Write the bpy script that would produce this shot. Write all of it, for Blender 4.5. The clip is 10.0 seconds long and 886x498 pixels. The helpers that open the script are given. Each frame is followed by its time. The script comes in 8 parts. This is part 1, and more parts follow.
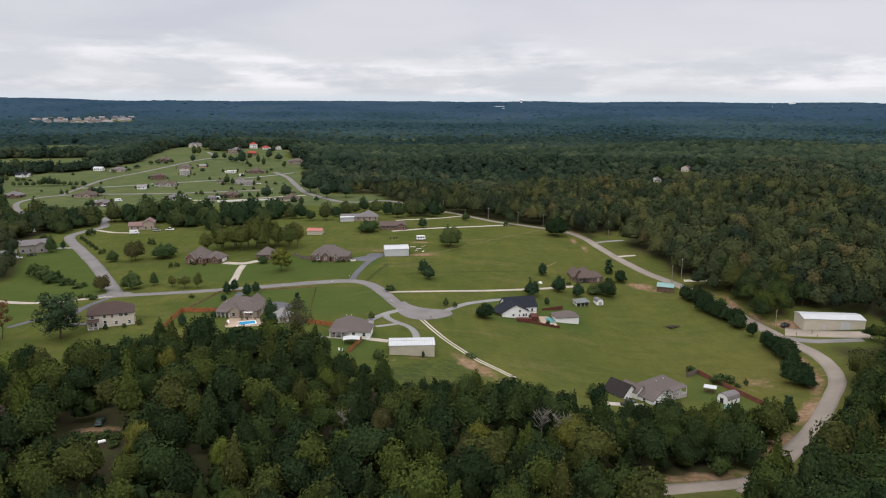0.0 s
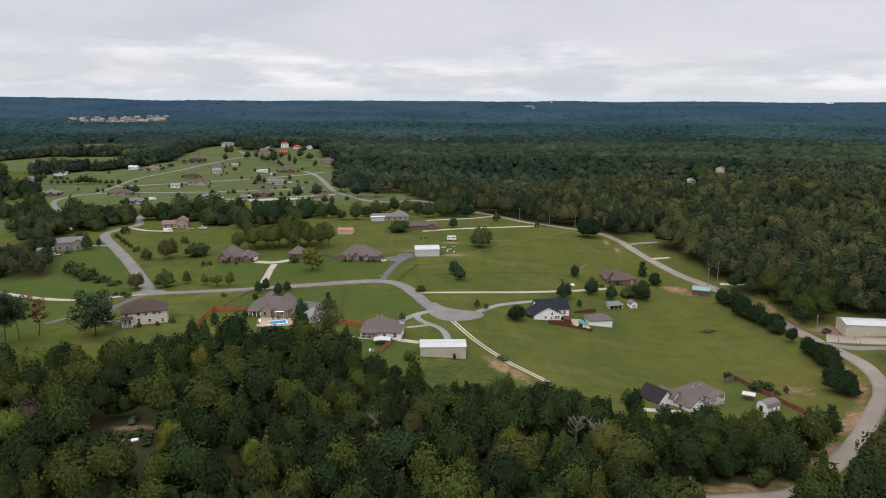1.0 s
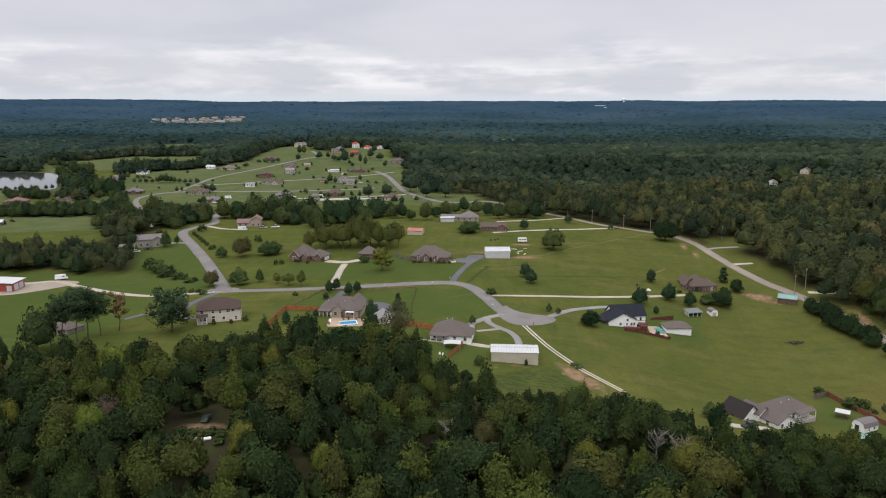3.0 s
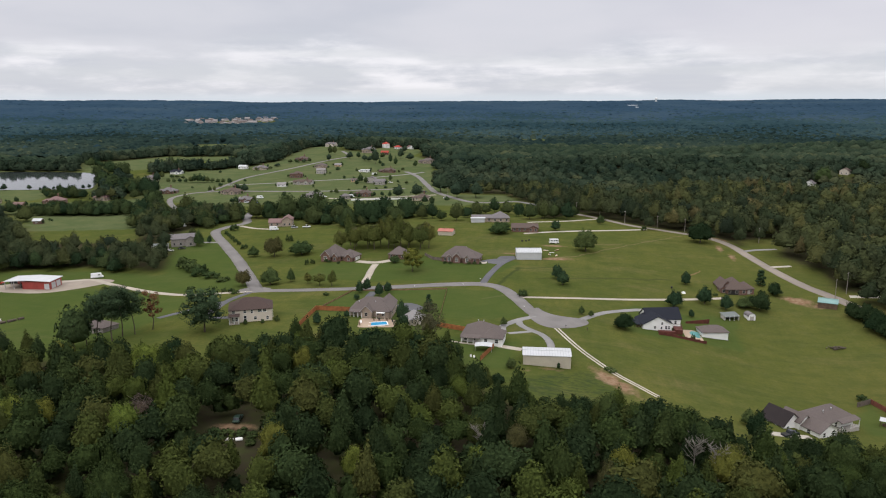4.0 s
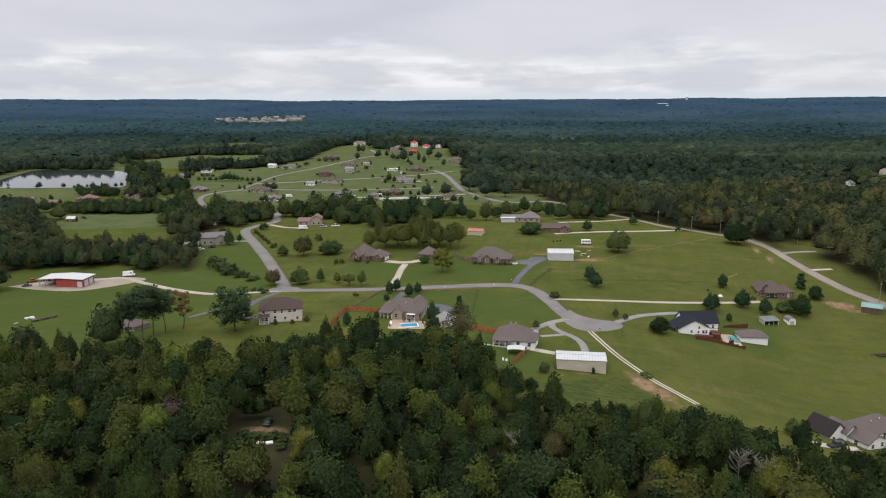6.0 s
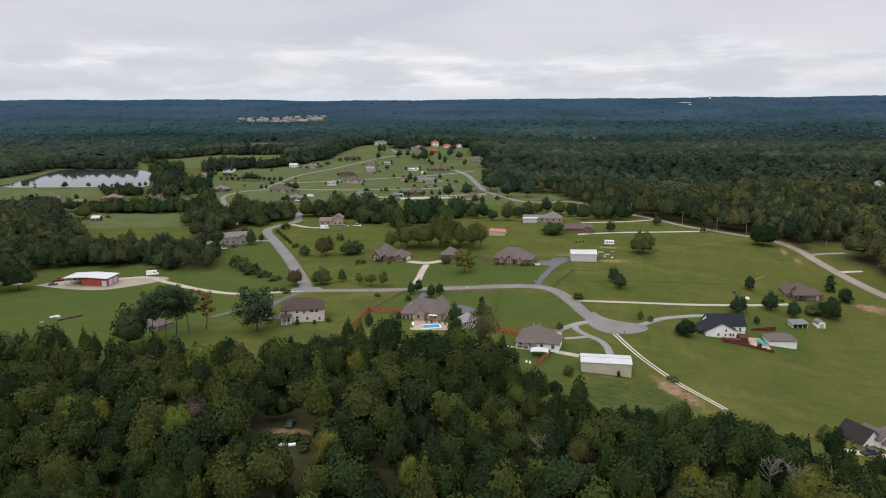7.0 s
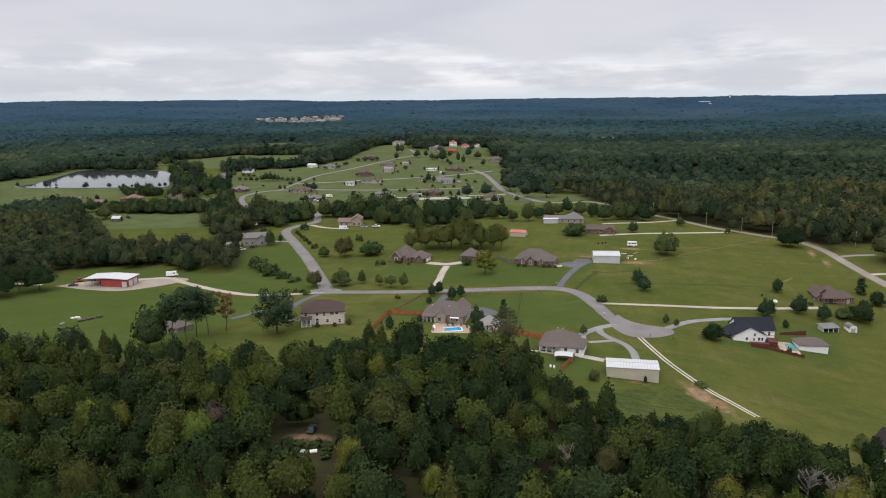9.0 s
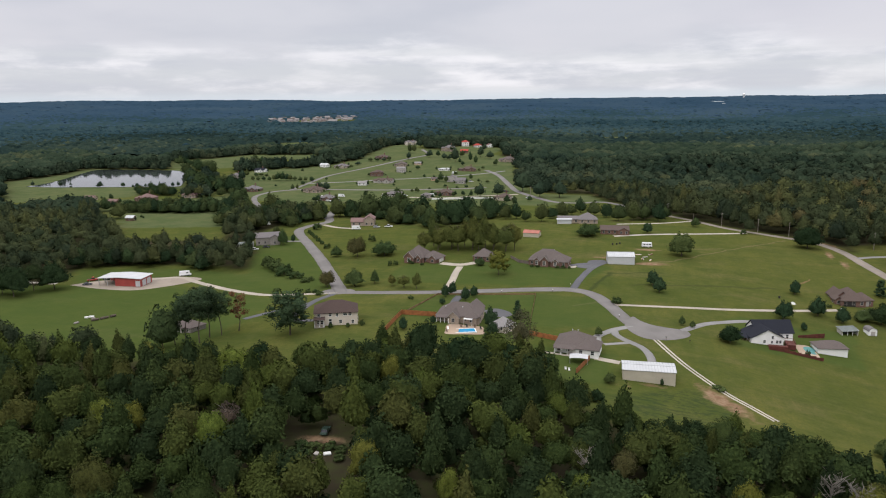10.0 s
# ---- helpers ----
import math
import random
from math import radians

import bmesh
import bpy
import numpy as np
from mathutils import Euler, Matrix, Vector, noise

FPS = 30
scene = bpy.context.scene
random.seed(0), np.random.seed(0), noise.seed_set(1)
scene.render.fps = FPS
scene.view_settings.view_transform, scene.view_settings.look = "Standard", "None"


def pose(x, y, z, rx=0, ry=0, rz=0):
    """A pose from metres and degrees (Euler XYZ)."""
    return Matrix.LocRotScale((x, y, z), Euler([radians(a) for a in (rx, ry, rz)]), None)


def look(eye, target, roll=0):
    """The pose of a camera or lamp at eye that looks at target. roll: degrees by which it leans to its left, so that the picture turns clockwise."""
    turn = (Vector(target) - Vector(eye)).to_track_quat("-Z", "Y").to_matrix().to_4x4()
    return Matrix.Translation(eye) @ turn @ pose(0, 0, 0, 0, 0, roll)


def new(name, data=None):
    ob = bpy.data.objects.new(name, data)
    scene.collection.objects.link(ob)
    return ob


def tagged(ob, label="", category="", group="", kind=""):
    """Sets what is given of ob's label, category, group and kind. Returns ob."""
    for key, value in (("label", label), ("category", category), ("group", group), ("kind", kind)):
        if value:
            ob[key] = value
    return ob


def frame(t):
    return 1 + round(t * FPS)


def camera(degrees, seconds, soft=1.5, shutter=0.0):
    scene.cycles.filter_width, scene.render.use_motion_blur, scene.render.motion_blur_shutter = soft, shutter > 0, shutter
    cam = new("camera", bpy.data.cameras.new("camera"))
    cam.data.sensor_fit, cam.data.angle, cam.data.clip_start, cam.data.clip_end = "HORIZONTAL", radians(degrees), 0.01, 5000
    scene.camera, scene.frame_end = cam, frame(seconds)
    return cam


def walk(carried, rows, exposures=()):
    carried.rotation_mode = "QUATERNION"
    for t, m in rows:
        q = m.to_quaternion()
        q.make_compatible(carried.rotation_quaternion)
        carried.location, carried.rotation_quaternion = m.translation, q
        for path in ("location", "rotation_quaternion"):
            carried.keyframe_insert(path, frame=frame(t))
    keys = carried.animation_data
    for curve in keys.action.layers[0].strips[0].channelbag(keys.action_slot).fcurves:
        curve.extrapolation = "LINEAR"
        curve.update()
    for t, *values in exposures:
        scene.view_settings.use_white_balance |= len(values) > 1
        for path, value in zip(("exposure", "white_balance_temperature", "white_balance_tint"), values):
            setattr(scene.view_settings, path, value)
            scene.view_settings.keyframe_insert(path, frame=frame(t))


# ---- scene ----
cam = camera(63.2, 10.0, soft=1.1)
PATH = [
    (0, (-0.048, -4.103, 88.336), (-0.048, -2.143, 87.936), 0.3),
    (0.5, (-0.73, -2.656, 88.305), (-0.768, -0.697, 87.905), 0.3),
    (1, (-1.428, -1.317, 88.189), (-1.507, 0.641, 87.788), 0.3),
    (1.5, (-1.913, 0.037, 88.113), (-2.024, 1.993, 87.713), 0.3),
    (2, (-2.465, 1.31, 88.049), (-2.617, 3.263, 87.649), 0.2),
    (2.5, (-3.133, 2.723, 87.897), (-3.336, 4.672, 87.497), 0.1),
    (3, (-3.679, 3.981, 87.827), (-3.943, 5.923, 87.426), -0.0),
    (4.5, (-5.703, 7.191, 87.77), (-6.065, 9.117, 87.369), -0.2),
    (5, (-6.456, 8.19, 87.795), (-6.829, 10.113, 87.393), -0.2),
    (5.5, (-7.041, 9.189, 87.702), (-7.431, 11.109, 87.299), -0.2),
    (7, (-9.243, 11.982, 87.733), (-9.712, 13.884, 87.328), -0.4),
    (7.5, (-10.034, 12.966, 87.682), (-10.519, 14.864, 87.278), -0.4),
    (8, (-10.683, 13.783, 87.61), (-11.178, 15.678, 87.206), -0.5),
    (8.5, (-11.338, 14.744, 87.572), (-11.843, 16.637, 87.168), -0.5),
    (9, (-12.097, 15.649, 87.604), (-12.611, 17.539, 87.199), -0.6),
    (9.5, (-12.776, 16.471, 87.527), (-13.305, 18.357, 87.123), -0.6),
    (10, (-13.567, 17.207, 87.492), (-14.111, 19.089, 87.087), -0.6),
]
walk(cam, [(t, look(eye, target, roll)) for t, eye, target, roll in PATH])

# ---- world, sun ----
SUN_ELEVATION, SUN_AZIMUTH = radians(48), radians(200)
world = bpy.data.worlds.new("overcast_sky")
scene.world = world
world.use_nodes = True
wt = world.node_tree
wt.nodes.clear()


def link(tree, a, b):
    tree.links.new(a, b)


def wnode(kind, **kw):
    n = wt.nodes.new(kind)
    for k, v in kw.items():
        n.inputs[k].default_value = v
    return n


def wmath(op, a, b=None, clamp=False):
    n = wt.nodes.new("ShaderNodeMath")
    n.operation, n.use_clamp = op, clamp
    for i, v in enumerate((a, b)):
        if v is None:
            continue
        if hasattr(v, "is_linked"):
            link(wt, v, n.inputs[i])
        else:
            n.inputs[i].default_value = v
    return n.outputs[0]


def wmix(fac, a, b):
    n = wt.nodes.new("ShaderNodeMix")
    n.data_type = "RGBA"
    for i, v in ((0, fac), (6, a), (7, b)):
        if hasattr(v, "is_linked"):
            link(wt, v, n.inputs[i])
        else:
            n.inputs[i].default_value = v
    return n.outputs[2]


sky = wt.nodes.new("ShaderNodeTexSky")
sky.sky_type = "NISHITA"
sky.sun_disc = False
sky.sun_elevation, sky.sun_rotation = SUN_ELEVATION, SUN_AZIMUTH
coord = wt.nodes.new("ShaderNodeTexCoord")
sep = wt.nodes.new("ShaderNodeSeparateXYZ")
link(wt, coord.outputs["Generated"], sep.inputs[0])
zup = wmath("MAXIMUM", sep.outputs[2], 0.0)
# a flat cloud deck: the way is projected on a plane overhead
deck = wmath("ADD", zup, 0.055)
comb = wt.nodes.new("ShaderNodeCombineXYZ")
link(wt, wmath("DIVIDE", sep.outputs[0], deck), comb.inputs[0])
link(wt, wmath("DIVIDE", sep.outputs[1], deck), comb.inputs[1])


def cloud_noise(scale, detail, rough, offset, stretch=1.0):
    mp = wt.nodes.new("ShaderNodeMapping")
    mp.inputs["Location"].default_value = (offset, offset * 0.7, 0)
    mp.inputs["Scale"].default_value = (scale, scale * stretch, 1)
    link(wt, comb.outputs[0], mp.inputs[0])
    n = wnode("ShaderNodeTexNoise", Scale=1.0, Detail=detail, Roughness=rough)
    link(wt, mp.outputs[0], n.inputs["Vector"])
    return n.outputs[0]


def wramp(v, lo, hi):
    n = wt.nodes.new("ShaderNodeMapRange")
    n.interpolation_type = "SMOOTHSTEP"
    n.inputs["From Min"].default_value, n.inputs["From Max"].default_value = lo, hi
    link(wt, v, n.inputs["Value"])
    return n.outputs[0]


def bank_noise(scale, detail, rough, offset, squash):
    """Cloud banks seen edge-on, low over the land: wide and flat."""
    mp = wt.nodes.new("ShaderNodeMapping")
    mp.inputs["Location"].default_value = (offset, offset * 0.6, offset * 0.3)
    mp.inputs["Scale"].default_value = (scale, scale, scale * squash)
    link(wt, coord.outputs["Generated"], mp.inputs[0])
    n = wnode("ShaderNodeTexNoise", Scale=1.0, Detail=detail, Roughness=rough)
    link(wt, mp.outputs[0], n.inputs["Vector"])
    return n.outputs[0]


big = wramp(cloud_noise(0.22, 4, 0.5, 3.1, 0.7), 0.40, 0.62)
puffs = wramp(bank_noise(7.0, 7, 0.58, 2.7, 4.5), 0.40, 0.66)
streaks = wramp(bank_noise(4.0, 5, 0.55, 8.3, 14.0), 0.42, 0.62)
veil = wramp(bank_noise(3.2, 4, 0.5, 5.2, 3.2), 0.36, 0.62)
high = wmix(big, (0.60, 0.615, 0.69, 1), (0.70, 0.69, 0.76, 1))
high = wmix(wmath("MULTIPLY", veil, 0.5), high, (0.78, 0.77, 0.82, 1))
bright = wmix(puffs, (0.63, 0.65, 0.72, 1), (0.97, 0.955, 1.0, 1))
bright = wmix(wmath("MULTIPLY", streaks, 0.55), bright, (0.70, 0.72, 0.76, 1))
# the bright bank ends at an uneven height
rim = wmath("ADD", zup, wmath("MULTIPLY", wmath("SUBTRACT", veil, 0.5), 0.03))
low = wmath("SUBTRACT", 1.0, wramp(rim, 0.050, 0.090))
body = wmix(wmath("MULTIPLY", low, 0.9), high, bright)
# the deck brightens overhead
overhead = wmix(wramp(zup, 0.16, 0.9), body, (1.95, 1.95, 2.03, 1))
pale = wmix(wramp(zup, 0.001, 0.017), (0.70, 0.76, 0.83, 1), overhead)
sky_low = wt.nodes.new("ShaderNodeMix")
sky_low.data_type, sky_low.blend_type = "RGBA", "MULTIPLY"
sky_low.inputs[0].default_value = 1.0
link(wt, sky.outputs[0], sky_low.inputs[6])
sky_low.inputs[7].default_value = (0.10, 0.10, 0.10, 1)
cover = wmix(0.94, sky_low.outputs[2], pale)
bg = wt.nodes.new("ShaderNodeBackground")
link(wt, cover, bg.inputs[0])
bg.inputs[1].default_value = 1.0
out = wt.nodes.new("ShaderNodeOutputWorld")
link(wt, bg.outputs[0], out.inputs[0])

sun = new("sun", bpy.data.lights.new("sun", "SUN"))
sun.data.energy, sun.data.angle, sun.data.color = 0.7, radians(14), (1.0, 0.96, 0.9)
sun.matrix_world = pose(0, 0, 300, 90 - 48, 0, 180 - 200)

# ---- materials ----


class Mat:
    """A small builder for node materials."""

    def __init__(self, name, rough=0.8, metal=0.0, spec=0.3):
        self.m = bpy.data.materials.new(name)
        self.m.use_nodes = True
        self.t = self.m.node_tree
        self.b = self.t.nodes["Principled BSDF"]
        self.b.inputs["Roughness"].default_value = rough
        self.b.inputs["Metallic"].default_value = metal
        self.b.inputs["Specular IOR Level"].default_value = spec
        self.co = self.t.nodes.new("ShaderNodeTexCoord")
        self.pos = self.t.nodes.new("ShaderNodeNewGeometry")

    def wire(self, v, socket):
        if hasattr(v, "is_linked"):
            self.t.links.new(v, socket)
        else:
            socket.default_value = v

    def noise(self, scale, detail=4, rough=0.55, world=True, stretch=(1, 1, 1)):
        mp = self.t.nodes.new("ShaderNodeMapping")
        mp.inputs["Scale"].default_value = stretch
        self.t.links.new(self.pos.outputs["Position"] if world else self.co.outputs["Object"], mp.inputs[0])
        n = self.t.nodes.new("ShaderNodeTexNoise")
        n.inputs["Scale"].default_value, n.inputs["Detail"].default_value, n.inputs["Roughness"].default_value = scale, detail, rough
        self.t.links.new(mp.outputs[0], n.inputs["Vector"])
        return n.outputs[0]

    def ramp(self, v, lo, hi, a=0.0, b=1.0):
        n = self.t.nodes.new("ShaderNodeMapRange")
        n.inputs["From Min"].default_value, n.inputs["From Max"].default_value = lo, hi
        n.inputs["To Min"].default_value, n.inputs["To Max"].default_value = a, b
        self.t.links.new(v, n.inputs["Value"])
        return n.outputs[0]

    def mix(self, fac, a, b, blend="MIX"):
        n = self.t.nodes.new("ShaderNodeMix")
        n.data_type, n.blend_type = "RGBA", blend
        self.wire(fac, n.inputs[0])
        self.wire(a if hasattr(a, "is_linked") else (*a, 1), n.inputs[6])
        self.wire(b if hasattr(b, "is_linked") else (*b, 1), n.inputs[7])
        return n.outputs[2]

    def stops(self, v, colours):
        n = self.t.nodes.new("ShaderNodeValToRGB")
        e = n.color_ramp.elements
        while len(e) < len(colours):
            e.new(0.5)
        for k, (p, c) in zip(e, colours):
            k.position, k.color = p, (*c, 1)
        self.t.links.new(v, n.inputs[0])
        return n.outputs[0]

    def attr(self, name):
        n = self.t.nodes.new("ShaderNodeAttribute")
        n.attribute_name = name
        return n.outputs["Fac"]

    def bump(self, v, strength=0.4, dist=0.05):
        n = self.t.nodes.new("ShaderNodeBump")
        n.inputs["Strength"].default_value, n.inputs["Distance"].default_value = strength, dist
        self.t.links.new(v, n.inputs["Height"])
        self.t.links.new(n.outputs[0], self.b.inputs["Normal"])
        return self

    def streak(self, a, b, width):
        """A soft-edged line on the ground from a to b."""
        mp = self.t.nodes.new("ShaderNodeMapping")
        mp.vector_type = "TEXTURE"
        mp.inputs["Location"].default_value = (*a, 0)
        mp.inputs["Rotation"].default_value = (0, 0, math.atan2(b[1] - a[1], b[0] - a[0]))
        mp.inputs["Scale"].default_value = (math.dist(a, b), width, 1)
        wob = self.t.nodes.new("ShaderNodeVectorMath")
        wob.operation = "ADD"
        n = self.t.nodes.new("ShaderNodeTexNoise")
        n.inputs["Scale"].default_value, n.inputs["Detail"].default_value = 0.12, 3
        self.t.links.new(self.pos.outputs["Position"], n.inputs["Vector"])
        sc = self.t.nodes.new("ShaderNodeVectorMath")
        sc.operation = "MULTIPLY_ADD"
        self.t.links.new(n.outputs["Color"], sc.inputs[0])
        sc.inputs[1].default_value, sc.inputs[2].default_value = (5, 5, 0), (-2.5, -2.5, 0)
        self.t.links.new(self.pos.outputs["Position"], wob.inputs[0])
        self.t.links.new(sc.outputs[0], wob.inputs[1])
        self.t.links.new(wob.outputs[0], mp.inputs[0])
        sep3 = self.t.nodes.new("ShaderNodeSeparateXYZ")
        self.t.links.new(mp.outputs[0], sep3.inputs[0])
        rows = []
        for socket, centre, half, soft in ((sep3.outputs[0], 0.5, 0.47, 0.06), (sep3.outputs[1], 0.0, 0.3, 0.9)):
            d = self.t.nodes.new("ShaderNodeMath")
            d.operation = "SUBTRACT"
            self.t.links.new(socket, d.inputs[0])
            d.inputs[1].default_value = centre
            e = self.t.nodes.new("ShaderNodeMath")
            e.operation = "ABSOLUTE"
            self.t.links.new(d.outputs[0], e.inputs[0])
            rows.append(self.ramp(e.outputs[0], half, half + soft, 1, 0))
        m = self.t.nodes.new("ShaderNodeMath")
        m.operation = "MULTIPLY"
        self.t.links.new(rows[0], m.inputs[0])
        self.t.links.new(rows[1], m.inputs[1])
        return m.outputs[0]

    def colour(self, v):
        self.wire(v if hasattr(v, "is_linked") else (*v, 1), self.b.inputs["Base Color"])
        return self.m


def plain(name, c, rough=0.7, metal=0.0, vary=0.18, scale=0.9, bump=0.15):
    """A painted or cast surface: broad stains, fine grain, a little relief."""
    k = Mat(name, rough, metal)
    broad, fine = k.noise(scale * 0.35, 3), k.noise(scale * 9, 5)
    v = k.mix(k.ramp(broad, 0.35, 0.65), tuple(x * (1 - vary) for x in c), tuple(min(1, x * (1 + vary * 0.5)) for x in c))
    v = k.mix(k.ramp(fine, 0.3, 0.7, 0, 0.35), v, tuple(x * (1 - vary * 1.6) for x in c))
    k.bump(fine, bump, 0.02)
    return k.colour(v)


def shingle(name, c):
    """Asphalt shingles: dark and light tabs in courses, with weather stains."""
    k = Mat(name, 0.95, 0, 0.05)
    tabs = k.noise(2.6, 3, 0.7, stretch=(1, 1, 4))
    stain = k.noise(0.16, 3)
    v = k.mix(k.ramp(tabs, 0.35, 0.65), tuple(x * 0.86 for x in c), tuple(x * 1.12 for x in c))
    v = k.mix(k.ramp(stain, 0.45, 0.7, 0, 0.28), v, tuple(x * 0.75 for x in c))
    k.bump(k.noise(5, 3), 0.5, 0.03)
    return k.colour(v)


def brickwork(name, c, mortar=(0.42, 0.38, 0.34)):
    k = Mat(name, 0.9, 0, 0.2)
    grain = k.noise(3.2, 3, 0.75, stretch=(1, 1, 3))
    v = k.mix(k.ramp(grain, 0.35, 0.68), tuple(x * 0.62 for x in c), tuple(x * 1.35 for x in c))
    v = k.mix(k.ramp(k.noise(9, 2, stretch=(1, 1, 4)), 0.58, 0.66, 0, 0.5), v, mortar)
    v = k.mix(k.ramp(k.noise(0.4, 3), 0.4, 0.7, 0, 0.3), v, tuple(x * 0.7 for x in c))
    k.bump(grain, 0.4, 0.02)
    return k.colour(v)


def leaves(name, stops, stuff=False, contrast=1.0, grain=1.5):
    """Foliage: a hue for each tree, a shade for each spray, and painted lit tips."""
    k = Mat(name, 0.9, 0, 0.0)
    if stuff:
        tree = k.attr("tree_hue")
    else:
        info = k.t.nodes.new("ShaderNodeObjectInfo")
        tree = info.outputs["Random"]
    base = k.stops(tree, stops)
    spray = k.pos.outputs["Random Per Island"]
    dark = k.mix(1.0, base, (0.55, 0.60, 0.58), "MULTIPLY")
    pale = k.mix(1.0, base, (1.75, 1.62, 1.45), "MULTIPLY")
    v = k.mix(k.ramp(spray, 0, 1, 0.0, 0.30 * contrast), base, dark)
    # pale sprays and patches stand in for lit leaf tops
    v = k.mix(k.ramp(spray, 0.68, 1.0, 0, 0.65 * contrast), v, pale)
    v = k.mix(k.ramp(k.noise(0.30, 3), 0.48, 0.7, 0, 0.40 * contrast), v, pale)
    leaf = k.noise(grain, 5, 0.72)
    # dark noise stands in for shade between leaves
    v = k.mix(k.ramp(leaf, 0.52, 0.34, 0, 0.60 * contrast), v, dark)
    v = k.mix(k.ramp(leaf, 0.50, 0.70, 0, 0.55 * contrast), v, pale)
    k.bump(leaf, 0.7, 0.5 / grain)
    return k.colour(v)


WOOD_HUES = [
    (0.0, (0.017, 0.028, 0.013)), (0.18, (0.023, 0.036, 0.015)), (0.34, (0.032, 0.048, 0.015)), (0.48, (0.027, 0.042, 0.018)),
    (0.62, (0.039, 0.054, 0.016)), (0.74, (0.044, 0.054, 0.017)), (0.85, (0.055, 0.074, 0.018)), (0.93, (0.047, 0.054, 0.018)), (1.0, (0.060, 0.064, 0.020)),
]
M_LEAF = leaves("woodland_leaves", WOOD_HUES)
M_LEAF_STUFF = leaves("woods_leaves", WOOD_HUES, True)
MID_HUES = [
    (0.0, (0.022, 0.032, 0.020)), (0.25, (0.032, 0.044, 0.022)), (0.5, (0.046, 0.056, 0.028)), (0.7, (0.059, 0.069, 0.029)), (0.88, (0.078, 0.082, 0.032)), (1.0, (0.082, 0.073, 0.034))]
M_LEAF_MID = leaves("middle_woods_leaves", MID_HUES, True, 0.8, 1.1)
# blue raised a little: haze put into the leaf colour
M_LEAF_FAR = leaves("far_hill_leaves", [
    (0.0, (0.015, 0.026, 0.019)), (0.25, (0.022, 0.035, 0.022)), (0.5, (0.032, 0.046, 0.029)), (0.75, (0.048, 0.058, 0.032)), (1.0, (0.067, 0.072, 0.035))], True, 1.0, 0.4)
M_LEAF_YELLOW = leaves("yellowing_leaves", [(0, (0.094, 0.100, 0.022)), (1, (0.082, 0.088, 0.024))])
M_LEAF_GROVE = leaves("thin_autumn_leaves", [(0, (0.056, 0.074, 0.024)), (0.5, (0.076, 0.088, 0.026)), (1, (0.096, 0.096, 0.028))])
M_LEAF_AUTUMN = leaves("brown_autumn_leaves", [(0, (0.074, 0.066, 0.028)), (1, (0.058, 0.060, 0.026))])
M_LEAF_RUST = leaves("rusty_needles", [(0, (0.13, 0.055, 0.032)), (1, (0.10, 0.05, 0.035))])
M_CEDAR = leaves("cedar_foliage", [(0, (0.022, 0.042, 0.022)), (1, (0.030, 0.052, 0.026))])
M_PINE = leaves("pine_needles", [(0, (0.034, 0.056, 0.030)), (1, (0.044, 0.066, 0.032))])
# distance haze put into three leaf colours, each bluer and flatter
M_FAR = leaves("faint_haze_leaves", [
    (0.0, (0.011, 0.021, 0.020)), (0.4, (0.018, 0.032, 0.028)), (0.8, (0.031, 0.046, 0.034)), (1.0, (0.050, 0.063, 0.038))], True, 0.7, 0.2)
M_RIDGE = leaves("hazed_woods_leaves", [
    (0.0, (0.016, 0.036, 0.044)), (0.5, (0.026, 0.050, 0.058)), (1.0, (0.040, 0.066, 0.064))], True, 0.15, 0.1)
M_HORIZON = leaves("haze_blue_ridges", [
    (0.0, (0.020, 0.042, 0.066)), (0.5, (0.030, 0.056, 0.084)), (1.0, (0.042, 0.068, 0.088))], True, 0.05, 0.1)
M_BARK = plain("bark", (0.10, 0.08, 0.06), 0.95, vary=0.3, scale=3)
M_BARE = plain("bleached_bark", (0.20, 0.18, 0.155), 0.95, vary=0.25, scale=3)
# hill leaves lean blue, with some haze in the colour
M_HILL = leaves("hill_tree_leaves", [(0, (0.018, 0.032, 0.023)), (1, (0.032, 0.048, 0.028))])
M_BELT = leaves("belt_tree_leaves", [(0, (0.019, 0.035, 0.018)), (0.4, (0.028, 0.047, 0.021)), (0.7, (0.038, 0.054, 0.022)), (1, (0.049, 0.060, 0.023))])
M_LEAF_BARE = leaves("thin_grey_twigs", [(0, (0.085, 0.066, 0.055)), (1, (0.07, 0.06, 0.048))])
M_BELT_STUFF = leaves("stand_tree_leaves", [(0, (0.019, 0.035, 0.018)), (0.4, (0.028, 0.047, 0.021)), (0.7, (0.038, 0.054, 0.022)), (1, (0.049, 0.060, 0.023))], True)
M_LEAF_WISP = leaves("thin_dry_leaves", [(0, (0.070, 0.068, 0.038)), (1, (0.060, 0.062, 0.034))])
M_LEAF_LIME = leaves("lime_green_leaves", [(0, (0.072, 0.100, 0.022)), (1, (0.088, 0.108, 0.024))])
M_DARK_LEAF = leaves("dark_dense_leaves", [(0, (0.014, 0.027, 0.013)), (1, (0.022, 0.036, 0.016))])
M_SHRUB = leaves("shrub_leaves", [(0, (0.034, 0.055, 0.022)), (1, (0.055, 0.075, 0.028))])


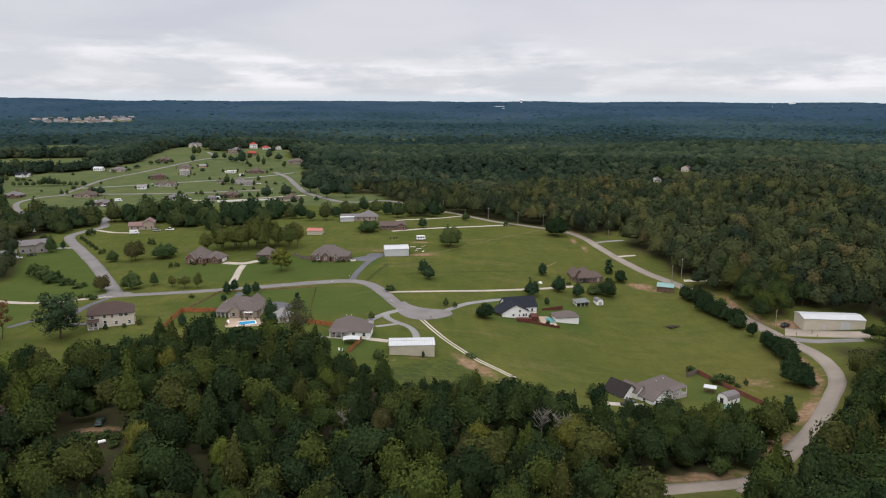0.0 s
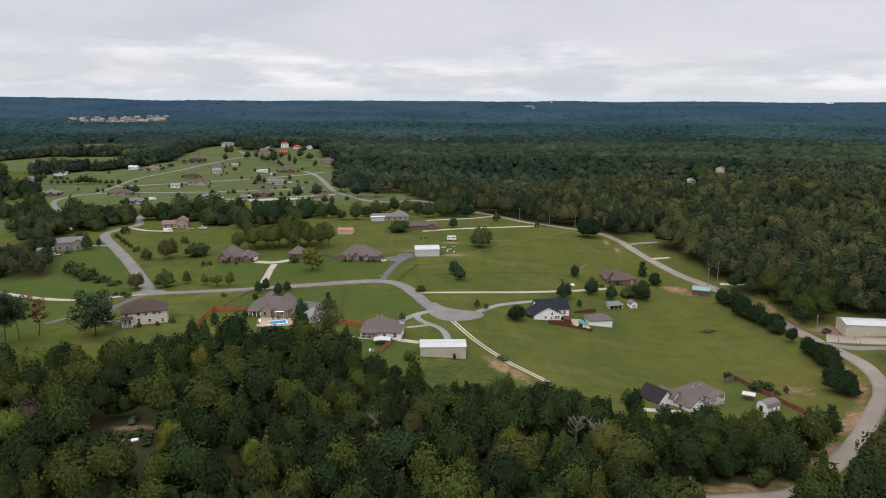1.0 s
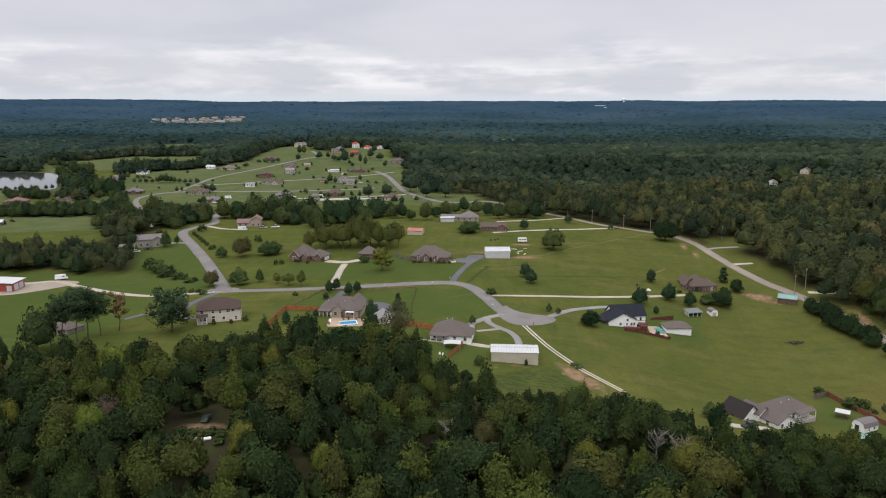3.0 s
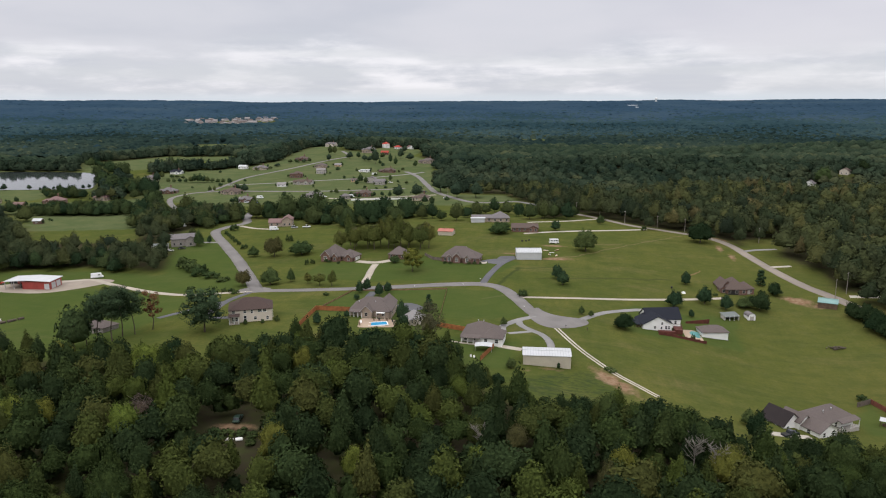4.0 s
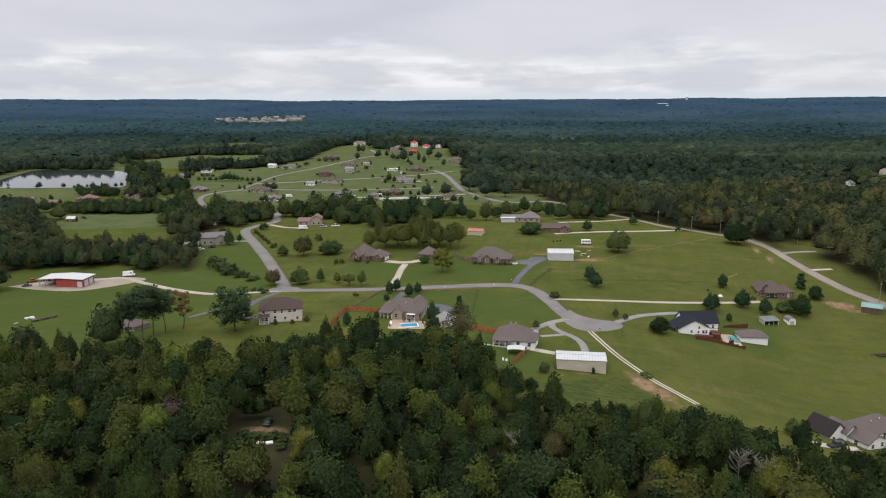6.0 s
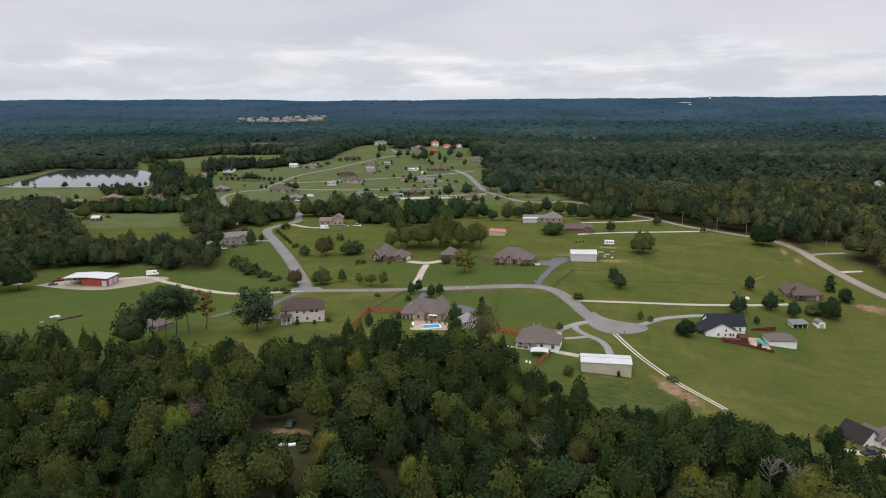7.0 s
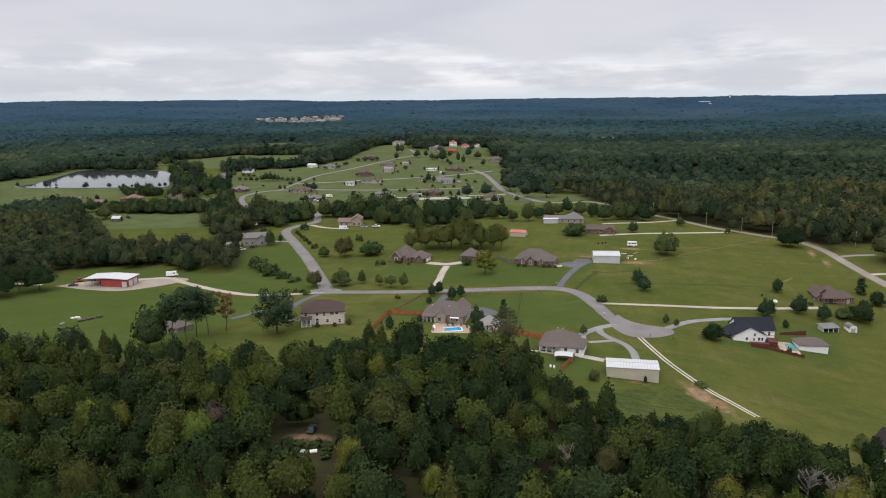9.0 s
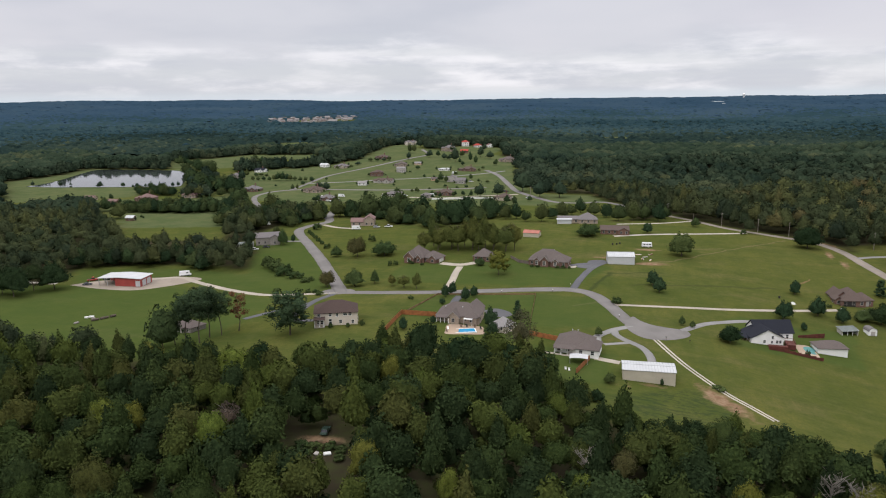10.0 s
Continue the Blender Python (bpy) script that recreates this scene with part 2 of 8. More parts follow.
def ground_material():
    k = Mat("mown_grass", 0.95, 0, 0.0)
    broad = k.noise(0.012, 4, 0.6)
    mid = k.noise(0.06, 5, 0.62)
    fine = k.noise(0.9, 6, 0.7)
    v = k.mix(k.ramp(broad, 0.40, 0.62), (0.076, 0.090, 0.020), (0.112, 0.111, 0.030))
    v = k.mix(k.ramp(mid, 0.42, 0.66), v, (0.058, 0.076, 0.019))
    v = k.mix(k.ramp(k.noise(0.035, 5, 0.7, stretch=(0.5, 1.6, 1)), 0.54, 0.70, 0, 0.75), v, (0.138, 0.116, 0.049))
    v = k.mix(k.ramp(fine, 0.35, 0.7, 0, 0.46), v, (0.048, 0.060, 0.018))
    v = k.mix(k.ramp(k.noise(0.14, 4, 0.7, stretch=(1.6, 0.35, 1)), 0.42, 0.62, 0, 0.4), v, (0.053, 0.070, 0.018))
    v = k.mix(k.ramp(k.noise(0.5, 6, 0.75), 0.52, 0.68, 0, 0.32), v, (0.104, 0.100, 0.035))
    v = k.mix(k.ramp(k.attr("dry"), 0, 1, 0, 0.6), v, (0.100, 0.090, 0.026))
    tufts = k.noise(1.3, 4, 0.8, stretch=(1.0, 0.45, 1))
    v = k.mix(k.ramp(tufts, 0.48, 0.66, 0, 0.30), v, (0.042, 0.055, 0.018))
    v = k.mix(k.ramp(k.noise(0.22, 5, 0.72), 0.50, 0.66, 0, 0.30), v, (0.112, 0.108, 0.039))
    v = k.mix(k.ramp(k.noise(0.11, 5, 0.72, stretch=(0.6, 1.3, 1)), 0.50, 0.66, 0, 0.42), v, (0.046, 0.062, 0.018))
    lines = k.noise(0.42, 4, 0.7, stretch=(0.10, 1.0, 1))
    v = k.mix(k.ramp(lines, 0.48, 0.64, 0, 0.12), v, (0.110, 0.112, 0.035))
    rough = k.noise(0.55, 3, 0.7, stretch=(0.5, 1.5, 1))
    cut = k.t.nodes.new("ShaderNodeMath")
    cut.operation = "MULTIPLY"
    k.t.links.new(k.attr("rough"), cut.inputs[0])
    k.t.links.new(k.ramp(rough, 0.46, 0.58, 0.12, 0.75), cut.inputs[1])
    v = k.mix(cut.outputs[0], v, (0.034, 0.050, 0.020))
    # swales and worn footways across the fields
    for a, b, width, c, amount in (
        ((-38.7, 334.7), (-30.7, 376.4), 1.3, (0.038, 0.052, 0.018), 0.75),
        ((-17.1, 395.3), (-0.8, 403.9), 0.8, (0.165, 0.135, 0.072), 0.7),
        ((-0.8, 403.9), (66.8, 479.7), 0.7, (0.150, 0.125, 0.063), 0.6),
        ((-21.4, 356.6), (47.2, 377.9), 1.2, (0.046, 0.056, 0.020), 0.6),
        ((53.4, 378.7), (63.7, 399.2), 0.6, (0.190, 0.125, 0.068), 0.8),
        ((-30.2, 374.1), (-5.5, 381.2), 0.9, (0.046, 0.056, 0.020), 0.6),
        ((-43.1, 317.0), (-32.8, 327.8), 1.0, (0.150, 0.125, 0.063), 0.6),
        ((6.2, 431.0), (28.1, 440.7), 0.7, (0.150, 0.125, 0.063), 0.5)):
        v = k.mix(k.ramp(k.streak(a, b, width), 0, 1, 0, amount), v, c)
    lush = k.attr("lush")
    v = k.mix(k.ramp(lush, 0, 1, 0, 0.55), v, (0.048, 0.076, 0.021))
    # far pasture grass bluer and paler: haze put into its colour
    v = k.mix(k.ramp(k.attr("pasture"), 0, 1, 0, 0.55), v, k.mix(k.ramp(k.noise(0.05, 5, 0.7), 0.40, 0.62), (0.072, 0.100, 0.050), (0.112, 0.128, 0.068)))
    litter = k.mix(k.ramp(k.noise(0.25, 4), 0.4, 0.65), (0.040, 0.034, 0.021), (0.042, 0.046, 0.019))
    v = k.mix(k.attr("litter"), v, litter)
    clay = k.mix(k.ramp(k.noise(0.5, 5), 0.4, 0.65), (0.175, 0.108, 0.064), (0.255, 0.175, 0.112))
    worn = k.t.nodes.new("ShaderNodeMath")
    worn.operation = "MULTIPLY_ADD"
    worn.use_clamp = True
    k.t.links.new(k.attr("clay"), worn.inputs[0])
    worn.inputs[1].default_value = 2.4
    k.t.links.new(k.ramp(k.noise(0.22, 5, 0.7), 0.3, 0.7, -1.1, -0.1), worn.inputs[2])
    v = k.mix(worn.outputs[0], v, clay)
    k.bump(fine, 0.6, 0.12)
    return k.colour(v)


def road_material(name, c, crack=0.25):
    k = Mat(name, 0.9, 0, 0.25)
    wide = k.noise(0.09, 4, 0.6)
    fine = k.noise(3.0, 5, 0.7)
    v = k.mix(k.ramp(wide, 0.4, 0.62), tuple(x * 0.86 for x in c), tuple(x * 1.08 for x in c))
    v = k.mix(k.ramp(fine, 0.3, 0.7, 0, 0.4), v, tuple(x * 0.75 for x in c))
    v = k.mix(k.ramp(k.noise(0.5, 6, 0.8), 0.60, 0.66, 0, crack), v, tuple(x * 0.6 for x in c))
    k.bump(fine, 0.3, 0.03)
    return k.colour(v)


M_GROUND = ground_material()
M_ROAD = road_material("worn_asphalt", (0.182, 0.168, 0.158))
M_ROAD_OLD = road_material("chip_seal", (0.245, 0.208, 0.172))
M_CONCRETE = road_material("concrete_paving", (0.395, 0.345, 0.28), 0.15)
M_PATIO = road_material("tan_pavers", (0.40, 0.30, 0.22), 0.2)
M_DRIVE_GREY = road_material("grey_concrete", (0.235, 0.225, 0.215), 0.15)
M_BLACKTOP = road_material("fresh_blacktop", (0.108, 0.106, 0.114), 0.1)
M_GRAVEL = road_material("pale_gravel", (0.44, 0.395, 0.335), 0.4)
M_YARD = road_material("pale_dirt_yard", (0.31, 0.26, 0.21), 0.6)
M_CREAM = plain("cream_siding", (0.60, 0.53, 0.45), vary=0.1)
M_WHITE = plain("white_siding", (0.80, 0.79, 0.77), vary=0.07)
M_TRIM = plain("white_trim", (0.78, 0.77, 0.74), 0.5, vary=0.05)
M_TAN = plain("tan_stucco", (0.44, 0.37, 0.28), vary=0.15)
M_BEIGE_METAL = plain("beige_sheet_metal", (0.50, 0.45, 0.36), 0.45, 0.0, 0.1)
M_WHITE_METAL = plain("white_sheet_metal", (0.50, 0.505, 0.51), 0.5, 0.0, 0.08)
M_RIB_METAL = plain("shaded_rib_metal", (0.34, 0.345, 0.36), 0.5, 0.0, 0.08)
M_SALMON_METAL = plain("salmon_sheet_metal", (0.42, 0.15, 0.11), 0.5, 0.0, 0.12)
M_TRIM_DULL = plain("dull_trim", (0.40, 0.37, 0.34), 0.6, vary=0.1)
M_GREY_METAL = plain("grey_sheet_metal", (0.42, 0.42, 0.42), 0.4, 0.3, 0.12)
M_TEAL_METAL = plain("teal_sheet_metal", (0.20, 0.33, 0.31), 0.45, 0.0, 0.12)
M_RED_METAL = plain("red_sheet_metal", (0.32, 0.06, 0.05), 0.45, 0.0, 0.15)
M_BRICK = brickwork("red_brown_brick", (0.165, 0.092, 0.070))
M_OLD_METAL = plain("weathered_sheet_metal", (0.15, 0.165, 0.155), 0.9, 0.0, 0.15)
M_BRICK_TAN = brickwork("tan_brick", (0.36, 0.29, 0.23))
M_STONE = brickwork("grey_brick", (0.30, 0.27, 0.25))
M_ROOF_TAUPE = shingle("taupe_shingles", (0.128, 0.106, 0.098))
M_ROOF_GREY = shingle("grey_shingles", (0.165, 0.150, 0.150))
M_ROOF_DARK = shingle("charcoal_shingles", (0.026, 0.028, 0.036))
M_ROOF_UMBER = shingle("umber_shingles", (0.078, 0.056, 0.050))
M_ROOF_BLACK = shingle("brown_black_shingles", (0.036, 0.030, 0.030))
M_ROOF_BROWN = shingle("brown_shingles", (0.112, 0.085, 0.074))
M_ROOF_PALE = shingle("pale_grey_shingles", (0.25, 0.235, 0.23))
M_ROOF_RED = shingle("red_shingles", (0.36, 0.07, 0.055))
M_ROOF_PINK = shingle("dusty_pink_shingles", (0.20, 0.132, 0.122))
M_DECK = plain("red_stained_deck", (0.115, 0.034, 0.024), vary=0.3, scale=2)
M_FENCE = plain("new_cedar_fence", (0.33, 0.125, 0.045), vary=0.3, scale=2)
M_FENCE_RED = plain("red_brown_fence", (0.19, 0.065, 0.045), vary=0.3, scale=2)
M_FENCE_LOW = plain("low_brown_rail", (0.25, 0.155, 0.08), vary=0.35, scale=2)
M_FENCE_GREY = plain("weathered_fence", (0.16, 0.13, 0.11), vary=0.3, scale=2)
M_TIMBER = plain("dark_timber", (0.14, 0.09, 0.06), vary=0.3, scale=2)
M_POLE = plain("utility_pole_wood", (0.24, 0.21, 0.18), vary=0.25, scale=2)
M_WIRE = plain("wire", (0.05, 0.05, 0.05), 0.5)
M_DARK = plain("dark_paint_and_shade", (0.03, 0.028, 0.026), 0.8)
M_RUBBER = plain("tyre_rubber", (0.02, 0.02, 0.02), 0.85)
M_TEAL = plain("turquoise_fabric", (0.085, 0.24, 0.23), 0.7, vary=0.2)
M_SAND = plain("tan_fabric", (0.55, 0.38, 0.24), 0.8, vary=0.15)
M_CARWHITE = plain("white_car_paint", (0.75, 0.75, 0.75), 0.25, 0, 0.03)
M_CARDARK = plain("dark_car_paint", (0.025, 0.027, 0.032), 0.25, 0, 0.05)
M_CARRED = plain("red_car_paint", (0.34, 0.05, 0.03), 0.3, 0, 0.05)
M_CARSILVER = plain("silver_car_paint", (0.40, 0.41, 0.42), 0.3, 0.4, 0.05)
M_CARGREEN = plain("green_car_paint", (0.03, 0.06, 0.045), 0.3, 0.2, 0.05)
M_CARBLUE = plain("blue_car_paint", (0.05, 0.10, 0.25), 0.3, 0.2, 0.05)


def glass_material():
    k = Mat("window_glass", 0.06, 0, 0.6)
    return k.colour(k.mix(k.ramp(k.noise(0.8, 2), 0.4, 0.6), (0.02, 0.023, 0.028), (0.05, 0.055, 0.06)))


def water_material(name, c, rough, wave):
    k = Mat(name, rough, 0, 0.6)
    k.bump(k.noise(wave, 3), 0.25, 0.03)
    return k.colour(k.mix(k.ramp(k.noise(0.05, 2), 0.4, 0.6), c, tuple(x * 1.2 for x in c)))


M_GLASS = glass_material()
M_POND = water_material("pond_water", (0.035, 0.042, 0.04), 0.06, 0.35)
M_POOL = water_material("pool_water", (0.03, 0.25, 0.45), 0.05, 1.2)

# ---- mesh helpers ----


def mesh_np(name, verts, faces, material, attrs=None, smooth=False):
    """A mesh from numpy arrays: verts (n, 3) and a list of face arrays (m, 3) or (m, 4)."""
    me = bpy.data.meshes.new(name)
    verts = np.asarray(verts, np.float32)
    loops = np.concatenate([f.ravel() for f in faces]).astype(np.int32)
    sizes = np.concatenate([np.full(len(f), f.shape[1]) for f in faces]).astype(np.int32)
    me.vertices.add(len(verts))
    me.vertices.foreach_set("co", verts.ravel())
    me.loops.add(len(loops))
    me.loops.foreach_set("vertex_index", loops)
    me.polygons.add(len(sizes))
    me.polygons.foreach_set("loop_start", np.concatenate([[0], np.cumsum(sizes)[:-1]]).astype(np.int32))
    me.polygons.foreach_set("loop_total", sizes)
    if smooth:
        me.polygons.foreach_set("use_smooth", np.ones(len(sizes), bool))
    for key, values in (attrs or {}).items():
        a = me.attributes.new(key, "FLOAT", "POINT")
        a.data.foreach_set("value", np.asarray(values, np.float32))
    me.update(calc_edges=True)
    me.materials.append(material)
    return me


def thing(name, x, y, head=0.0, label="", category="", group="", kind="", dz=0.0):
    ob = new(name)
    ob.empty_display_size = 0.3
    ob.matrix_basis = pose(x, y, ground_z(x, y) + dz, 0, 0, head)
    return tagged(ob, label, category, group, kind)


def part(name, bm, material, parent, label="", m=None):
    """Links a bmesh (or a ready mesh) as one mesh object under parent."""
    if isinstance(bm, bpy.types.Mesh):
        me = bm
    else:
        me = bpy.data.meshes.new(name)
        bmesh.ops.recalc_face_normals(bm, faces=bm.faces)
        bm.to_mesh(me)
        bm.free()
        me.materials.append(material)
    ob = new(name, me)
    ob.parent = parent
    if m is not None:
        ob.matrix_basis = m
    return tagged(ob, label)


def box(bm, x0, x1, y0, y1, z0, z1, bevel=0.0):
    v = [bm.verts.new((x, y, z)) for z in (z0, z1) for x, y in ((x0, y0), (x1, y0), (x1, y1), (x0, y1))]
    for f in ((3, 2, 1, 0), (4, 5, 6, 7), (0, 1, 5, 4), (1, 2, 6, 5), (2, 3, 7, 6), (3, 0, 4, 7)):
        bm.faces.new([v[i] for i in f])
    if bevel:
        edges = {e for w in v for e in w.link_edges}
        bmesh.ops.bevel(bm, geom=list(edges), offset=bevel, segments=1, affect="EDGES")
    return bm


def tube(bm, a, b, r0, r1, n=7):
    """A tapered round bar from a to b."""
    a, b = Vector(a), Vector(b)
    q = (b - a).to_track_quat("Z", "Y").to_matrix()
    rings = []
    for p, r in ((a, r0), (b, r1)):
        rings.append([bm.verts.new(p + q @ Vector((r * math.cos(t), r * math.sin(t), 0))) for t in (2 * math.pi * i / n for i in range(n))])
    for i in range(n):
        bm.faces.new((rings[0][i], rings[0][(i + 1) % n], rings[1][(i + 1) % n], rings[1][i]))
    bm.faces.new(rings[0][::-1])
    bm.faces.new(rings[1])
    return bm


def solid(bm, top, thick):
    """A closed slab below a list of top polygons (each a list of points) that share corners."""
    made = {}

    def vert(p, low):
        key = (round(p[0], 3), round(p[1], 3), round(p[2], 3), low)
        if key not in made:
            made[key] = bm.verts.new((p[0], p[1], p[2] - (thick if low else 0)))
        return made[key]

    edges = {}
    for poly in top:
        bm.faces.new([vert(p, False) for p in poly])
        bm.faces.new([vert(p, True) for p in reversed(poly)])
        for a, b in zip(poly, poly[1:] + poly[:1]):
            ka, kb = tuple(round(c, 3) for c in a), tuple(round(c, 3) for c in b)
            if (kb, ka) in edges:
                edges[(kb, ka)] = None
            else:
                edges[(ka, kb)] = (a, b)
    for e in edges.values():
        if e:
            a, b = e
            bm.faces.new((vert(b, False), vert(a, False), vert(a, True), vert(b, True)))
    return bm


# ---- the lie of the land ----
# height, centre and radii of each rise or hollow
BUMPS = (
    (-15, 95, 270, 70, 110), (7, -50, 470, 130, 100), (4.5, -125, 255, 60, 60),
    (-3, -245, 335, 80, 90), (20, -330, 1090, 190, 260), (20, 520, 950, 330, 330),
    (5, -85, 165, 50, 40), (-4, -470, 640, 160, 160), (-4, 192, 288, 40, 50),
    (9, 260, 600, 110, 50), (-9, 210, 760, 200, 60), (9, 60, 900, 160, 55), (7, 370, 470, 80, 60), (8, 330, 1080, 260, 50),
)


def smooth(a, b, v):
    t = min(1, max(0, (v - a) / (b - a)))
    return t * t * (3 - 2 * t)


def ground_z(x, y):
    z = sum(h * math.exp(-((x - cx) / sx) ** 2 - ((y - cy) / sy) ** 2) for h, cx, cy, sx, sy in BUMPS)
    return z + 78 * smooth(1500, 4700, math.hypot(x, y))
# ---- plan: roads and clearings ----


def curve_points(points, step=3.0):
    """A smooth line through points (Catmull-Rom)."""
    p = np.array(points, float)
    p = np.vstack([2 * p[0] - p[1], p, 2 * p[-1] - p[-2]])
    rows = []
    for a, b, c, d in zip(p[:-3], p[1:-2], p[2:-1], p[3:]):
        n = max(2, int(np.linalg.norm(c - b) / step))
        for t in np.arange(n) / n:
            rows.append(0.5 * (2 * b + (c - a) * t + (2 * a - 5 * b + 4 * c - d) * t * t + (3 * b - a - 3 * c + d) * t ** 3))
    rows.append(p[-2])
    return np.array(rows)


LOOP_ROAD = [(-5.5, 295.2), (-12.0, 296.8), (-17.4, 301.2), (-21.8, 309.4), (-26.9, 321.3), (-33.2, 333.4), (-39.7, 340.2), (-47, 341.8), (-52.5, 340.9), (-64.6, 337.4), (-77.3, 332.5), (-101.6, 322.6), (-125.5, 315.5), (-148, 312)]
NORTH_ROAD = [(-147, 311), (-164.5, 340), (-190, 380), (-214.5, 415), (-243, 456), (-246, 476), (-240, 497), (-250, 520), (-261, 554)]
EAST_ROAD = [
    (74, 155), (84.4, 167), (97.2, 182.4), (116.2, 204.5), (132.6, 226.5), (141.3, 239), (146.6, 253.4), (148.4, 270), (144.4, 290.8), (141.4, 305),
    (134.5, 334), (128, 354), (119.5, 372), (113.1, 383), (107.5, 396.7), (101.9, 413.5), (96.5, 435), (92.1, 457), (84.5, 474), (74, 484.5), (57.7, 494.1), (34.9, 510), (15.4, 540.6), (0.2, 562), (-20, 600)]
LOW_ROAD = [(40, 152), (51.6, 154.9), (63.8, 158.3), (76, 162), (84.4, 167)]
LANE = [(128.8, 370), (154.4, 366.4), (179, 362)]
FAR_WEST_ROAD = [(-322, 550), (-339, 570), (-364, 604), (-380.8, 636), (-380.4, 662), (-367.8, 676.5), (-339, 684), (-322, 682), (-292, 682), (-257, 685), (-225, 694), (-188, 709), (-172, 722)]
HILL_ROAD = [(-366, 680), (-370, 739), (-371, 772), (-363, 801), (-348, 835), (-330, 886), (-316, 925), (-305, 958), (-330, 1010)]
CROSS_ROAD = [(-368, 724), (-328, 736), (-312, 744), (-296, 754), (-267, 766), (-229, 792), (-197, 825), (-178, 851)]
EAST_HILL_ROAD = [(-200, 850), (-178, 815), (-156, 756), (-139, 707), (-127, 684), (-106, 652), (-90, 632), (-69, 630), (-50, 640), (-20, 600)]
BACK_LANE = [(-225, 640), (-196, 640), (-169, 656), (-131, 678)]

HOME_FIELD_SOUTH = ((-345, 207), (-178, 212), (-140, 214), (-114, 212), (-104, 222), (-94, 238), (-84, 231), (-70, 231), (-64, 246), (-50, 245), (-38, 229), (-30, 214), (-25, 212), (-15, 206), (-6, 198), (4, 201), (20, 205),
     (42, 197), (52, 190), (64, 195), (80, 202), (104, 204), (114, 210), (126, 236), (135, 262), (138, 295))
HOME_FIELD_NORTH = ((138, 295), (130, 345), (122, 372), (112, 398), (100, 425), (90, 460), (60, 484), (30, 503), (8, 540), (-2, 545), (-28, 506), (-75, 502), (-96, 507), (-160, 494), (-236, 507),
     (-255, 500), (-270, 470), (-266, 425), (-262, 403), (-242, 398), (-236, 383), (-216, 345), (-255, 352), (-281, 347), (-314, 330), (-303, 302), (-312, 282), (-345, 264), (-345, 207))
HILL_LAWNS = ((-420, 644), (-480, 700), (-508, 750), (-500, 812), (-476, 838), (-430, 848), (-408, 862), (-390, 909), (-420, 1150), (-365, 1150), (-349, 1035), (-300, 1010), (-285, 1100), (-225, 1100), (-225, 1000), (-180, 960), (-172, 868),
     (-145, 760), (-112, 690), (-66, 690), (-50, 640), (-95, 608), (-150, 598), (-231, 602), (-290, 585), (-325, 590), (-345, 600))
WEST_MEADOWS = (
    ((-735, 674), (-726, 713), (-733, 765), (-751, 834), (-600, 841), (-544, 763), (-496, 683), (-527, 667), (-506, 628), (-521, 597), (-562, 583), (-570, 557), (-586, 535)),
    ((-531, 593), (-444, 613), (-407, 645), (-354, 545), (-308, 465), (-385, 444), (-417, 492), (-469, 527)),
    ((-650, 860), (-721, 973), (-693, 995), (-671, 1041), (-655, 1099), (-498, 1030), (-477, 951), (-551, 962), (-535, 905), (-550, 870), (-575, 850), (-600, 838)),
    ((-800, 1430), (-736, 1470), (-690, 1370), (-690, 1290), (-745, 1345)),
    ((-140, 1716), (-68, 1750), (-60, 1655), (-125, 1650)),
    ((-1200, 2090), (-976, 2309), (-1048, 2482), (-1319, 2348)),
)
BELT_GROUND = ((-28, 504), (-75, 500), (-96, 505), (-160, 492), (-236, 505), (-262, 520), (-290, 583), (-231, 604), (-150, 600), (-95, 610), (-50, 641), (-20, 575))
SMALL_CLEARINGS = (
    ((138, 304), (150, 276), (176, 270), (196, 292), (190, 306), (166, 316), (146, 322)),
    ((146, 280), (159, 274), (154, 250), (149, 243)),
    ((95, 425), (99, 464), (124, 480), (122, 458), (113, 432), (122, 412), (130, 396), (126, 372), (112, 392), (103, 412)),
    ((128, 345), (150, 350), (146, 318), (138, 318)),
    ((-99, 166), (-95, 171), (-83, 174), (-79, 166), (-82, 157), (-92, 158)),
    ((220, 800), (250, 795), (245, 770), (225, 775)),
    ((270, 850), (295, 845), (290, 820), (272, 825)),
    ((176, 420), (190, 420), (189, 400), (177, 402)),
    ((100, 182), (118, 202), (136, 226), (147, 243), (152, 262), (140, 262), (126, 236), (112, 208)),
)
WOOD_CLEARING = SMALL_CLEARINGS[4]
CLEARINGS = (HOME_FIELD_SOUTH, HOME_FIELD_NORTH, HILL_LAWNS) + WEST_MEADOWS + SMALL_CLEARINGS + (BELT_GROUND,)


def inside(poly, x, y):
    hit = np.zeros(np.shape(x), bool)
    for (ax, ay), (bx, by) in zip(poly, poly[1:] + poly[:1]):
        cross = (ay > y) != (by > y)
        hit ^= cross & (x < (bx - ax) * (y - ay) / ((by - ay) or 1e-9) + ax)
    return hit


MAIN_FIELD = CLEARINGS[0] + CLEARINGS[1]
ALL_CLEAR = (MAIN_FIELD,) + CLEARINGS[2:]
ROAD_LINES = [curve_points(p, 6) for p in (LOOP_ROAD, NORTH_ROAD, EAST_ROAD, LOW_ROAD, LANE, FAR_WEST_ROAD, HILL_ROAD, CROSS_ROAD, EAST_HILL_ROAD)]


def cleared(x, y):
    open_ground = np.zeros(np.shape(x), bool)
    for poly in ALL_CLEAR:
        open_ground |= inside(poly, x, y)
    return open_ground


def near_road(x, y, gap):
    near = np.zeros(np.shape(x), bool)
    for pts in ROAD_LINES:
        for a, b in pts:
            near |= (x - a) ** 2 + (y - b) ** 2 < gap * gap
    return near


# ---- ground ----


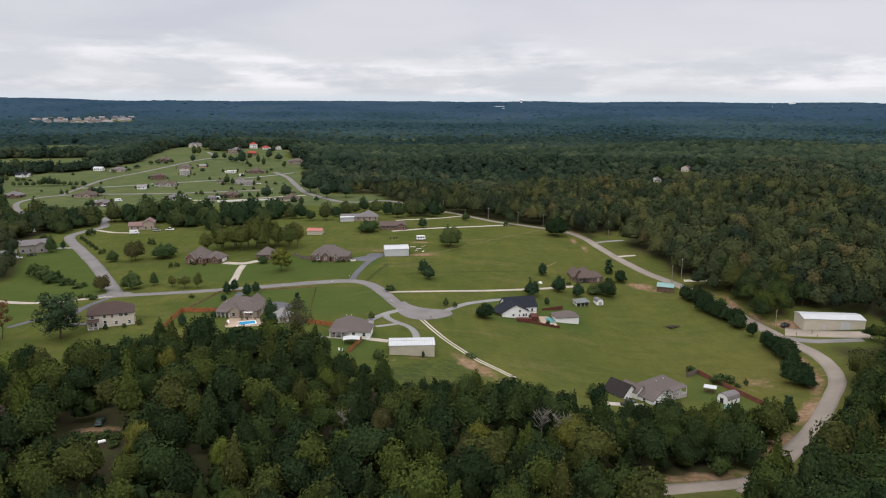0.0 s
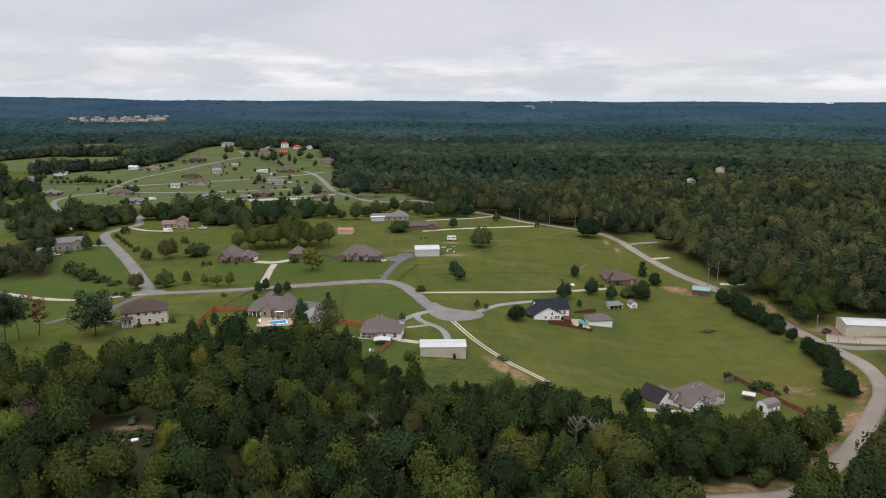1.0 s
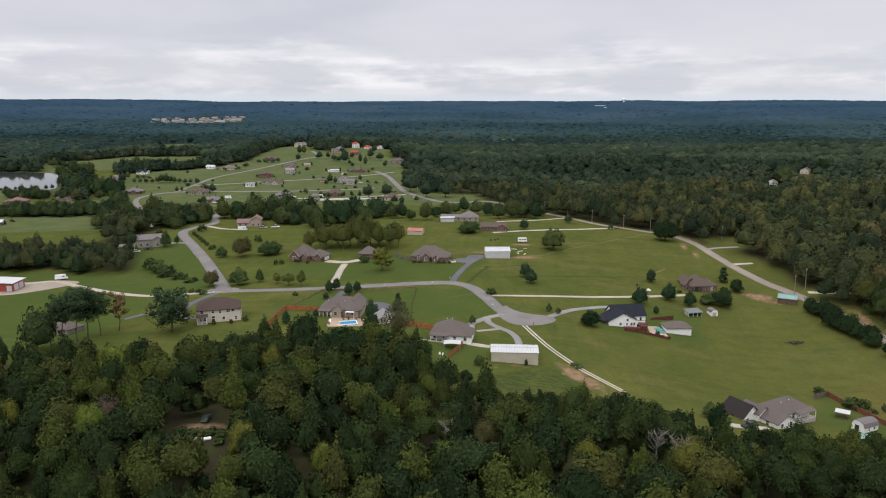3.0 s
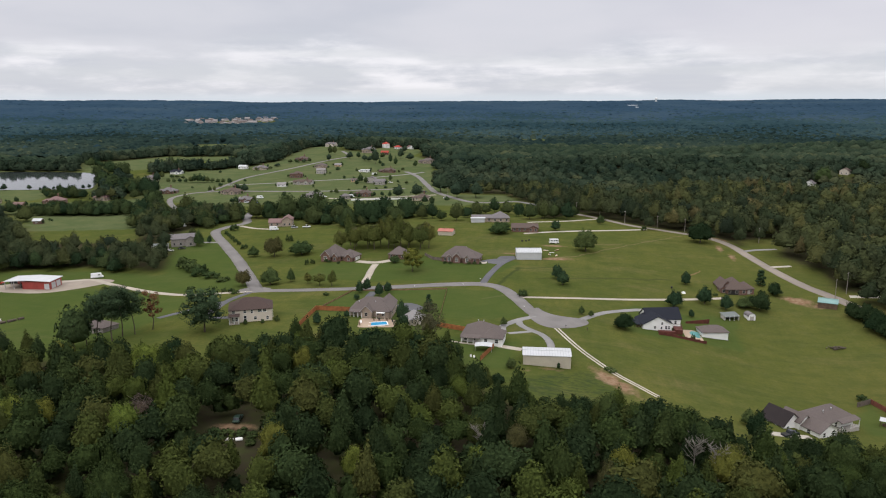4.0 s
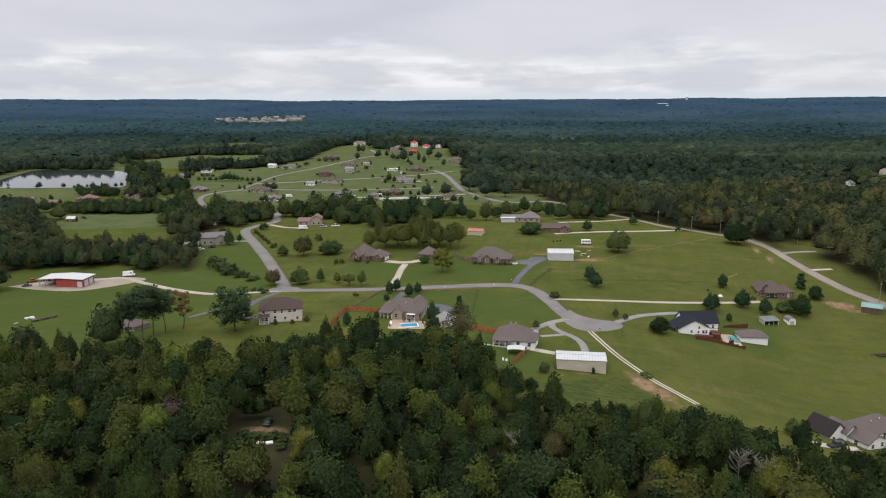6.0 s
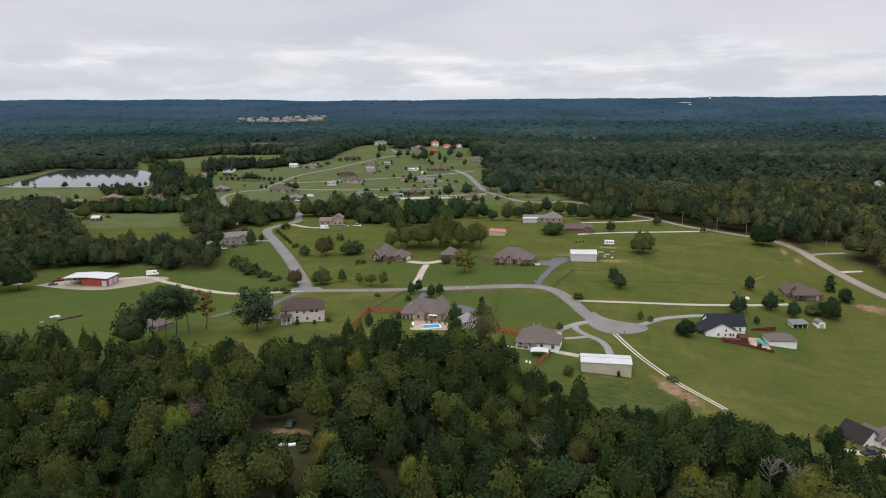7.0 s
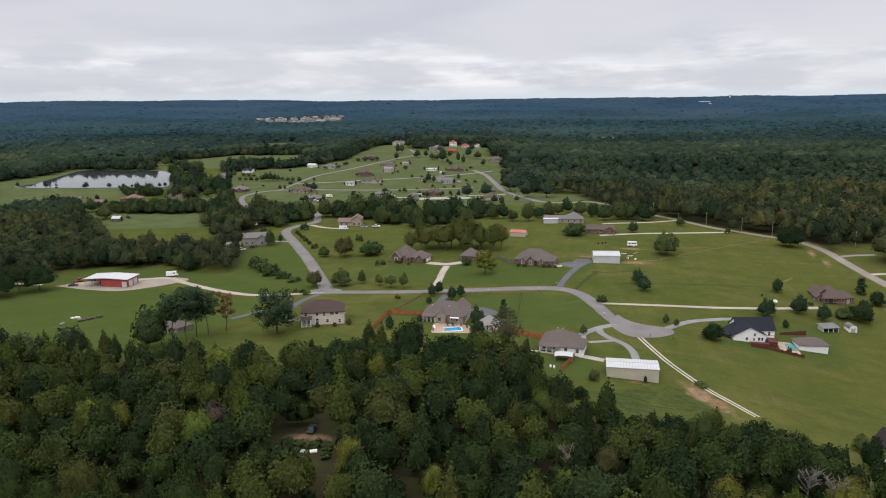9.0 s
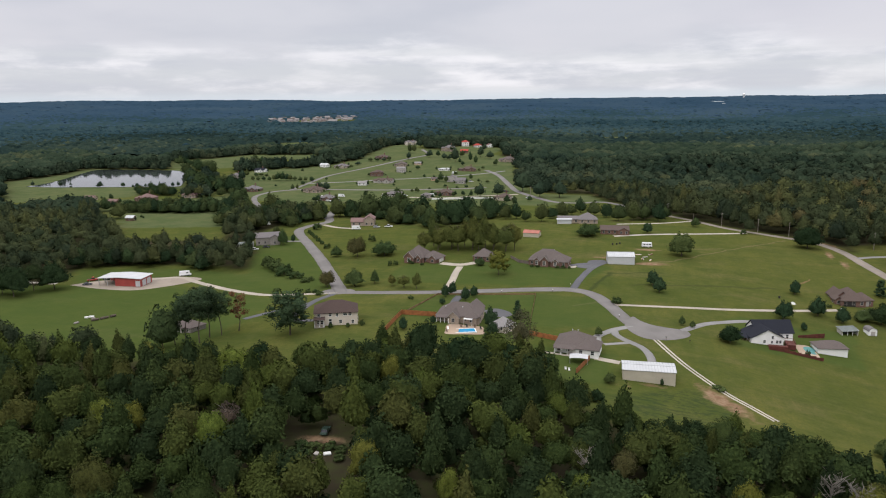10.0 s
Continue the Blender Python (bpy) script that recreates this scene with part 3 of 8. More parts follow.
def stretch_lines(stops):
    """Grid lines: (from, to, step) runs joined into one rising row."""
    rows = np.concatenate([np.linspace(a, b, max(1, int(round((b - a) / s))), endpoint=False) for a, b, s in stops])
    return np.append(rows, stops[-1][1])


def lay_ground():
    xs = stretch_lines([(-4900, -1500, 170), (-1500, -800, 50), (-800, -360, 13), (-360, 220, 3.6), (220, 700, 12), (700, 1500, 50), (1500, 4900, 170)])
    ys = stretch_lines([(-4900, -600, 215), (-600, 100, 50), (100, 560, 3.6), (560, 1200, 10), (1200, 2600, 50), (2600, 4900, 115)])
    gx, gy = np.meshgrid(xs, ys)
    gz = np.vectorize(ground_z)(gx, gy)
    nx, ny = len(xs), len(ys)
    idx = np.arange(nx * ny).reshape(ny, nx)
    quads = np.stack([idx[:-1, :-1], idx[:-1, 1:], idx[1:, 1:], idx[1:, :-1]], -1).reshape(-1, 4)
    x, y = gx.ravel(), gy.ravel()
    litter = (~cleared(x, y)).astype(float)
    litter[near_road(x, y, 6.5)] = 0
    litter[cleared(x, y - 10) | cleared(x, y - 5)] = 0
    litter[inside(CLEARINGS[13], x, y) | inside(CLEARINGS[13], x, y - 8)] = 1
    for s in (1.05, 1.1):
        for poly in ALL_CLEAR[1:8]:
            litter[inside(poly, x * s, y * s)] = 0
    soft = litter.reshape(ny, nx)
    soft[1:-1, 1:-1] = (soft[1:-1, 1:-1] * 2 + soft[:-2, 1:-1] + soft[2:, 1:-1] + soft[1:-1, :-2] + soft[1:-1, 2:]) / 6
    clay = np.zeros_like(x)
    for cx, cy, rx, ry, turn, k in CLAY_SPOTS:
        c, s = math.cos(radians(turn)), math.sin(radians(turn))
        u, v = ((x - cx) * c + (y - cy) * s) / rx, (-(x - cx) * s + (y - cy) * c) / ry
        clay = np.maximum(clay, k * np.exp(-(u * u + v * v)))
    lush = np.zeros_like(x)
    for poly in LUSH_LAWNS:
        lush = np.maximum(lush, inside(poly, x, y).astype(float))
    # mask of the far fields that take the haze-tinted grass
    pasture = np.zeros_like(x)
    for poly in ALL_CLEAR[1:7]:
        pasture = np.maximum(pasture, inside(poly, x, y))
    me = mesh_np("ground", np.stack([x, y, gz.ravel()], -1), [quads], M_GROUND, {"litter": soft.ravel(), "clay": clay, "lush": lush, "pasture": pasture, "rough": np.maximum(inside(ROUGH_GRASS, x, y), inside(ROUGH_GRASS, x + 2, y + 2)) * 1.0, "dry": np.clip(0.35 * np.clip((x + 10) / 80, 0, 1) * (x < 160) + np.exp(-((x - 118) / 22) ** 2 - ((y - 250) / 26) ** 2), 0, 1)}, True)
    return tagged(new("ground", me), "mown green grass fields with woodland floor around", "ground", kind="structure")


# centre, radii, turn, strength of bare clay patches
FIELD_CLAY = (
    (11.5, 237.5, 13, 3.6, -56, 1.0), (-36, 401, 7, 2, 5, 0.7), (104, 364, 8, 4, -35, 1.0), (112, 358, 6, 3, 10, 0.9), (-11, 396, 10, 3, 10, 0.95), (-14, 424, 7, 2, 0, 0.9), (-14, 238.5, 7, 1.6, 10, 0.9))
BANK_CLAY = (
    (120, 216, 14, 3.4, 52, 1.0), (135, 242, 14, 3.2, 65, 0.9), (139, 263, 12, 3, 85, 0.85), (116, 248, 12, 9, 0, 0.42), (98, 190, 14, 3, 50, 1.0), (-89, 168, 7.5, 2.4, 8, 0.8), (84.5, 441, 22, 1.5, -81, 0.95), (141.5, 328, 24, 2.0, 99, 1.0),
    (66, 164, 16, 2.2, 15, 1.0), (154, 303, 9, 6, -30, 0.9), (88, 474, 12, 4, -60, 0.6), (-50, 690, 20, 12, 0, 0.45), (-235, 575, 14, 5, 10, 0.8))
CLAY_SPOTS = FIELD_CLAY + BANK_CLAY
ROUGH_GRASS = ((-20.5, 228), (-7.6, 238), (3.4, 243.3), (13.3, 228.5), (12, 222), (-6, 212), (-15, 217))
LUSH_LAWNS = (
    ((-314, 332), (-255, 352), (-216, 345), (-236, 383), (-242, 398), (-262, 403), (-236, 452), (-212, 415), (-188, 380), (-163, 340), (-150, 314), (-200, 308), (-236, 324), (-290, 305)),
    ((-345, 207), (-178, 212), (-165, 240), (-170, 296), (-240, 318), (-300, 300), (-345, 280)),
    ((-61, 331), (-56, 283), (-20, 296), (-32, 334)), ((-104, 318), (-106, 279), (-56, 262), (-58, 332)), ((-52, 262), (-24, 262), (-24, 236), (-40, 236)),
    ((88, 246), (98, 259), (110, 224), (92, 218)), ((-135, 335), (-46, 347), (-30, 385), (-90, 388), (-140, 372)), ((22, 330), (20, 296), (66, 300), (70, 335)))
lay_ground()


def ribbon(name, points, width, material, label, category="road", lift=0.06, kind="structure", ends=None, step=3.0):
    """A paved strip that lies on the ground: a slab with a slight crown and skirts at its edges."""
    mid = curve_points(points, step)
    way = np.gradient(mid, axis=0)
    way /= np.linalg.norm(way, axis=1)[:, None]
    side = np.stack([-way[:, 1], way[:, 0]], -1)
    offs = np.array([-0.5, -0.5, -0.25, 0, 0.25, 0.5, 0.5])
    drop = np.array([-0.5, 0, 0.02, 0.04, 0.02, 0, -0.5])
    widths = np.interp(np.linspace(0, 1, len(mid)), *ends) * width if ends else np.full(len(mid), width)
    wobble = np.array([1 + 0.03 * math.sin(i * 1.7) + 0.02 * math.sin(i * 0.6) for i in range(len(mid))])
    verts = []
    for p, s, w in zip(mid, side, widths * wobble):
        for o, d in zip(offs, drop):
            q = p + s * o * w
            verts.append((q[0], q[1], ground_z(q[0], q[1]) + lift + d))
    n = len(offs)
    idx = np.arange(len(verts)).reshape(-1, n)
    quads = np.stack([idx[:-1, :-1], idx[:-1, 1:], idx[1:, 1:], idx[1:, :-1]], -1).reshape(-1, 4)[:, ::-1]
    return tagged(new(name, mesh_np(name, verts, [quads], material)), label, category, kind=kind)


def pad(name, outline, material, label, category="paving", lift=0.05, kind="structure"):
    """A flat paved area on the ground with an outline of any shape."""
    bm = bmesh.new()
    lines = curve_points(list(outline) + [outline[0]], 1.5)[:-1]
    cx, cy = lines.mean(0)
    rings = []
    for f in (0.33, 0.66, 1.0):
        rings.append([bm.verts.new((cx + (x - cx) * f, cy + (y - cy) * f, ground_z(cx + (x - cx) * f, cy + (y - cy) * f) + lift)) for x, y in lines])
    rings.append([bm.verts.new((x, y, ground_z(x, y) - 0.4)) for x, y in lines])
    c = bm.verts.new((cx, cy, ground_z(cx, cy) + lift))
    n = len(lines)
    for i in range(n):
        j = (i + 1) % n
        bm.faces.new((c, rings[0][i], rings[0][j]))
        for a, b in zip(rings, rings[1:]):
            bm.faces.new((a[i], b[i], b[j], a[j]))
    bmesh.ops.recalc_face_normals(bm, faces=bm.faces)
    me = bpy.data.meshes.new(name)
    bm.to_mesh(me)
    bm.free()
    me.materials.append(material)
    return tagged(new(name, me), label, category, kind=kind)


def disc_outline(cx, cy, rx, ry, n=16):
    return [(cx + rx * math.cos(2 * math.pi * i / n), cy + ry * math.sin(2 * math.pi * i / n)) for i in range(n)]


ribbon("road", LOOP_ROAD, 6.4, M_ROAD, "grey asphalt subdivision road curving to a turning circle", lift=0.07)
pad("road", [(-20.6, 299.5), (-18.8, 293.4), (-15, 288), (-10.1, 286), (-2.9, 288.9), (2.6, 294.4), (4.3, 299.2), (2.1, 302.6), (-4.3, 302.6), (-10.2, 303.6), (-14.8, 307), (-18, 311)], M_ROAD, "round grey asphalt turning circle at the road's end", "road", lift=0.09)
pad("road", disc_outline(-150, 314, 8, 6), M_ROAD, "grey asphalt road junction", "road", lift=0.085)
ribbon("road", NORTH_ROAD, 6.6, M_ROAD, "grey asphalt road running uphill between fields", lift=0.08)
ribbon("road", EAST_ROAD, 5.7, M_ROAD_OLD, "pale worn country road winding past the woods", lift=0.08)
ribbon("road", LOW_ROAD, 5.2, M_ROAD_OLD, "pale side road through the woods", lift=0.06)
ribbon("road", LANE, 3.2, M_GRAVEL, "pale gravel lane along the wood edge", lift=0.05)
ribbon("road", FAR_WEST_ROAD, 5.2, M_ROAD, "grey road curving through distant lawns", lift=0.12, step=6)
ribbon("road", HILL_ROAD, 4.6, M_ROAD, "grey road climbing the grassy hill", lift=0.13, step=6)
ribbon("road", CROSS_ROAD, 3.2, M_DRIVE_GREY, "narrow grey road across distant lawns", lift=0.11, step=6)
ribbon("road", EAST_HILL_ROAD, 6.0, M_ROAD, "grey road descending to the tree line", lift=0.1, step=6)
ribbon("road", BACK_LANE, 4.0, M_CONCRETE, "pale concrete lane behind distant houses", lift=0.1, step=6)
DRIVES = "driveways"
LAWN_DRIVES = (
    ([(-101.7, 327), (-103.5, 343), (-106, 360), (-107, 372)], 3.6, M_CONCRETE, "pale concrete driveway up to the brick house"),
    ([(-119, 377.5), (-108, 375.5), (-100, 381)], 4.6, M_CONCRETE, "pale concrete apron between house and garage"),
    ([(-45.4, 344), (-44.2, 357.7), (-42.8, 367.3), (-40.9, 377.0), (-38.2, 385.3), (-33.4, 393.6)], 3.4, M_BLACKTOP, "dark asphalt driveway to the white metal shed"),
    ([(95, 444), (104, 450), (117, 455)], 3.0, M_DRIVE_GREY, "grey driveway into the roadside clearing"),
    ([(102.5, 413.6), (115, 417.4)], 2.6, M_GRAVEL, "pale gravel lane into the woods"),
    ([(-37, 386), (-44, 388), (-51, 383)], 3.0, M_BLACKTOP, "dark asphalt branch of a driveway"),
    ([(-26, 324.8), (-6.4, 329.4), (18.3, 337.3), (38.7, 346.3), (57, 354.9), (69, 360.5)], 2.3, M_CONCRETE, "long narrow pale concrete driveway across the field"),
    ([(1.1, 301.5), (9.2, 313), (14.5, 318.2), (26.6, 326.8), (33, 329)], 2.9, M_DRIVE_GREY, "grey concrete driveway to the white house"),
    ([(-17.5, 298.5), (-20.5, 295.9), (-24.1, 292.0), (-27.6, 286.2), (-30, 281.0), (-29, 272.6)], 3.2, M_DRIVE_GREY, "grey concrete driveway to a hip-roofed house"))
FIELD_DRIVES = (
    ([(-24.3, 292.5), (-23.4, 286.2), (-19.7, 281.2), (-14.3, 276.5), (-11.2, 269.9), (-10.0, 262.0), (-9.6, 251.5)], 3.0, M_DRIVE_GREY, "curved grey concrete driveway to the metal barn"),
    ([(-27, 273.4), (-23, 275.8), (-18.6, 278.6)], 2.0, M_DRIVE_GREY, "grey concrete branch of a driveway"),
    ([(-47, 257.5), (-36, 257.0)], 1.5, M_CONCRETE, "narrow concrete path behind the house"),
    ([(-29, 258), (-20.5, 256.6)], 3.2, M_CONCRETE, "narrow concrete path behind the house"),
    ([(45.7, 494), (17.5, 478), (-9.1, 465), (-33, 452)], 3.0, M_GRAVEL, "pale gravel driveway across the far field"),
    ([(16.1, 536), (-5.9, 513), (-33.4, 496)], 3.0, M_GRAVEL, "pale gravel driveway near the tree line"),
    ([(-262, 326), (-250, 334), (-234.2, 326.7), (-201.3, 311.5), (-179.1, 305), (-158, 309), (-149, 311)], 3.6, M_CONCRETE, "pale driveway from the road to the red barn"),
    ([(-330, 298), (-300, 303)], 3.0, M_GRAVEL, "pale gravel track beyond the barn yard"),
    ([(-150, 309), (-152, 294), (-150, 276), (-146, 262), (-132, 262)], 3.4, M_BLACKTOP, "dark driveway down to the cream house"))
YARD_DRIVES = (
    ([(-152, 290), (-160, 276), (-168, 262)], 3.4, M_BLACKTOP, "dark driveway branch under the pines"),
    ([(-93, 318), (-92, 305), (-86, 296), (-80, 290)], 3.6, M_BLACKTOP, "dark driveway between round cedars"),
    ([(-225, 427), (-240, 425), (-252, 416)], 3.2, M_DRIVE_GREY, "grey driveway to a grey house"),
    ([(-238, 484), (-222, 474), (-205, 470)], 3.2, M_CONCRETE, "pale driveway to the pinkish house"),
    ([(149, 296), (160, 291.5), (180, 286)], 9.0, M_YARD, "pale gravel yard beside the beige barn"),
    ([(143, 292), (153, 283.5), (162, 281.5), (174, 280.5)], 4.6, M_ROAD, "grey paved entrance to the barn yard"),
    ([(52, 217.5), (60, 219), (68, 221)], 3.2, M_GRAVEL, "pale gravel parking spot by the house"))
for pts, w, mat, lab in LAWN_DRIVES + FIELD_DRIVES + YARD_DRIVES:
    tagged(ribbon("driveway", pts, w, mat, lab, "driveway", 0.06), group=DRIVES)
pad("driveway", [(-292, 303), (-283, 317), (-262, 330), (-246, 336), (-236, 331), (-252, 307), (-270, 302)], M_YARD, "pale gravel yard round the red barn", "yard", 0.045)
pad("driveway", [(-77.5, 298), (-73.5, 303), (-67.5, 300.5), (-65, 295.5), (-69, 291.5), (-74.5, 293)], M_BLACKTOP, "dark paved turning area behind the pool house", "driveway", 0.05)
pad("driveway", [(-47.3, 380.6), (-47.4, 385), (-43.5, 389), (-42.0, 394.6), (-36.2, 396.6), (-33.4, 395), (-33.4, 390.4), (-38.2, 384.6), (-41.2, 379.6)], M_BLACKTOP, "dark asphalt yard between the house and the metal shed", "driveway", 0.05)
pad("patio", [(-52.6, 378.9), (-48.0, 379.7), (-48.5, 384.0), (-52.3, 383.2)], M_CONCRETE, "pale concrete pad before a garage", "paving", 0.055)
TRACK = [(-8.8, 286.6), (-2.6, 271.8), (2.9, 260.5), (12.0, 245.6), (18.9, 237.6), (25, 230.5)]
for side in (-0.85, 0.85):
    ribbon("track", [(x + side * 0.75, y + side * 0.4) for x, y in TRACK], 0.75, M_GRAVEL, "pale worn wheel rut through grass", "track", 0.03)
tagged(pad("pond", [(-670, 647), (-671, 674), (-681, 705), (-704, 757), (-724, 803), (-726, 826), (-694, 831), (-651, 833), (-607, 827), (-579, 804), (-551, 768), (-522, 719), (-513, 693), (-550, 682), (-606, 662), (-640, 650)], M_POND, "still pond reflecting the grey sky", "pond", 0.25), kind="structure")

# ---- houses ----


def roof_faces(kind, x0, x1, y0, y1, h, pitch, o):
    """The top polygons of a roof over a rectangle of walls; o is its overhang."""
    X0, X1, Y0, Y1, e = x0 - o, x1 + o, y0 - o, y1 + o, h - o * pitch
    W, D = X1 - X0, Y1 - Y0
    xm, ym = (X0 + X1) / 2, (Y0 + Y1) / 2
    if kind == "hip":
        if W >= D:
            t = e + D / 2 * pitch
            a, b = (X0 + D / 2, ym, t), (X1 - D / 2, ym, t)
            if W - D < 0.1:
                b = a
        else:
            t = e + W / 2 * pitch
            a, b = (xm, Y0 + W / 2, t), (xm, Y1 - W / 2, t)
        A, B, C, E = (X0, Y0, e), (X1, Y0, e), (X1, Y1, e), (X0, Y1, e)
        if a == b:
            return [[A, B, a], [B, C, a], [C, E, a], [E, A, a]]
        if W >= D:
            return [[A, B, b, a], [B, C, b], [C, E, a, b], [E, A, a]]
        return [[A, B, a], [B, C, b, a], [C, E, b], [E, A, a, b]]
    if kind == "gx":
        t = e + D / 2 * pitch
        return [[(X0, Y0, e), (X1, Y0, e), (X1, ym, t), (X0, ym, t)], [(X1, Y1, e), (X0, Y1, e), (X0, ym, t), (X1, ym, t)]]
    if kind == "gy":
        t = e + W / 2 * pitch
        return [[(X0, Y1, e), (X0, Y0, e), (xm, Y0, t), (xm, Y1, t)], [(X1, Y0, e), (X1, Y1, e), (xm, Y1, t), (xm, Y0, t)]]
    t = e + D * pitch
    return [[(X0, Y0, e), (X1, Y0, e), (X1, Y1, t), (X0, Y1, t)]]


def wall_block(kind, x0, x1, y0, y1, h, pitch, base=-1.6, open_front=False):
    """Solid walls up to the eaves, with gables where the roof has them."""
    bm = bmesh.new()
    box(bm, x0, x1, y0, y1, base, h)
    if kind == "gx":
        t = h + (y1 - y0) / 2 * pitch
        for x in (x0, x1 - 0.2):
            solid_prism(bm, [(x, y0, h), (x, y1, h), (x, (y0 + y1) / 2, t - 0.02)], (0.2, 0, 0))
    if kind == "gy":
        t = h + (x1 - x0) / 2 * pitch
        for y in (y0, y1 - 0.2):
            solid_prism(bm, [(x0, y, h), (x1, y, h), ((x0 + x1) / 2, y, t - 0.02)], (0, 0.2, 0))
    return bm


def solid_prism(bm, poly, shift):
    a = [bm.verts.new(p) for p in poly]
    b = [bm.verts.new(tuple(p[i] + shift[i] for i in range(3))) for p in poly]
    bm.faces.new(a)
    bm.faces.new(b[::-1])
    for i in range(len(poly)):
        j = (i + 1) % len(poly)
        bm.faces.new((a[i], b[i], b[j], a[j]))
    return bm


SHARED = {}


def window_meshes(w, h, trim):
    """The frame (with sill and a middle bar) and the pane of a window, shared by alike windows."""
    key = ("window", w, h, trim.name)
    if key not in SHARED:
        bm = bmesh.new()
        t = 0.10
        box(bm, -w / 2 - t, w / 2 + t, -0.09, 0.0, h, h + t)
        box(bm, -w / 2 - t - 0.06, w / 2 + t + 0.06, -0.14, 0.0, -t, 0)
        box(bm, -w / 2 - t, -w / 2, -0.09, 0.0, 0, h)
        box(bm, w / 2, w / 2 + t, -0.09, 0.0, 0, h)
        box(bm, -w / 2, w / 2, -0.07, 0.0, h * 0.48, h * 0.53)
        me = bpy.data.meshes.new("window")
        bmesh.ops.recalc_face_normals(bm, faces=bm.faces)
        bm.to_mesh(me)
        bm.free()
        me.materials.append(trim)
        bm = bmesh.new()
        box(bm, -w / 2, w / 2, -0.04, -0.005, 0, h)
        pane = bpy.data.meshes.new("pane")
        bm.to_mesh(pane)
        bm.free()
        pane.materials.append(M_GLASS)
        SHARED[key] = (me, pane)
    return SHARED[key]


def window(parent, x, y, z, face, w=1.1, h=1.35, trim=None):
    """A window on a wall: face is the turn of the wall's outward side (0 looks to -y)."""
    me, pane = window_meshes(w, h, trim or M_TRIM)
    ob = part("window", me, None, parent, m=pose(x, y, z, 0, 0, face))
    part("pane", pane, None, ob)
    return ob


def door(parent, x, y, z, face, w=1.0, h=2.05, material=None, name="door", label=""):
    key = ("door", w, h, (material or M_TIMBER).name, name)
    if key not in SHARED:
        bm = bmesh.new()
        box(bm, -w / 2, w / 2, -0.06, 0, 0, h)
        rows, cols = (4, max(2, int(w / 0.8))) if name == "garage_door" else (2, 2)
        for i in range(rows):
            for j in range(cols):
                cw, ch = w / cols, h / rows
                box(bm, -w / 2 + j * cw + 0.08, -w / 2 + (j + 1) * cw - 0.08, -0.085, -0.06, i * ch + 0.08, (i + 1) * ch - 0.08)
        for a, b in ((-w / 2 - 0.12, -w / 2), (w / 2, w / 2 + 0.12)):
            box(bm, a, b, -0.10, 0, 0, h + 0.12)
        me = bpy.data.meshes.new(name)
        bmesh.ops.recalc_face_normals(bm, faces=bm.faces)
        bm.to_mesh(me)
        bm.free()
        me.materials.append(material or M_TIMBER)
        SHARED[key] = me
    return part(name, SHARED[key], None, parent, label, pose(x, y, z, 0, 0, face))


def house(x, y, head, wings, wall_mat, roof_mat, label, category="house", name="house", windows=True, o=0.45, trim=None, group="", dz=0.0, fascia=0.2):
    """A house at the middle of its front; wings are (x0, x1, y0, y1, height, roof, pitch[, wall material])."""
    ob = thing(name, x, y, head, label, category, group, dz=dz)
    if trim is None and wall_mat in (M_BRICK, M_BRICK_TAN, M_STONE):
        trim = M_TRIM_DULL
    for n, wing in enumerate(wings):
        x0, x1, y0, y1, h, kind, pitch = wing[:7]
        wm = wing[7] if len(wing) > 7 else wall_mat
        part("wall", wall_block(kind, x0, x1, y0, y1, h, pitch), wm, ob)
        bm = bmesh.new()
        solid(bm, roof_faces(kind, x0, x1, y0, y1, h + 0.12 + 0.012 * n, pitch, o), fascia)
        part("roof", bm, roof_mat, ob)
        if windows:
            for storey in range(max(1, int(h // 2.7))):
                z = 0.9 + 2.8 * storey
                span = x1 - x0
                k = max(1, int(span // 3.1))
                for i in range(k):
                    window(ob, x0 + span * (i + 0.5) / k, y0, z, 0, trim=trim)
                span = y1 - y0
                k = max(1, int(span // 4.5))
                for i in range(k):
                    yy = y0 + span * (i + 0.5) / k
                    window(ob, x1, yy, z, 90, trim=trim)
                    window(ob, x0, yy, z, -90, trim=trim)
    return ob


def bargeboard(parent, x0, x1, y, h, pitch, o=0.5):
    """White boards along the two slopes of a front gable."""
    xm, t = (x0 + x1) / 2, h + 0.12 + (x1 - x0) / 2 * pitch
    bm = bmesh.new()
    for xa in (x0 - o, x1 + o):
        za = t - abs(xa - xm) * pitch
        solid_prism(bm, [(xa, y - o - 0.03, za - 0.26), (xa, y - o - 0.03, za + 0.02), (xm, y - o - 0.03, t + 0.02), (xm, y - o - 0.03, t - 0.26)], (0, 0.05, 0))
    part("bargeboard", bm, M_TRIM_DULL, parent)


def chimney(parent, x, y, z0, z1, material, w=0.9):
    bm = bmesh.new()
    box(bm, x - w / 2, x + w / 2, y - w / 2, y + w / 2, z0, z1)
    box(bm, x - w / 2 - 0.08, x + w / 2 + 0.08, y - w / 2 - 0.08, y + w / 2 + 0.08, z1, z1 + 0.15)
    return part("chimney", bm, material, parent)


def posts(parent, spots, y, z, material=None, r=0.14):
    for x in spots:
        bm = bmesh.new()
        box(bm, x - r, x + r, y - r, y + r, -1.0, z)
        box(bm, x - r - 0.05, x + r + 0.05, y - r - 0.05, y + r + 0.05, z - 0.2, z)
        part("post", bm, material or M_TRIM, parent)


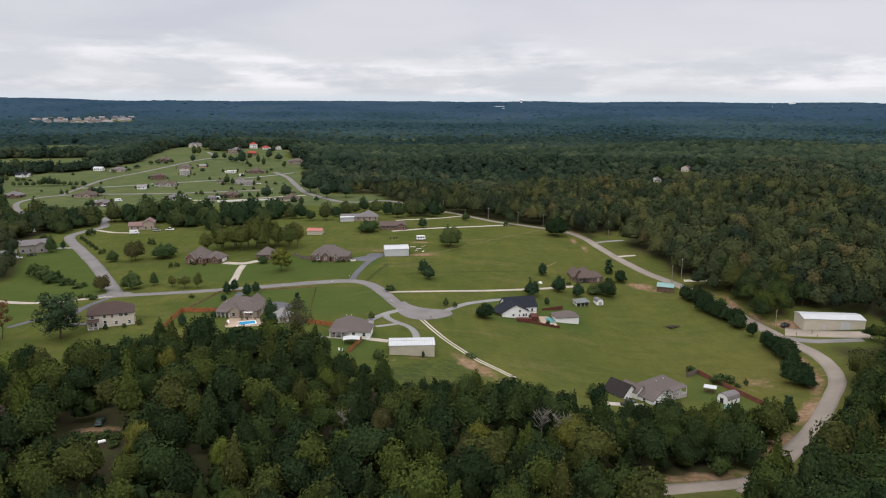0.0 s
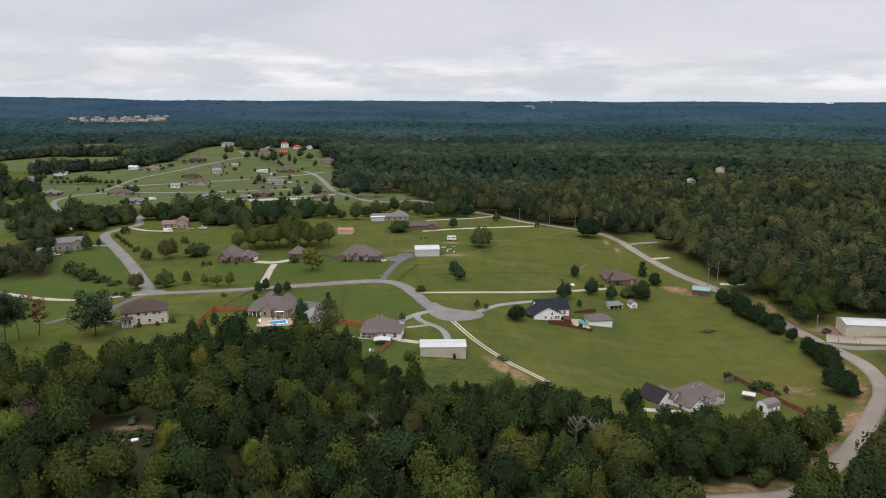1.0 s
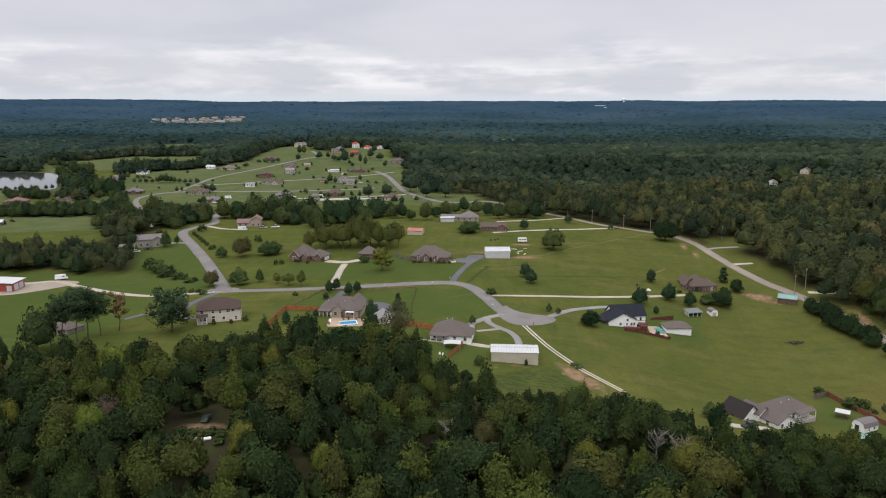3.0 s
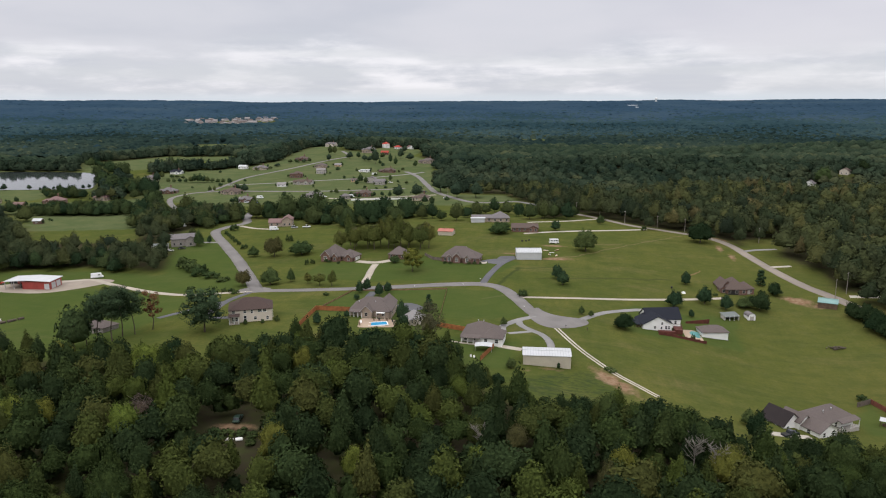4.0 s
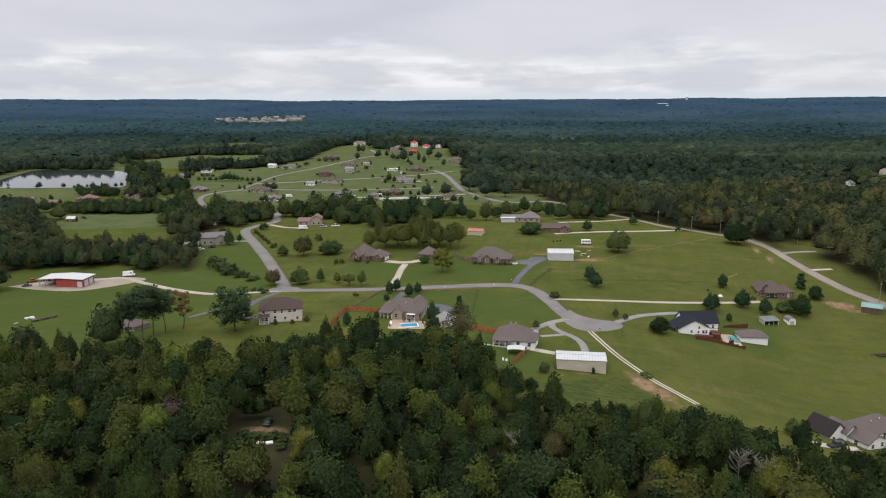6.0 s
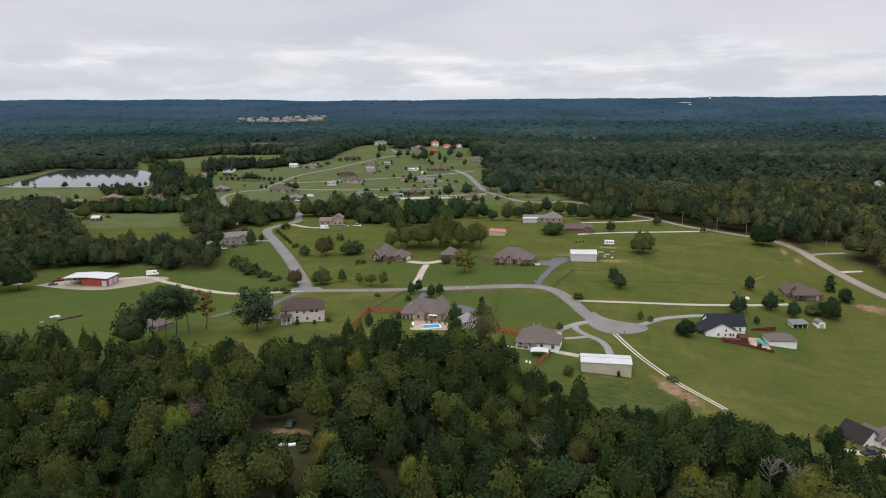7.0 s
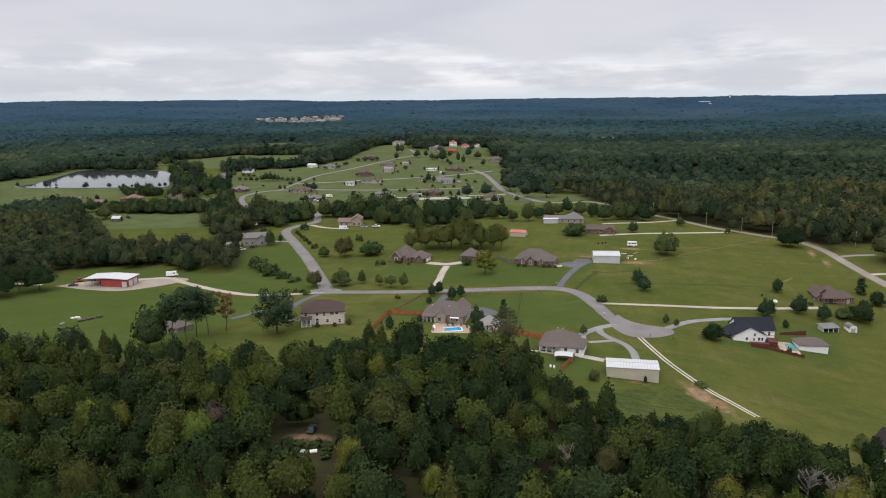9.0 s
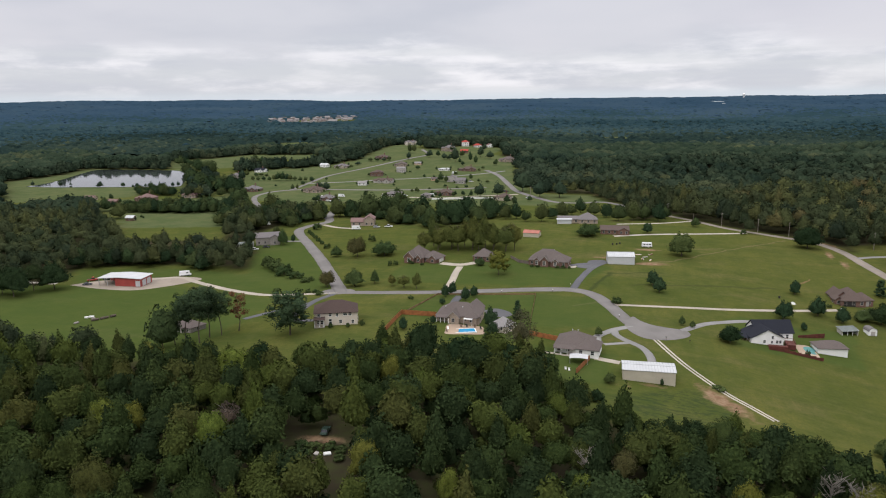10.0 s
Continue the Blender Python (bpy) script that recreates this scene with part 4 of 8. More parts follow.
def porch(parent, x0, x1, y0, y1, z, roof_mat, n=3, pitch=0.2, post_mat=None):
    """A porch: floor slab, posts and a sloping roof against the wall."""
    bm = bmesh.new()
    box(bm, x0, x1, y0, y1, -1.0, 0.15)
    part("porch_floor", bm, M_CONCRETE, parent)
    posts(parent, [x0 + 0.2 + (x1 - x0 - 0.4) * i / (n - 1) for i in range(n)], y0 + 0.2, z, post_mat)
    bm = bmesh.new()
    solid(bm, roof_faces("mono", x0, x1, y0, y1, z + 0.15, pitch, 0.25), 0.15)
    part("porch_roof", bm, roof_mat, parent)


def vents(parent, spots, z):
    for x, y in spots:
        bm = bmesh.new()
        tube(bm, (x, y, z - 0.6), (x, y, z + 0.25), 0.14, 0.14, 8)
        tube(bm, (x, y, z + 0.25), (x, y, z + 0.4), 0.26, 0.2, 8)
        part("roof_vent", bm, M_GREY_METAL, parent)


def metal_shed(x, y, head, w, d, h, kind, pitch, wall_mat, roof_mat, label, category="barn", name="barn", rib=0.9, o=0.25, doors=()):
    """A sheet-metal building with standing ribs on roof and walls."""
    ob = thing(name, x, y, head, label, category)
    part("wall", wall_block(kind, -w / 2, w / 2, 0, d, h, pitch), wall_mat, ob)
    bm = bmesh.new()
    faces = roof_faces(kind, -w / 2, w / 2, 0, d, h + 0.1, pitch, o)
    solid(bm, faces, 0.14)
    part("roof", bm, roof_mat, ob)
    if kind == "gx":
        bm = bmesh.new()
        n = int((w + 2 * o) / rib)
        for i in range(n + 1):
            px = -w / 2 - o + (w + 2 * o) * i / n
            for f in faces:
                ys = sorted({(p[1], p[2]) for p in f})
                (ya, za), (yb, zb) = ys[0], ys[-1]
                v = [bm.verts.new(p) for p in ((px - 0.05, ya, za), (px + 0.05, ya, za), (px + 0.05, yb, zb), (px - 0.05, yb, zb),
                                               (px - 0.03, ya, za + 0.07), (px + 0.03, ya, za + 0.07), (px + 0.03, yb, zb + 0.07), (px - 0.03, yb, zb + 0.07))]
                for q in ((4, 5, 6, 7), (0, 1, 5, 4), (2, 3, 7, 6), (1, 2, 6, 5), (3, 0, 4, 7)):
                    bm.faces.new([v[i] for i in q])
        part("roof_ribs", bm, M_RIB_METAL if roof_mat is M_WHITE_METAL else roof_mat, ob)
        bm = bmesh.new()
        n = int(w / rib)
        for i in range(n + 1):
            px = -w / 2 + w * i / n
            box(bm, px - 0.04, px + 0.04, -0.04, 0, -0.3, h)
        part("wall_ribs", bm, wall_mat, ob)
        bm = bmesh.new()
        box(bm, -w / 2 - o, w / 2 + o, d / 2 - 0.2, d / 2 + 0.2, faces[0][2][2] - 0.02, faces[0][2][2] + 0.1)
        part("ridge_cap", bm, roof_mat, ob)
    for dx, dw, dh, mat, face in doors:
        if face == 0:
            door(ob, dx, 0, 0, 0, dw, dh, mat, "garage_door")
        elif face == 90:
            door(ob, w / 2, dx, 0, 90, dw, dh, mat, "garage_door")
        else:
            door(ob, -w / 2, dx, 0, -90, dw, dh, mat, "garage_door")
    return ob


# the two-storey cream house below the junction
h = house(-125.3, 257.2, 24, [(-8.0, 8.0, 0, 11.0, 5.1, "hip", 0.58)], M_CREAM, M_ROOF_UMBER, "two-storey cream house with a brown hipped roof", windows=False)
for sx, z, w, hh in ((-6.6, 0.6, 0.9, 1.4), (-5.4, 0.6, 0.9, 1.4), (-2.2, 0.5, 1.0, 2.0), (1.6, 0.8, 1.0, 1.2), (6.2, 0.6, 0.9, 1.2), (-6.4, 3.6, 1.0, 1.4), (-2.2, 3.6, 1.0, 1.4), (0.4, 3.4, 0.8, 1.2), (3.4, 3.7, 1.4, 1.2), (5.2, 3.7, 1.2, 1.2)):
    window(h, sx, 0, z, 0, w, hh)
for yy in (2.5, 6.5):
    for z in (0.7, 3.6):
        window(h, 8.2, yy, z, 90)
        window(h, -8.2, yy, z, -90)
porch(h, -8.2, -4.4, -2.6, -0.05, 3.0, M_ROOF_UMBER, 3, 0.15)
bm = bmesh.new()
box(bm, 1.0, 5.0, -2.0, -0.05, -0.9, -0.1)
part("terrace", bm, M_STONE, h)

# the pool house with its taupe roof
h = house(-83.2, 276.9, 3, [(-8.3, 8.6, 0, 11.5, 3.0, "hip", 0.66), (1.6, 8.0, 4.0, 15.5, 3.0, "gy", 0.85), (-3.4, 1.0, -2.0, 5.0, 3.0, "gy", 0.95), (3.6, 7.8, -1.0, 5.0, 2.8, "hip", 0.75)], M_BRICK_TAN, M_ROOF_TAUPE,
          "tan brick house with a steep taupe roof behind the pool")
bargeboard(h, -3.4, 1.0, -2.0, 3.0, 0.95)
porch(h, -8.0, -2.8, -2.2, -0.05, 2.5, M_ROOF_TAUPE, 4, 0.2)
vents(h, ((-5.2, 3.4), (1.6, 3.4)), 5.3)
bm = bmesh.new()
box(bm, 3.0, 6.4, -2.6, -0.1, 2.35, 2.45)
for px in (3.05, 6.25):
    box(bm, px, px + 0.1, -2.55, -2.45, -0.6, 2.35)
part("awning", bm, M_WHITE, h, "white awning over the terrace")
house(-66.2, 272.5, -25, [(-3.2, 3.2, 0, 6.5, 2.8, "hip", 0.75), (-1.5, 1.5, -1.4, 3.0, 2.6, "gy", 0.8)], M_CREAM, M_ROOF_PALE, "small cream outbuilding with a pale roof by the pool", "outbuilding", "outbuilding")

# swimming pool and its paved surround
pad("patio", [(-85.8, 269.8), (-85.4, 273.8), (-79, 275.2), (-72.8, 275.8), (-71.6, 272), (-70.6, 267.4), (-77, 264.4), (-83.6, 261.9), (-84.6, 265)], M_PATIO, "tan paved terrace round the pool", "patio", 0.06)
pool = thing("swimming_pool", -79.2, 267.7, 22, "bright blue rectangular swimming pool with white coping", "swimming pool", dz=0.08)
bm = bmesh.new()
for a in ((-5.6, 5.6, -2.4, -2.0, -0.2, 0.10), (-5.6, 5.6, 2.0, 2.4, -0.2, 0.10), (-5.6, -5.2, -2.0, 2.0, -0.2, 0.10), (5.2, 5.6, -2.0, 2.0, -0.2, 0.10)):
    box(bm, *a)
part("coping", bm, M_TRIM, pool)
bm = bmesh.new()
box(bm, -5.2, 5.2, -2.0, 2.0, -0.15, 0.04)
part("water", bm, M_POOL, pool, "bright blue pool water")
for px, py, mat in ((-84.3, 267.6, M_TRIM), (-84.0, 264.6, M_TIMBER), (-80.4, 272.4, M_TIMBER), (-78.4, 273.2, M_DARK), (-75.4, 274.0, M_TIMBER), (-72.9, 273.0, M_DARK)):
    c = thing("lounge_chair", px, py, 20, "pale reclining lounge chair on the pool terrace", "chair", "pool chairs", dz=0.06)
    bm = bmesh.new()
    box(bm, -0.32, 0.32, -0.9, 0.3, 0.28, 0.36)
    part("seat", bm, mat, c)
    bm = bmesh.new()
    solid_prism(bm, [(-0.32, 0.3, 0.30), (-0.32, 0.42, 0.30), (-0.32, 0.85, 0.85), (-0.32, 0.75, 0.88)], (0.64, 0, 0))
    part("backrest", bm, mat, c)
    for lx in (-0.28, 0.22):
        for ly in (-0.85, 0.2):
            bm = bmesh.new()
            box(bm, lx, lx + 0.06, ly, ly + 0.06, 0, 0.28)
            part("leg", bm, mat, c)

# the hip-roofed white house by the barn
h = house(-35.6, 258.5, -3, [(-7.6, 5.0, 0.6, 13.0, 2.9, "hip", 0.60), (-0.2, 7.8, -1.0, 8.6, 2.9, "hip", 0.60)], M_WHITE, M_ROOF_TAUPE, "white house with a taupe hipped shingle roof")
porch(h, -7.4, -0.4, -1.6, 0.55, 2.45, M_ROOF_TAUPE, 4, 0.25)
vents(h, ((-2.6, 8.4), (-0.6, 8.4)), 6.15)
door(h, 7.6, 5.6, 0, 90, 4.8, 2.3, M_TRIM, "garage_door")
carport = thing("carport", -34.0, 252.2, 4, "small white carport with a curved metal roof", "carport")
bm = bmesh.new()
arch = [(-3.1 + 6.2 * i / 8, 1.95 + 0.3 * math.sin(math.pi * i / 8)) for i in range(9)]
solid(bm, [[(a[0], -2.2, a[1]), (b[0], -2.2, b[1]), (b[0], 2.2, b[1]), (a[0], 2.2, a[1])] for a, b in zip(arch, arch[1:])], 0.08)
part("roof", bm, M_WHITE_METAL, carport)
for px in (-2.9, 2.9):
    for py in (-2.0, 2.0):
        bm = bmesh.new()
        box(bm, px - 0.06, px + 0.06, py - 0.06, py + 0.06, -0.5, 1.98)
        part("post", bm, M_GREY_METAL, carport)
for px, py in ((-37.4, 243.6), (-36.2, 243.2)):
    b = thing("garden_chair", px, py, 15, "small white garden chair on the lawn", "chair", "lawn chairs")
    bm = bmesh.new()
    box(bm, -0.32, 0.32, -0.32, 0.32, 0.0, 0.45, 0.08)
    part("seat", bm, M_WHITE, b)
    bm = bmesh.new()
    box(bm, -0.32, 0.32, 0.26, 0.34, 0.3, 0.9, 0.03)
    part("backrest", bm, M_WHITE, b)

# metal barns and sheds
metal_shed(-11.0, 242.4, 4.0, 16.2, 8.2, 3.9, "gx", 0.11, M_BEIGE_METAL, M_WHITE_METAL, "long beige metal barn with a ribbed white roof", doors=((5.2, 3.4, 3.2, M_WHITE_METAL, 90),))
metal_shed(169.2, 294.2, -5, 25.4, 11.0, 4.6, "gx", 0.16, M_BEIGE_METAL, M_WHITE_METAL, "large beige metal workshop with a white ribbed roof", doors=((4.6, 3.6, 3.6, M_WHITE_METAL, 0), (9.0, 1.0, 2.1, M_BEIGE_METAL, 0), (-4.0, 1.0, 2.1, M_WHITE_METAL, 0)))
metal_shed(-25.9, 391.0, 9, 13.4, 9.5, 4.0, "gx", 0.3, M_WHITE_METAL, M_WHITE_METAL, "white metal shed with a ribbed roof", "shed", "shed", doors=((4.8, 3.2, 3.0, M_GREY_METAL, -90),))
metal_shed(-81, 441.0, -5, 9.4, 6.5, 2.6, "gx", 0.35, M_BEIGE_METAL, M_SALMON_METAL, "beige shed with a salmon-red metal roof", "shed", "shed")
metal_shed(114.4, 355.0, -20, 8.0, 6.4, 2.8, "gx", 0.42, M_TIMBER, M_TEAL_METAL, "dark timber shed with a teal metal roof", "shed", "shed")
metal_shed(94.0, 215.0, -24, 3.8, 3.4, 2.2, "gx", 0.4, M_FENCE_RED, M_TEAL_METAL, "small red shed with a teal metal roof", "shed", "shed")


def gambrel_shed(x, y, head, w, d, h, rise, label, roof_mat):
    """A barn-shaped shed: its broken gable looks to local -y, the ridge runs along local y."""
    ob = thing("shed", x, y, head, label, "shed")
    side = [(-w / 2, h), (-w * 0.40, h + rise * 0.62), (-w * 0.2, h + rise * 0.9), (0, h + rise)]
    line = side + [(-a, b) for a, b in side[-2::-1]]
    bm = bmesh.new()
    solid_prism(bm, [(-w / 2, 0, -0.6), (w / 2, 0, -0.6)] + [(a, 0, b - 0.03) for a, b in reversed(line)], (0, d, 0))
    part("wall", bm, M_WHITE, ob)
    bm = bmesh.new()
    wide = [(a * 1.06, b - 0.12 if abs(a) > w * 0.45 else b + 0.04) for a, b in line]
    solid(bm, [[(a[0], -0.2, a[1]), (b[0], -0.2, b[1]), (b[0], d + 0.2, b[1]), (a[0], d + 0.2, a[1])] for a, b in zip(wide, wide[1:])], 0.08)
    part("roof", bm, roof_mat, ob)
    return ob


s = gambrel_shed(77.3, 337.0, 14, 3.3, 4.4, 1.9, 1.3, "small white barn-shaped garden shed with a dark roof", M_ROOF_GREY)
door(s, 0, 0, 0, 0, 1.5, 1.8, M_TRIM_DULL)
s = gambrel_shed(96.5, 228.6, -60, 4.4, 6.2, 1.9, 1.7, "white barn-shaped garden shed with a grey roof", M_ROOF_GREY)
door(s, -0.3, 0, 0, 0, 1.1, 1.9, M_DARK)
window(s, 2.2, 2.0, 0.8, 90, 0.7, 0.8)
window(s, 2.2, 4.4, 0.8, 90, 0.7, 0.8)
s = thing("shed", 68.2, 333.6, 22, "open-fronted shed with a pale grey metal roof and white posts", "shed")
bm = bmesh.new()
box(bm, -3.5, 3.5, 3.6, 3.75, -0.4, 2.3)
box(bm, -3.5, -3.38, 0.4, 3.6, -0.4, 2.2)
box(bm, 3.38, 3.5, 0.4, 3.6, -0.4, 2.2)
part("wall", bm, M_TRIM_DULL, s)
posts(s, (-3.4, -1.1, 1.1, 3.4), 0.2, 2.05, M_TRIM, 0.08)
bm = bmesh.new()
solid(bm, roof_faces("mono", -3.6, 3.6, 0, 4.0, 2.0, 0.22, 0.25), 0.1)
part("roof", bm, M_OLD_METAL, s)
bm = bmesh.new()
box(bm, -2.8, 0.6, 1.6, 3.2, 0, 1.1, 0.1)
part("stored_goods", bm, M_DARK, s)
canopy_thing = thing("gazebo", 96.6, 240.5, -25, "small pale canopy over a garden seat", "gazebo")
bm = bmesh.new()
solid(bm, roof_faces("hip", -2.0, 2.0, -1.6, 1.6, 2.3, 0.35, 0.2), 0.1)
part("roof", bm, M_WHITE_METAL, canopy_thing)
for px in (-1.9, 1.9):
    for py in (-1.5, 1.5):
        bm = bmesh.new()
        box(bm, px - 0.06, px + 0.06, py - 0.06, py + 0.06, -0.4, 2.3)
        part("post", bm, M_TIMBER, canopy_thing)
bm = bmesh.new()
box(bm, -1.4, 1.4, -0.2, 0.5, 0, 0.8)
part("bench", bm, M_TIMBER, canopy_thing)

# the white house with the charcoal roof, its deck and garage
h = house(33.6, 306.0, 14, [(-4.0, 10.6, 4.2, 13.4, 3.3, "gx", 0.80), (-7.6, 4.6, -1.5, 8.5, 3.0, "gy", 0.52)], M_WHITE, M_ROOF_DARK, "white gabled house with a charcoal shingle roof", windows=False)
for sx, z, w, hh in ((-2.6, 1.0, 0.9, 1.0), (0.2, 0.7, 0.7, 1.0), (2.2, 0.7, 0.9, 1.2), (0.4, 2.6, 0.8, 1.0), (3.4, 0.7, 0.8, 1.2)):
    window(h, sx, -1.5, z, 0, w, hh)
for yy in (5.5, 8.5, 11):
    window(h, 10.6, yy, 0.9, 90)
for sx in (6.0, 8.4):
    window(h, sx, 4.2, 0.9, 0, 0.9, 1.4)
porch(h, -10.0, -7.7, 0.0, 5.5, 2.5, M_ROOF_DARK, 3, 0.1, M_TIMBER)
house(-1 + 56.5, 308.4, 10, [(-4.4, 6.4, 0, 7.5, 2.8, "hip", 0.5)], M_WHITE, M_ROOF_TAUPE, "low white garage with a taupe hipped roof", "garage", "garage", False)
deck = thing("deck", 32.3, 301.8, 0, "red-stained timber deck with board railings and steps", "deck")
bm = bmesh.new()
box(bm, 7.2, 10.4, 2.4, 8.0, -1.2, 0.7)
part("platform", bm, M_DECK, deck)
bm = bmesh.new()
box(bm, 0.4, 7.2, 0.2, 2.2, -1.2, 0.45)
part("lower_platform", bm, M_DECK, deck)
bm = bmesh.new()
box(bm, 7.2, 10.4, 7.9, 8.0, 1.5, 1.62)
box(bm, 7.2, 10.4, 2.4, 2.5, 1.5, 1.62)
box(bm, 10.3, 10.4, 2.4, 8.0, 1.5, 1.62)
part("railing", bm, M_DECK, deck)
for px, py in ((7.3, 2.45), (8.9, 2.45), (10.35, 2.45), (10.35, 4.2), (10.35, 6.0), (10.35, 7.9)):
    bm = bmesh.new()
    box(bm, px - 0.06, px + 0.06, py - 0.06, py + 0.06, 0.7, 1.62)
    part("post", bm, M_DECK, deck)
pad("patio", [(43.8, 302.2), (43.6, 307), (43.4, 311), (46, 312.4), (49, 313), (50.6, 308), (50.8, 302), (47, 301.6)], M_PATIO, "tan paving beside the red deck", "patio", 0.07)
tagged(pad("swimming_pool", [(46.6, 306.8), (46.2, 309.6), (47.6, 311.8), (49.6, 312.0), (50.6, 309.8), (50.0, 307.8), (50.4, 305.8), (48.6, 305.0)], M_TEAL, "small turquoise kidney-shaped pool in tan paving", "swimming pool", 0.13), kind="")
wall_fence = thing("fence", 51.6, 322.9, 26, "low red-brown timber screen on the lawn", "fence")
for i in range(5):
    bm = bmesh.new()
    box(bm, -6 + 2.4 * i, -3.65 + 2.4 * i, 0, 0.1, -0.4, 1.5)
    part("panel", bm, M_DECK, wall_fence)

# the brown brick house by the country road
h = house(75.0, 366.8, 9, [(-3.4, 7.0, 0, 13.0, 3.0, "hip", 0.8), (-4.6, 1.4, 4.0, 14.0, 3.0, "gy", 0.95), (4.0, 10.6, 1.2, 9.6, 3.0, "hip", 0.65), (-5.4, -2.6, 1.6, 7.0, 2.9, "gy", 0.8)], M_BRICK, M_ROOF_BROWN, "brown brick house with steep hipped and gabled brown roofs")
# closed panel coloured dark for the shade inside the open garage
door(h, 0.2, 0, 0, 0, 4.8, 2.3, M_DARK, "garage_door", "dark panel painted as the shade inside an open garage bay")
door(h, 7.4, 1.2, 0, 0, 2.6, 2.2, M_TRIM_DULL, "garage_door")
for px, py, hd, mt in ((70.6, 358.5, 80, M_CARWHITE), (79.2, 359.4, 100, M_CARSILVER)):
    SHARED.setdefault("cars", []).append((px, py, hd, mt, "suv"))

# the house at the wood edge with white gables
h = house(74.6, 229.0, 36, [(-13.2, -5.6, 4.6, 13.0, 2.9, "gy", 0.85), (-7.0, 12.6, 0, 9.5, 2.9, "hip", 0.62), (-7.4, 0.6, -3.4, 4, 2.7, "gy", 0.5), (-8.2, -3.2, 3.0, 9.9, 3.6, "gy", 0.75)], M_WHITE, M_ROOF_TAUPE,
          "white gabled house with grey and charcoal roofs")
bm = bmesh.new()
solid(bm, [[(p[0], p[1], p[2] + 0.05) for p in f] for f in roof_faces("gy", -13.2, -5.6, 4.6, 13.0, 3.02, 0.85, 0.5)], 0.1)
part("roof_covering", bm, M_ROOF_BLACK, h, "charcoal shingles over one wing")
posts(h, (5.0, 8.9, 12.8), -2.0, 2.5, None, 0.08)
bm = bmesh.new()
box(bm, 5.0, 12.8, -2.05, -1.97, 0.75, 0.9)
box(bm, 4.8, 13.0, -2.1, 0, -1.5, 0.1)
part("porch_deck", bm, M_TRIM_DULL, h)
bm = bmesh.new()
solid(bm, roof_faces("mono", 4.8, 13.0, -2.1, 0.0, 2.6, 0.22, 0.15), 0.12)
part("porch_roof", bm, M_ROOF_TAUPE, h)
vents(h, ((2.0, 3.0), (6.0, 3.2)), 5.2)
SHARED.setdefault("cars", []).append((61.5, 219.2, 30, M_CARDARK, "pickup"))

# brick houses along the loop road
h = house(-131.2, 377.6, -10, [(-9.0, 2.6, 0, 11.5, 3.2, "hip", 0.90), (-7.8, -2.2, -2.4, 6.0, 3.2, "gy", 1.05), (-1.6, 1.4, -1.0, 5.0, 3.0, "gy", 1.1), (1.0, 10.6, 1.8, 10.2, 2.9, "hip", 0.70), (5.6, 9.8, 0.4, 6.0, 2.8, "gy", 0.9)], M_BRICK, M_ROOF_TAUPE, "red brick house with steep hipped taupe roofs and front gables")
for x0, x1, y, hh, p in ((-7.8, -2.2, -2.4, 3.2, 1.05), (-1.6, 1.4, -1.0, 3.0, 1.1), (5.6, 9.8, 0.4, 2.8, 0.9)):
    bargeboard(h, x0, x1, y, hh, p)
window(h, -5.0, -2.4, 0.7, 0, 1.8, 2.0, M_TRIM)
door(h, 10.6, 5.6, 0, 90, 4.8, 2.3, M_TRIM, "garage_door")
house(-98.0, 383.5, -3, [(-4.8, 4.8, 0, 9.0, 2.9, "hip", 0.75)], M_BRICK, M_ROOF_TAUPE, "detached brick garage with a pyramid roof", "garage", "garage")
h = house(-62.2, 380.0, -2, [(-10.0, 7.8, 0, 12.5, 3.1, "hip", 0.72), (-3.6, 0.4, -1.8, 6.0, 3.2, "gy", 1.05), (-7.4, -4.2, -1.0, 5.0, 2.8, "gy", 1.0), (1.6, 10.4, -1.4, 9.5, 3.0, "hip", 0.65), (2.4, 5.6, -2.0, 4.0, 2.8, "gy", 0.9)], M_BRICK, M_ROOF_TAUPE, "wide brown brick house with a hipped taupe roof")
for x0, x1, y, hh, p in ((-3.6, 0.4, -1.8, 3.2, 1.05), (-7.4, -4.2, -1.0, 2.8, 1.0), (2.4, 5.6, -2.0, 2.8, 0.9)):
    bargeboard(h, x0, x1, y, hh, p)
    window(h, (x0 + x1) / 2, y, 0.8, 0, 1.3, 2.0, M_TRIM)
vents(h, ((-4, 7.0), (2, 7.0)), 7.0)
h = house(-58.5, 493.0, 11, [(-12.5, 4.0, 0, 8.5, 2.9, "gx", 0.35), (1.0, 13.0, -1.5, 10.5, 3.0, "hip", 0.62)], M_BRICK_TAN, M_ROOF_GREY, "long low house with a grey roof and attached garage")
house(-66.5, 489.0, 11, [(-4.6, 4.6, 0, 4.0, 3.0, "gx", 0.18)], M_WHITE_METAL, M_WHITE_METAL, "white open-sided camper shelter", "shelter", "shelter", False)
house(-32.6, 457.0, 6, [(-8.2, 8.2, 0, 9.0, 2.8, "gx", 0.45), (2.0, 8.4, -1.6, 6, 2.7, "gy", 0.5)], M_BRICK, M_ROOF_BROWN, "brick ranch house with a brown gabled roof")
h = house(-206.8, 481.5, 16, [(-7.8, 4.0, 0, 9.0, 3.0, "gx", 0.45), (1.5, 8.5, -0.6, 10.5, 4.8, "gy", 0.65)], M_BRICK_TAN, M_ROOF_PINK, "tan house with dusty pink gabled roofs")
h = house(-243.5, 415.5, 32, [(-7.4, 7.4, 0, 9.5, 4.8, "gx", 0.5), (1.0, 7.0, -2.5, 8, 4.8, "gy", 0.55)], M_STONE, M_ROOF_GREY, "grey-roofed grey house among trees")
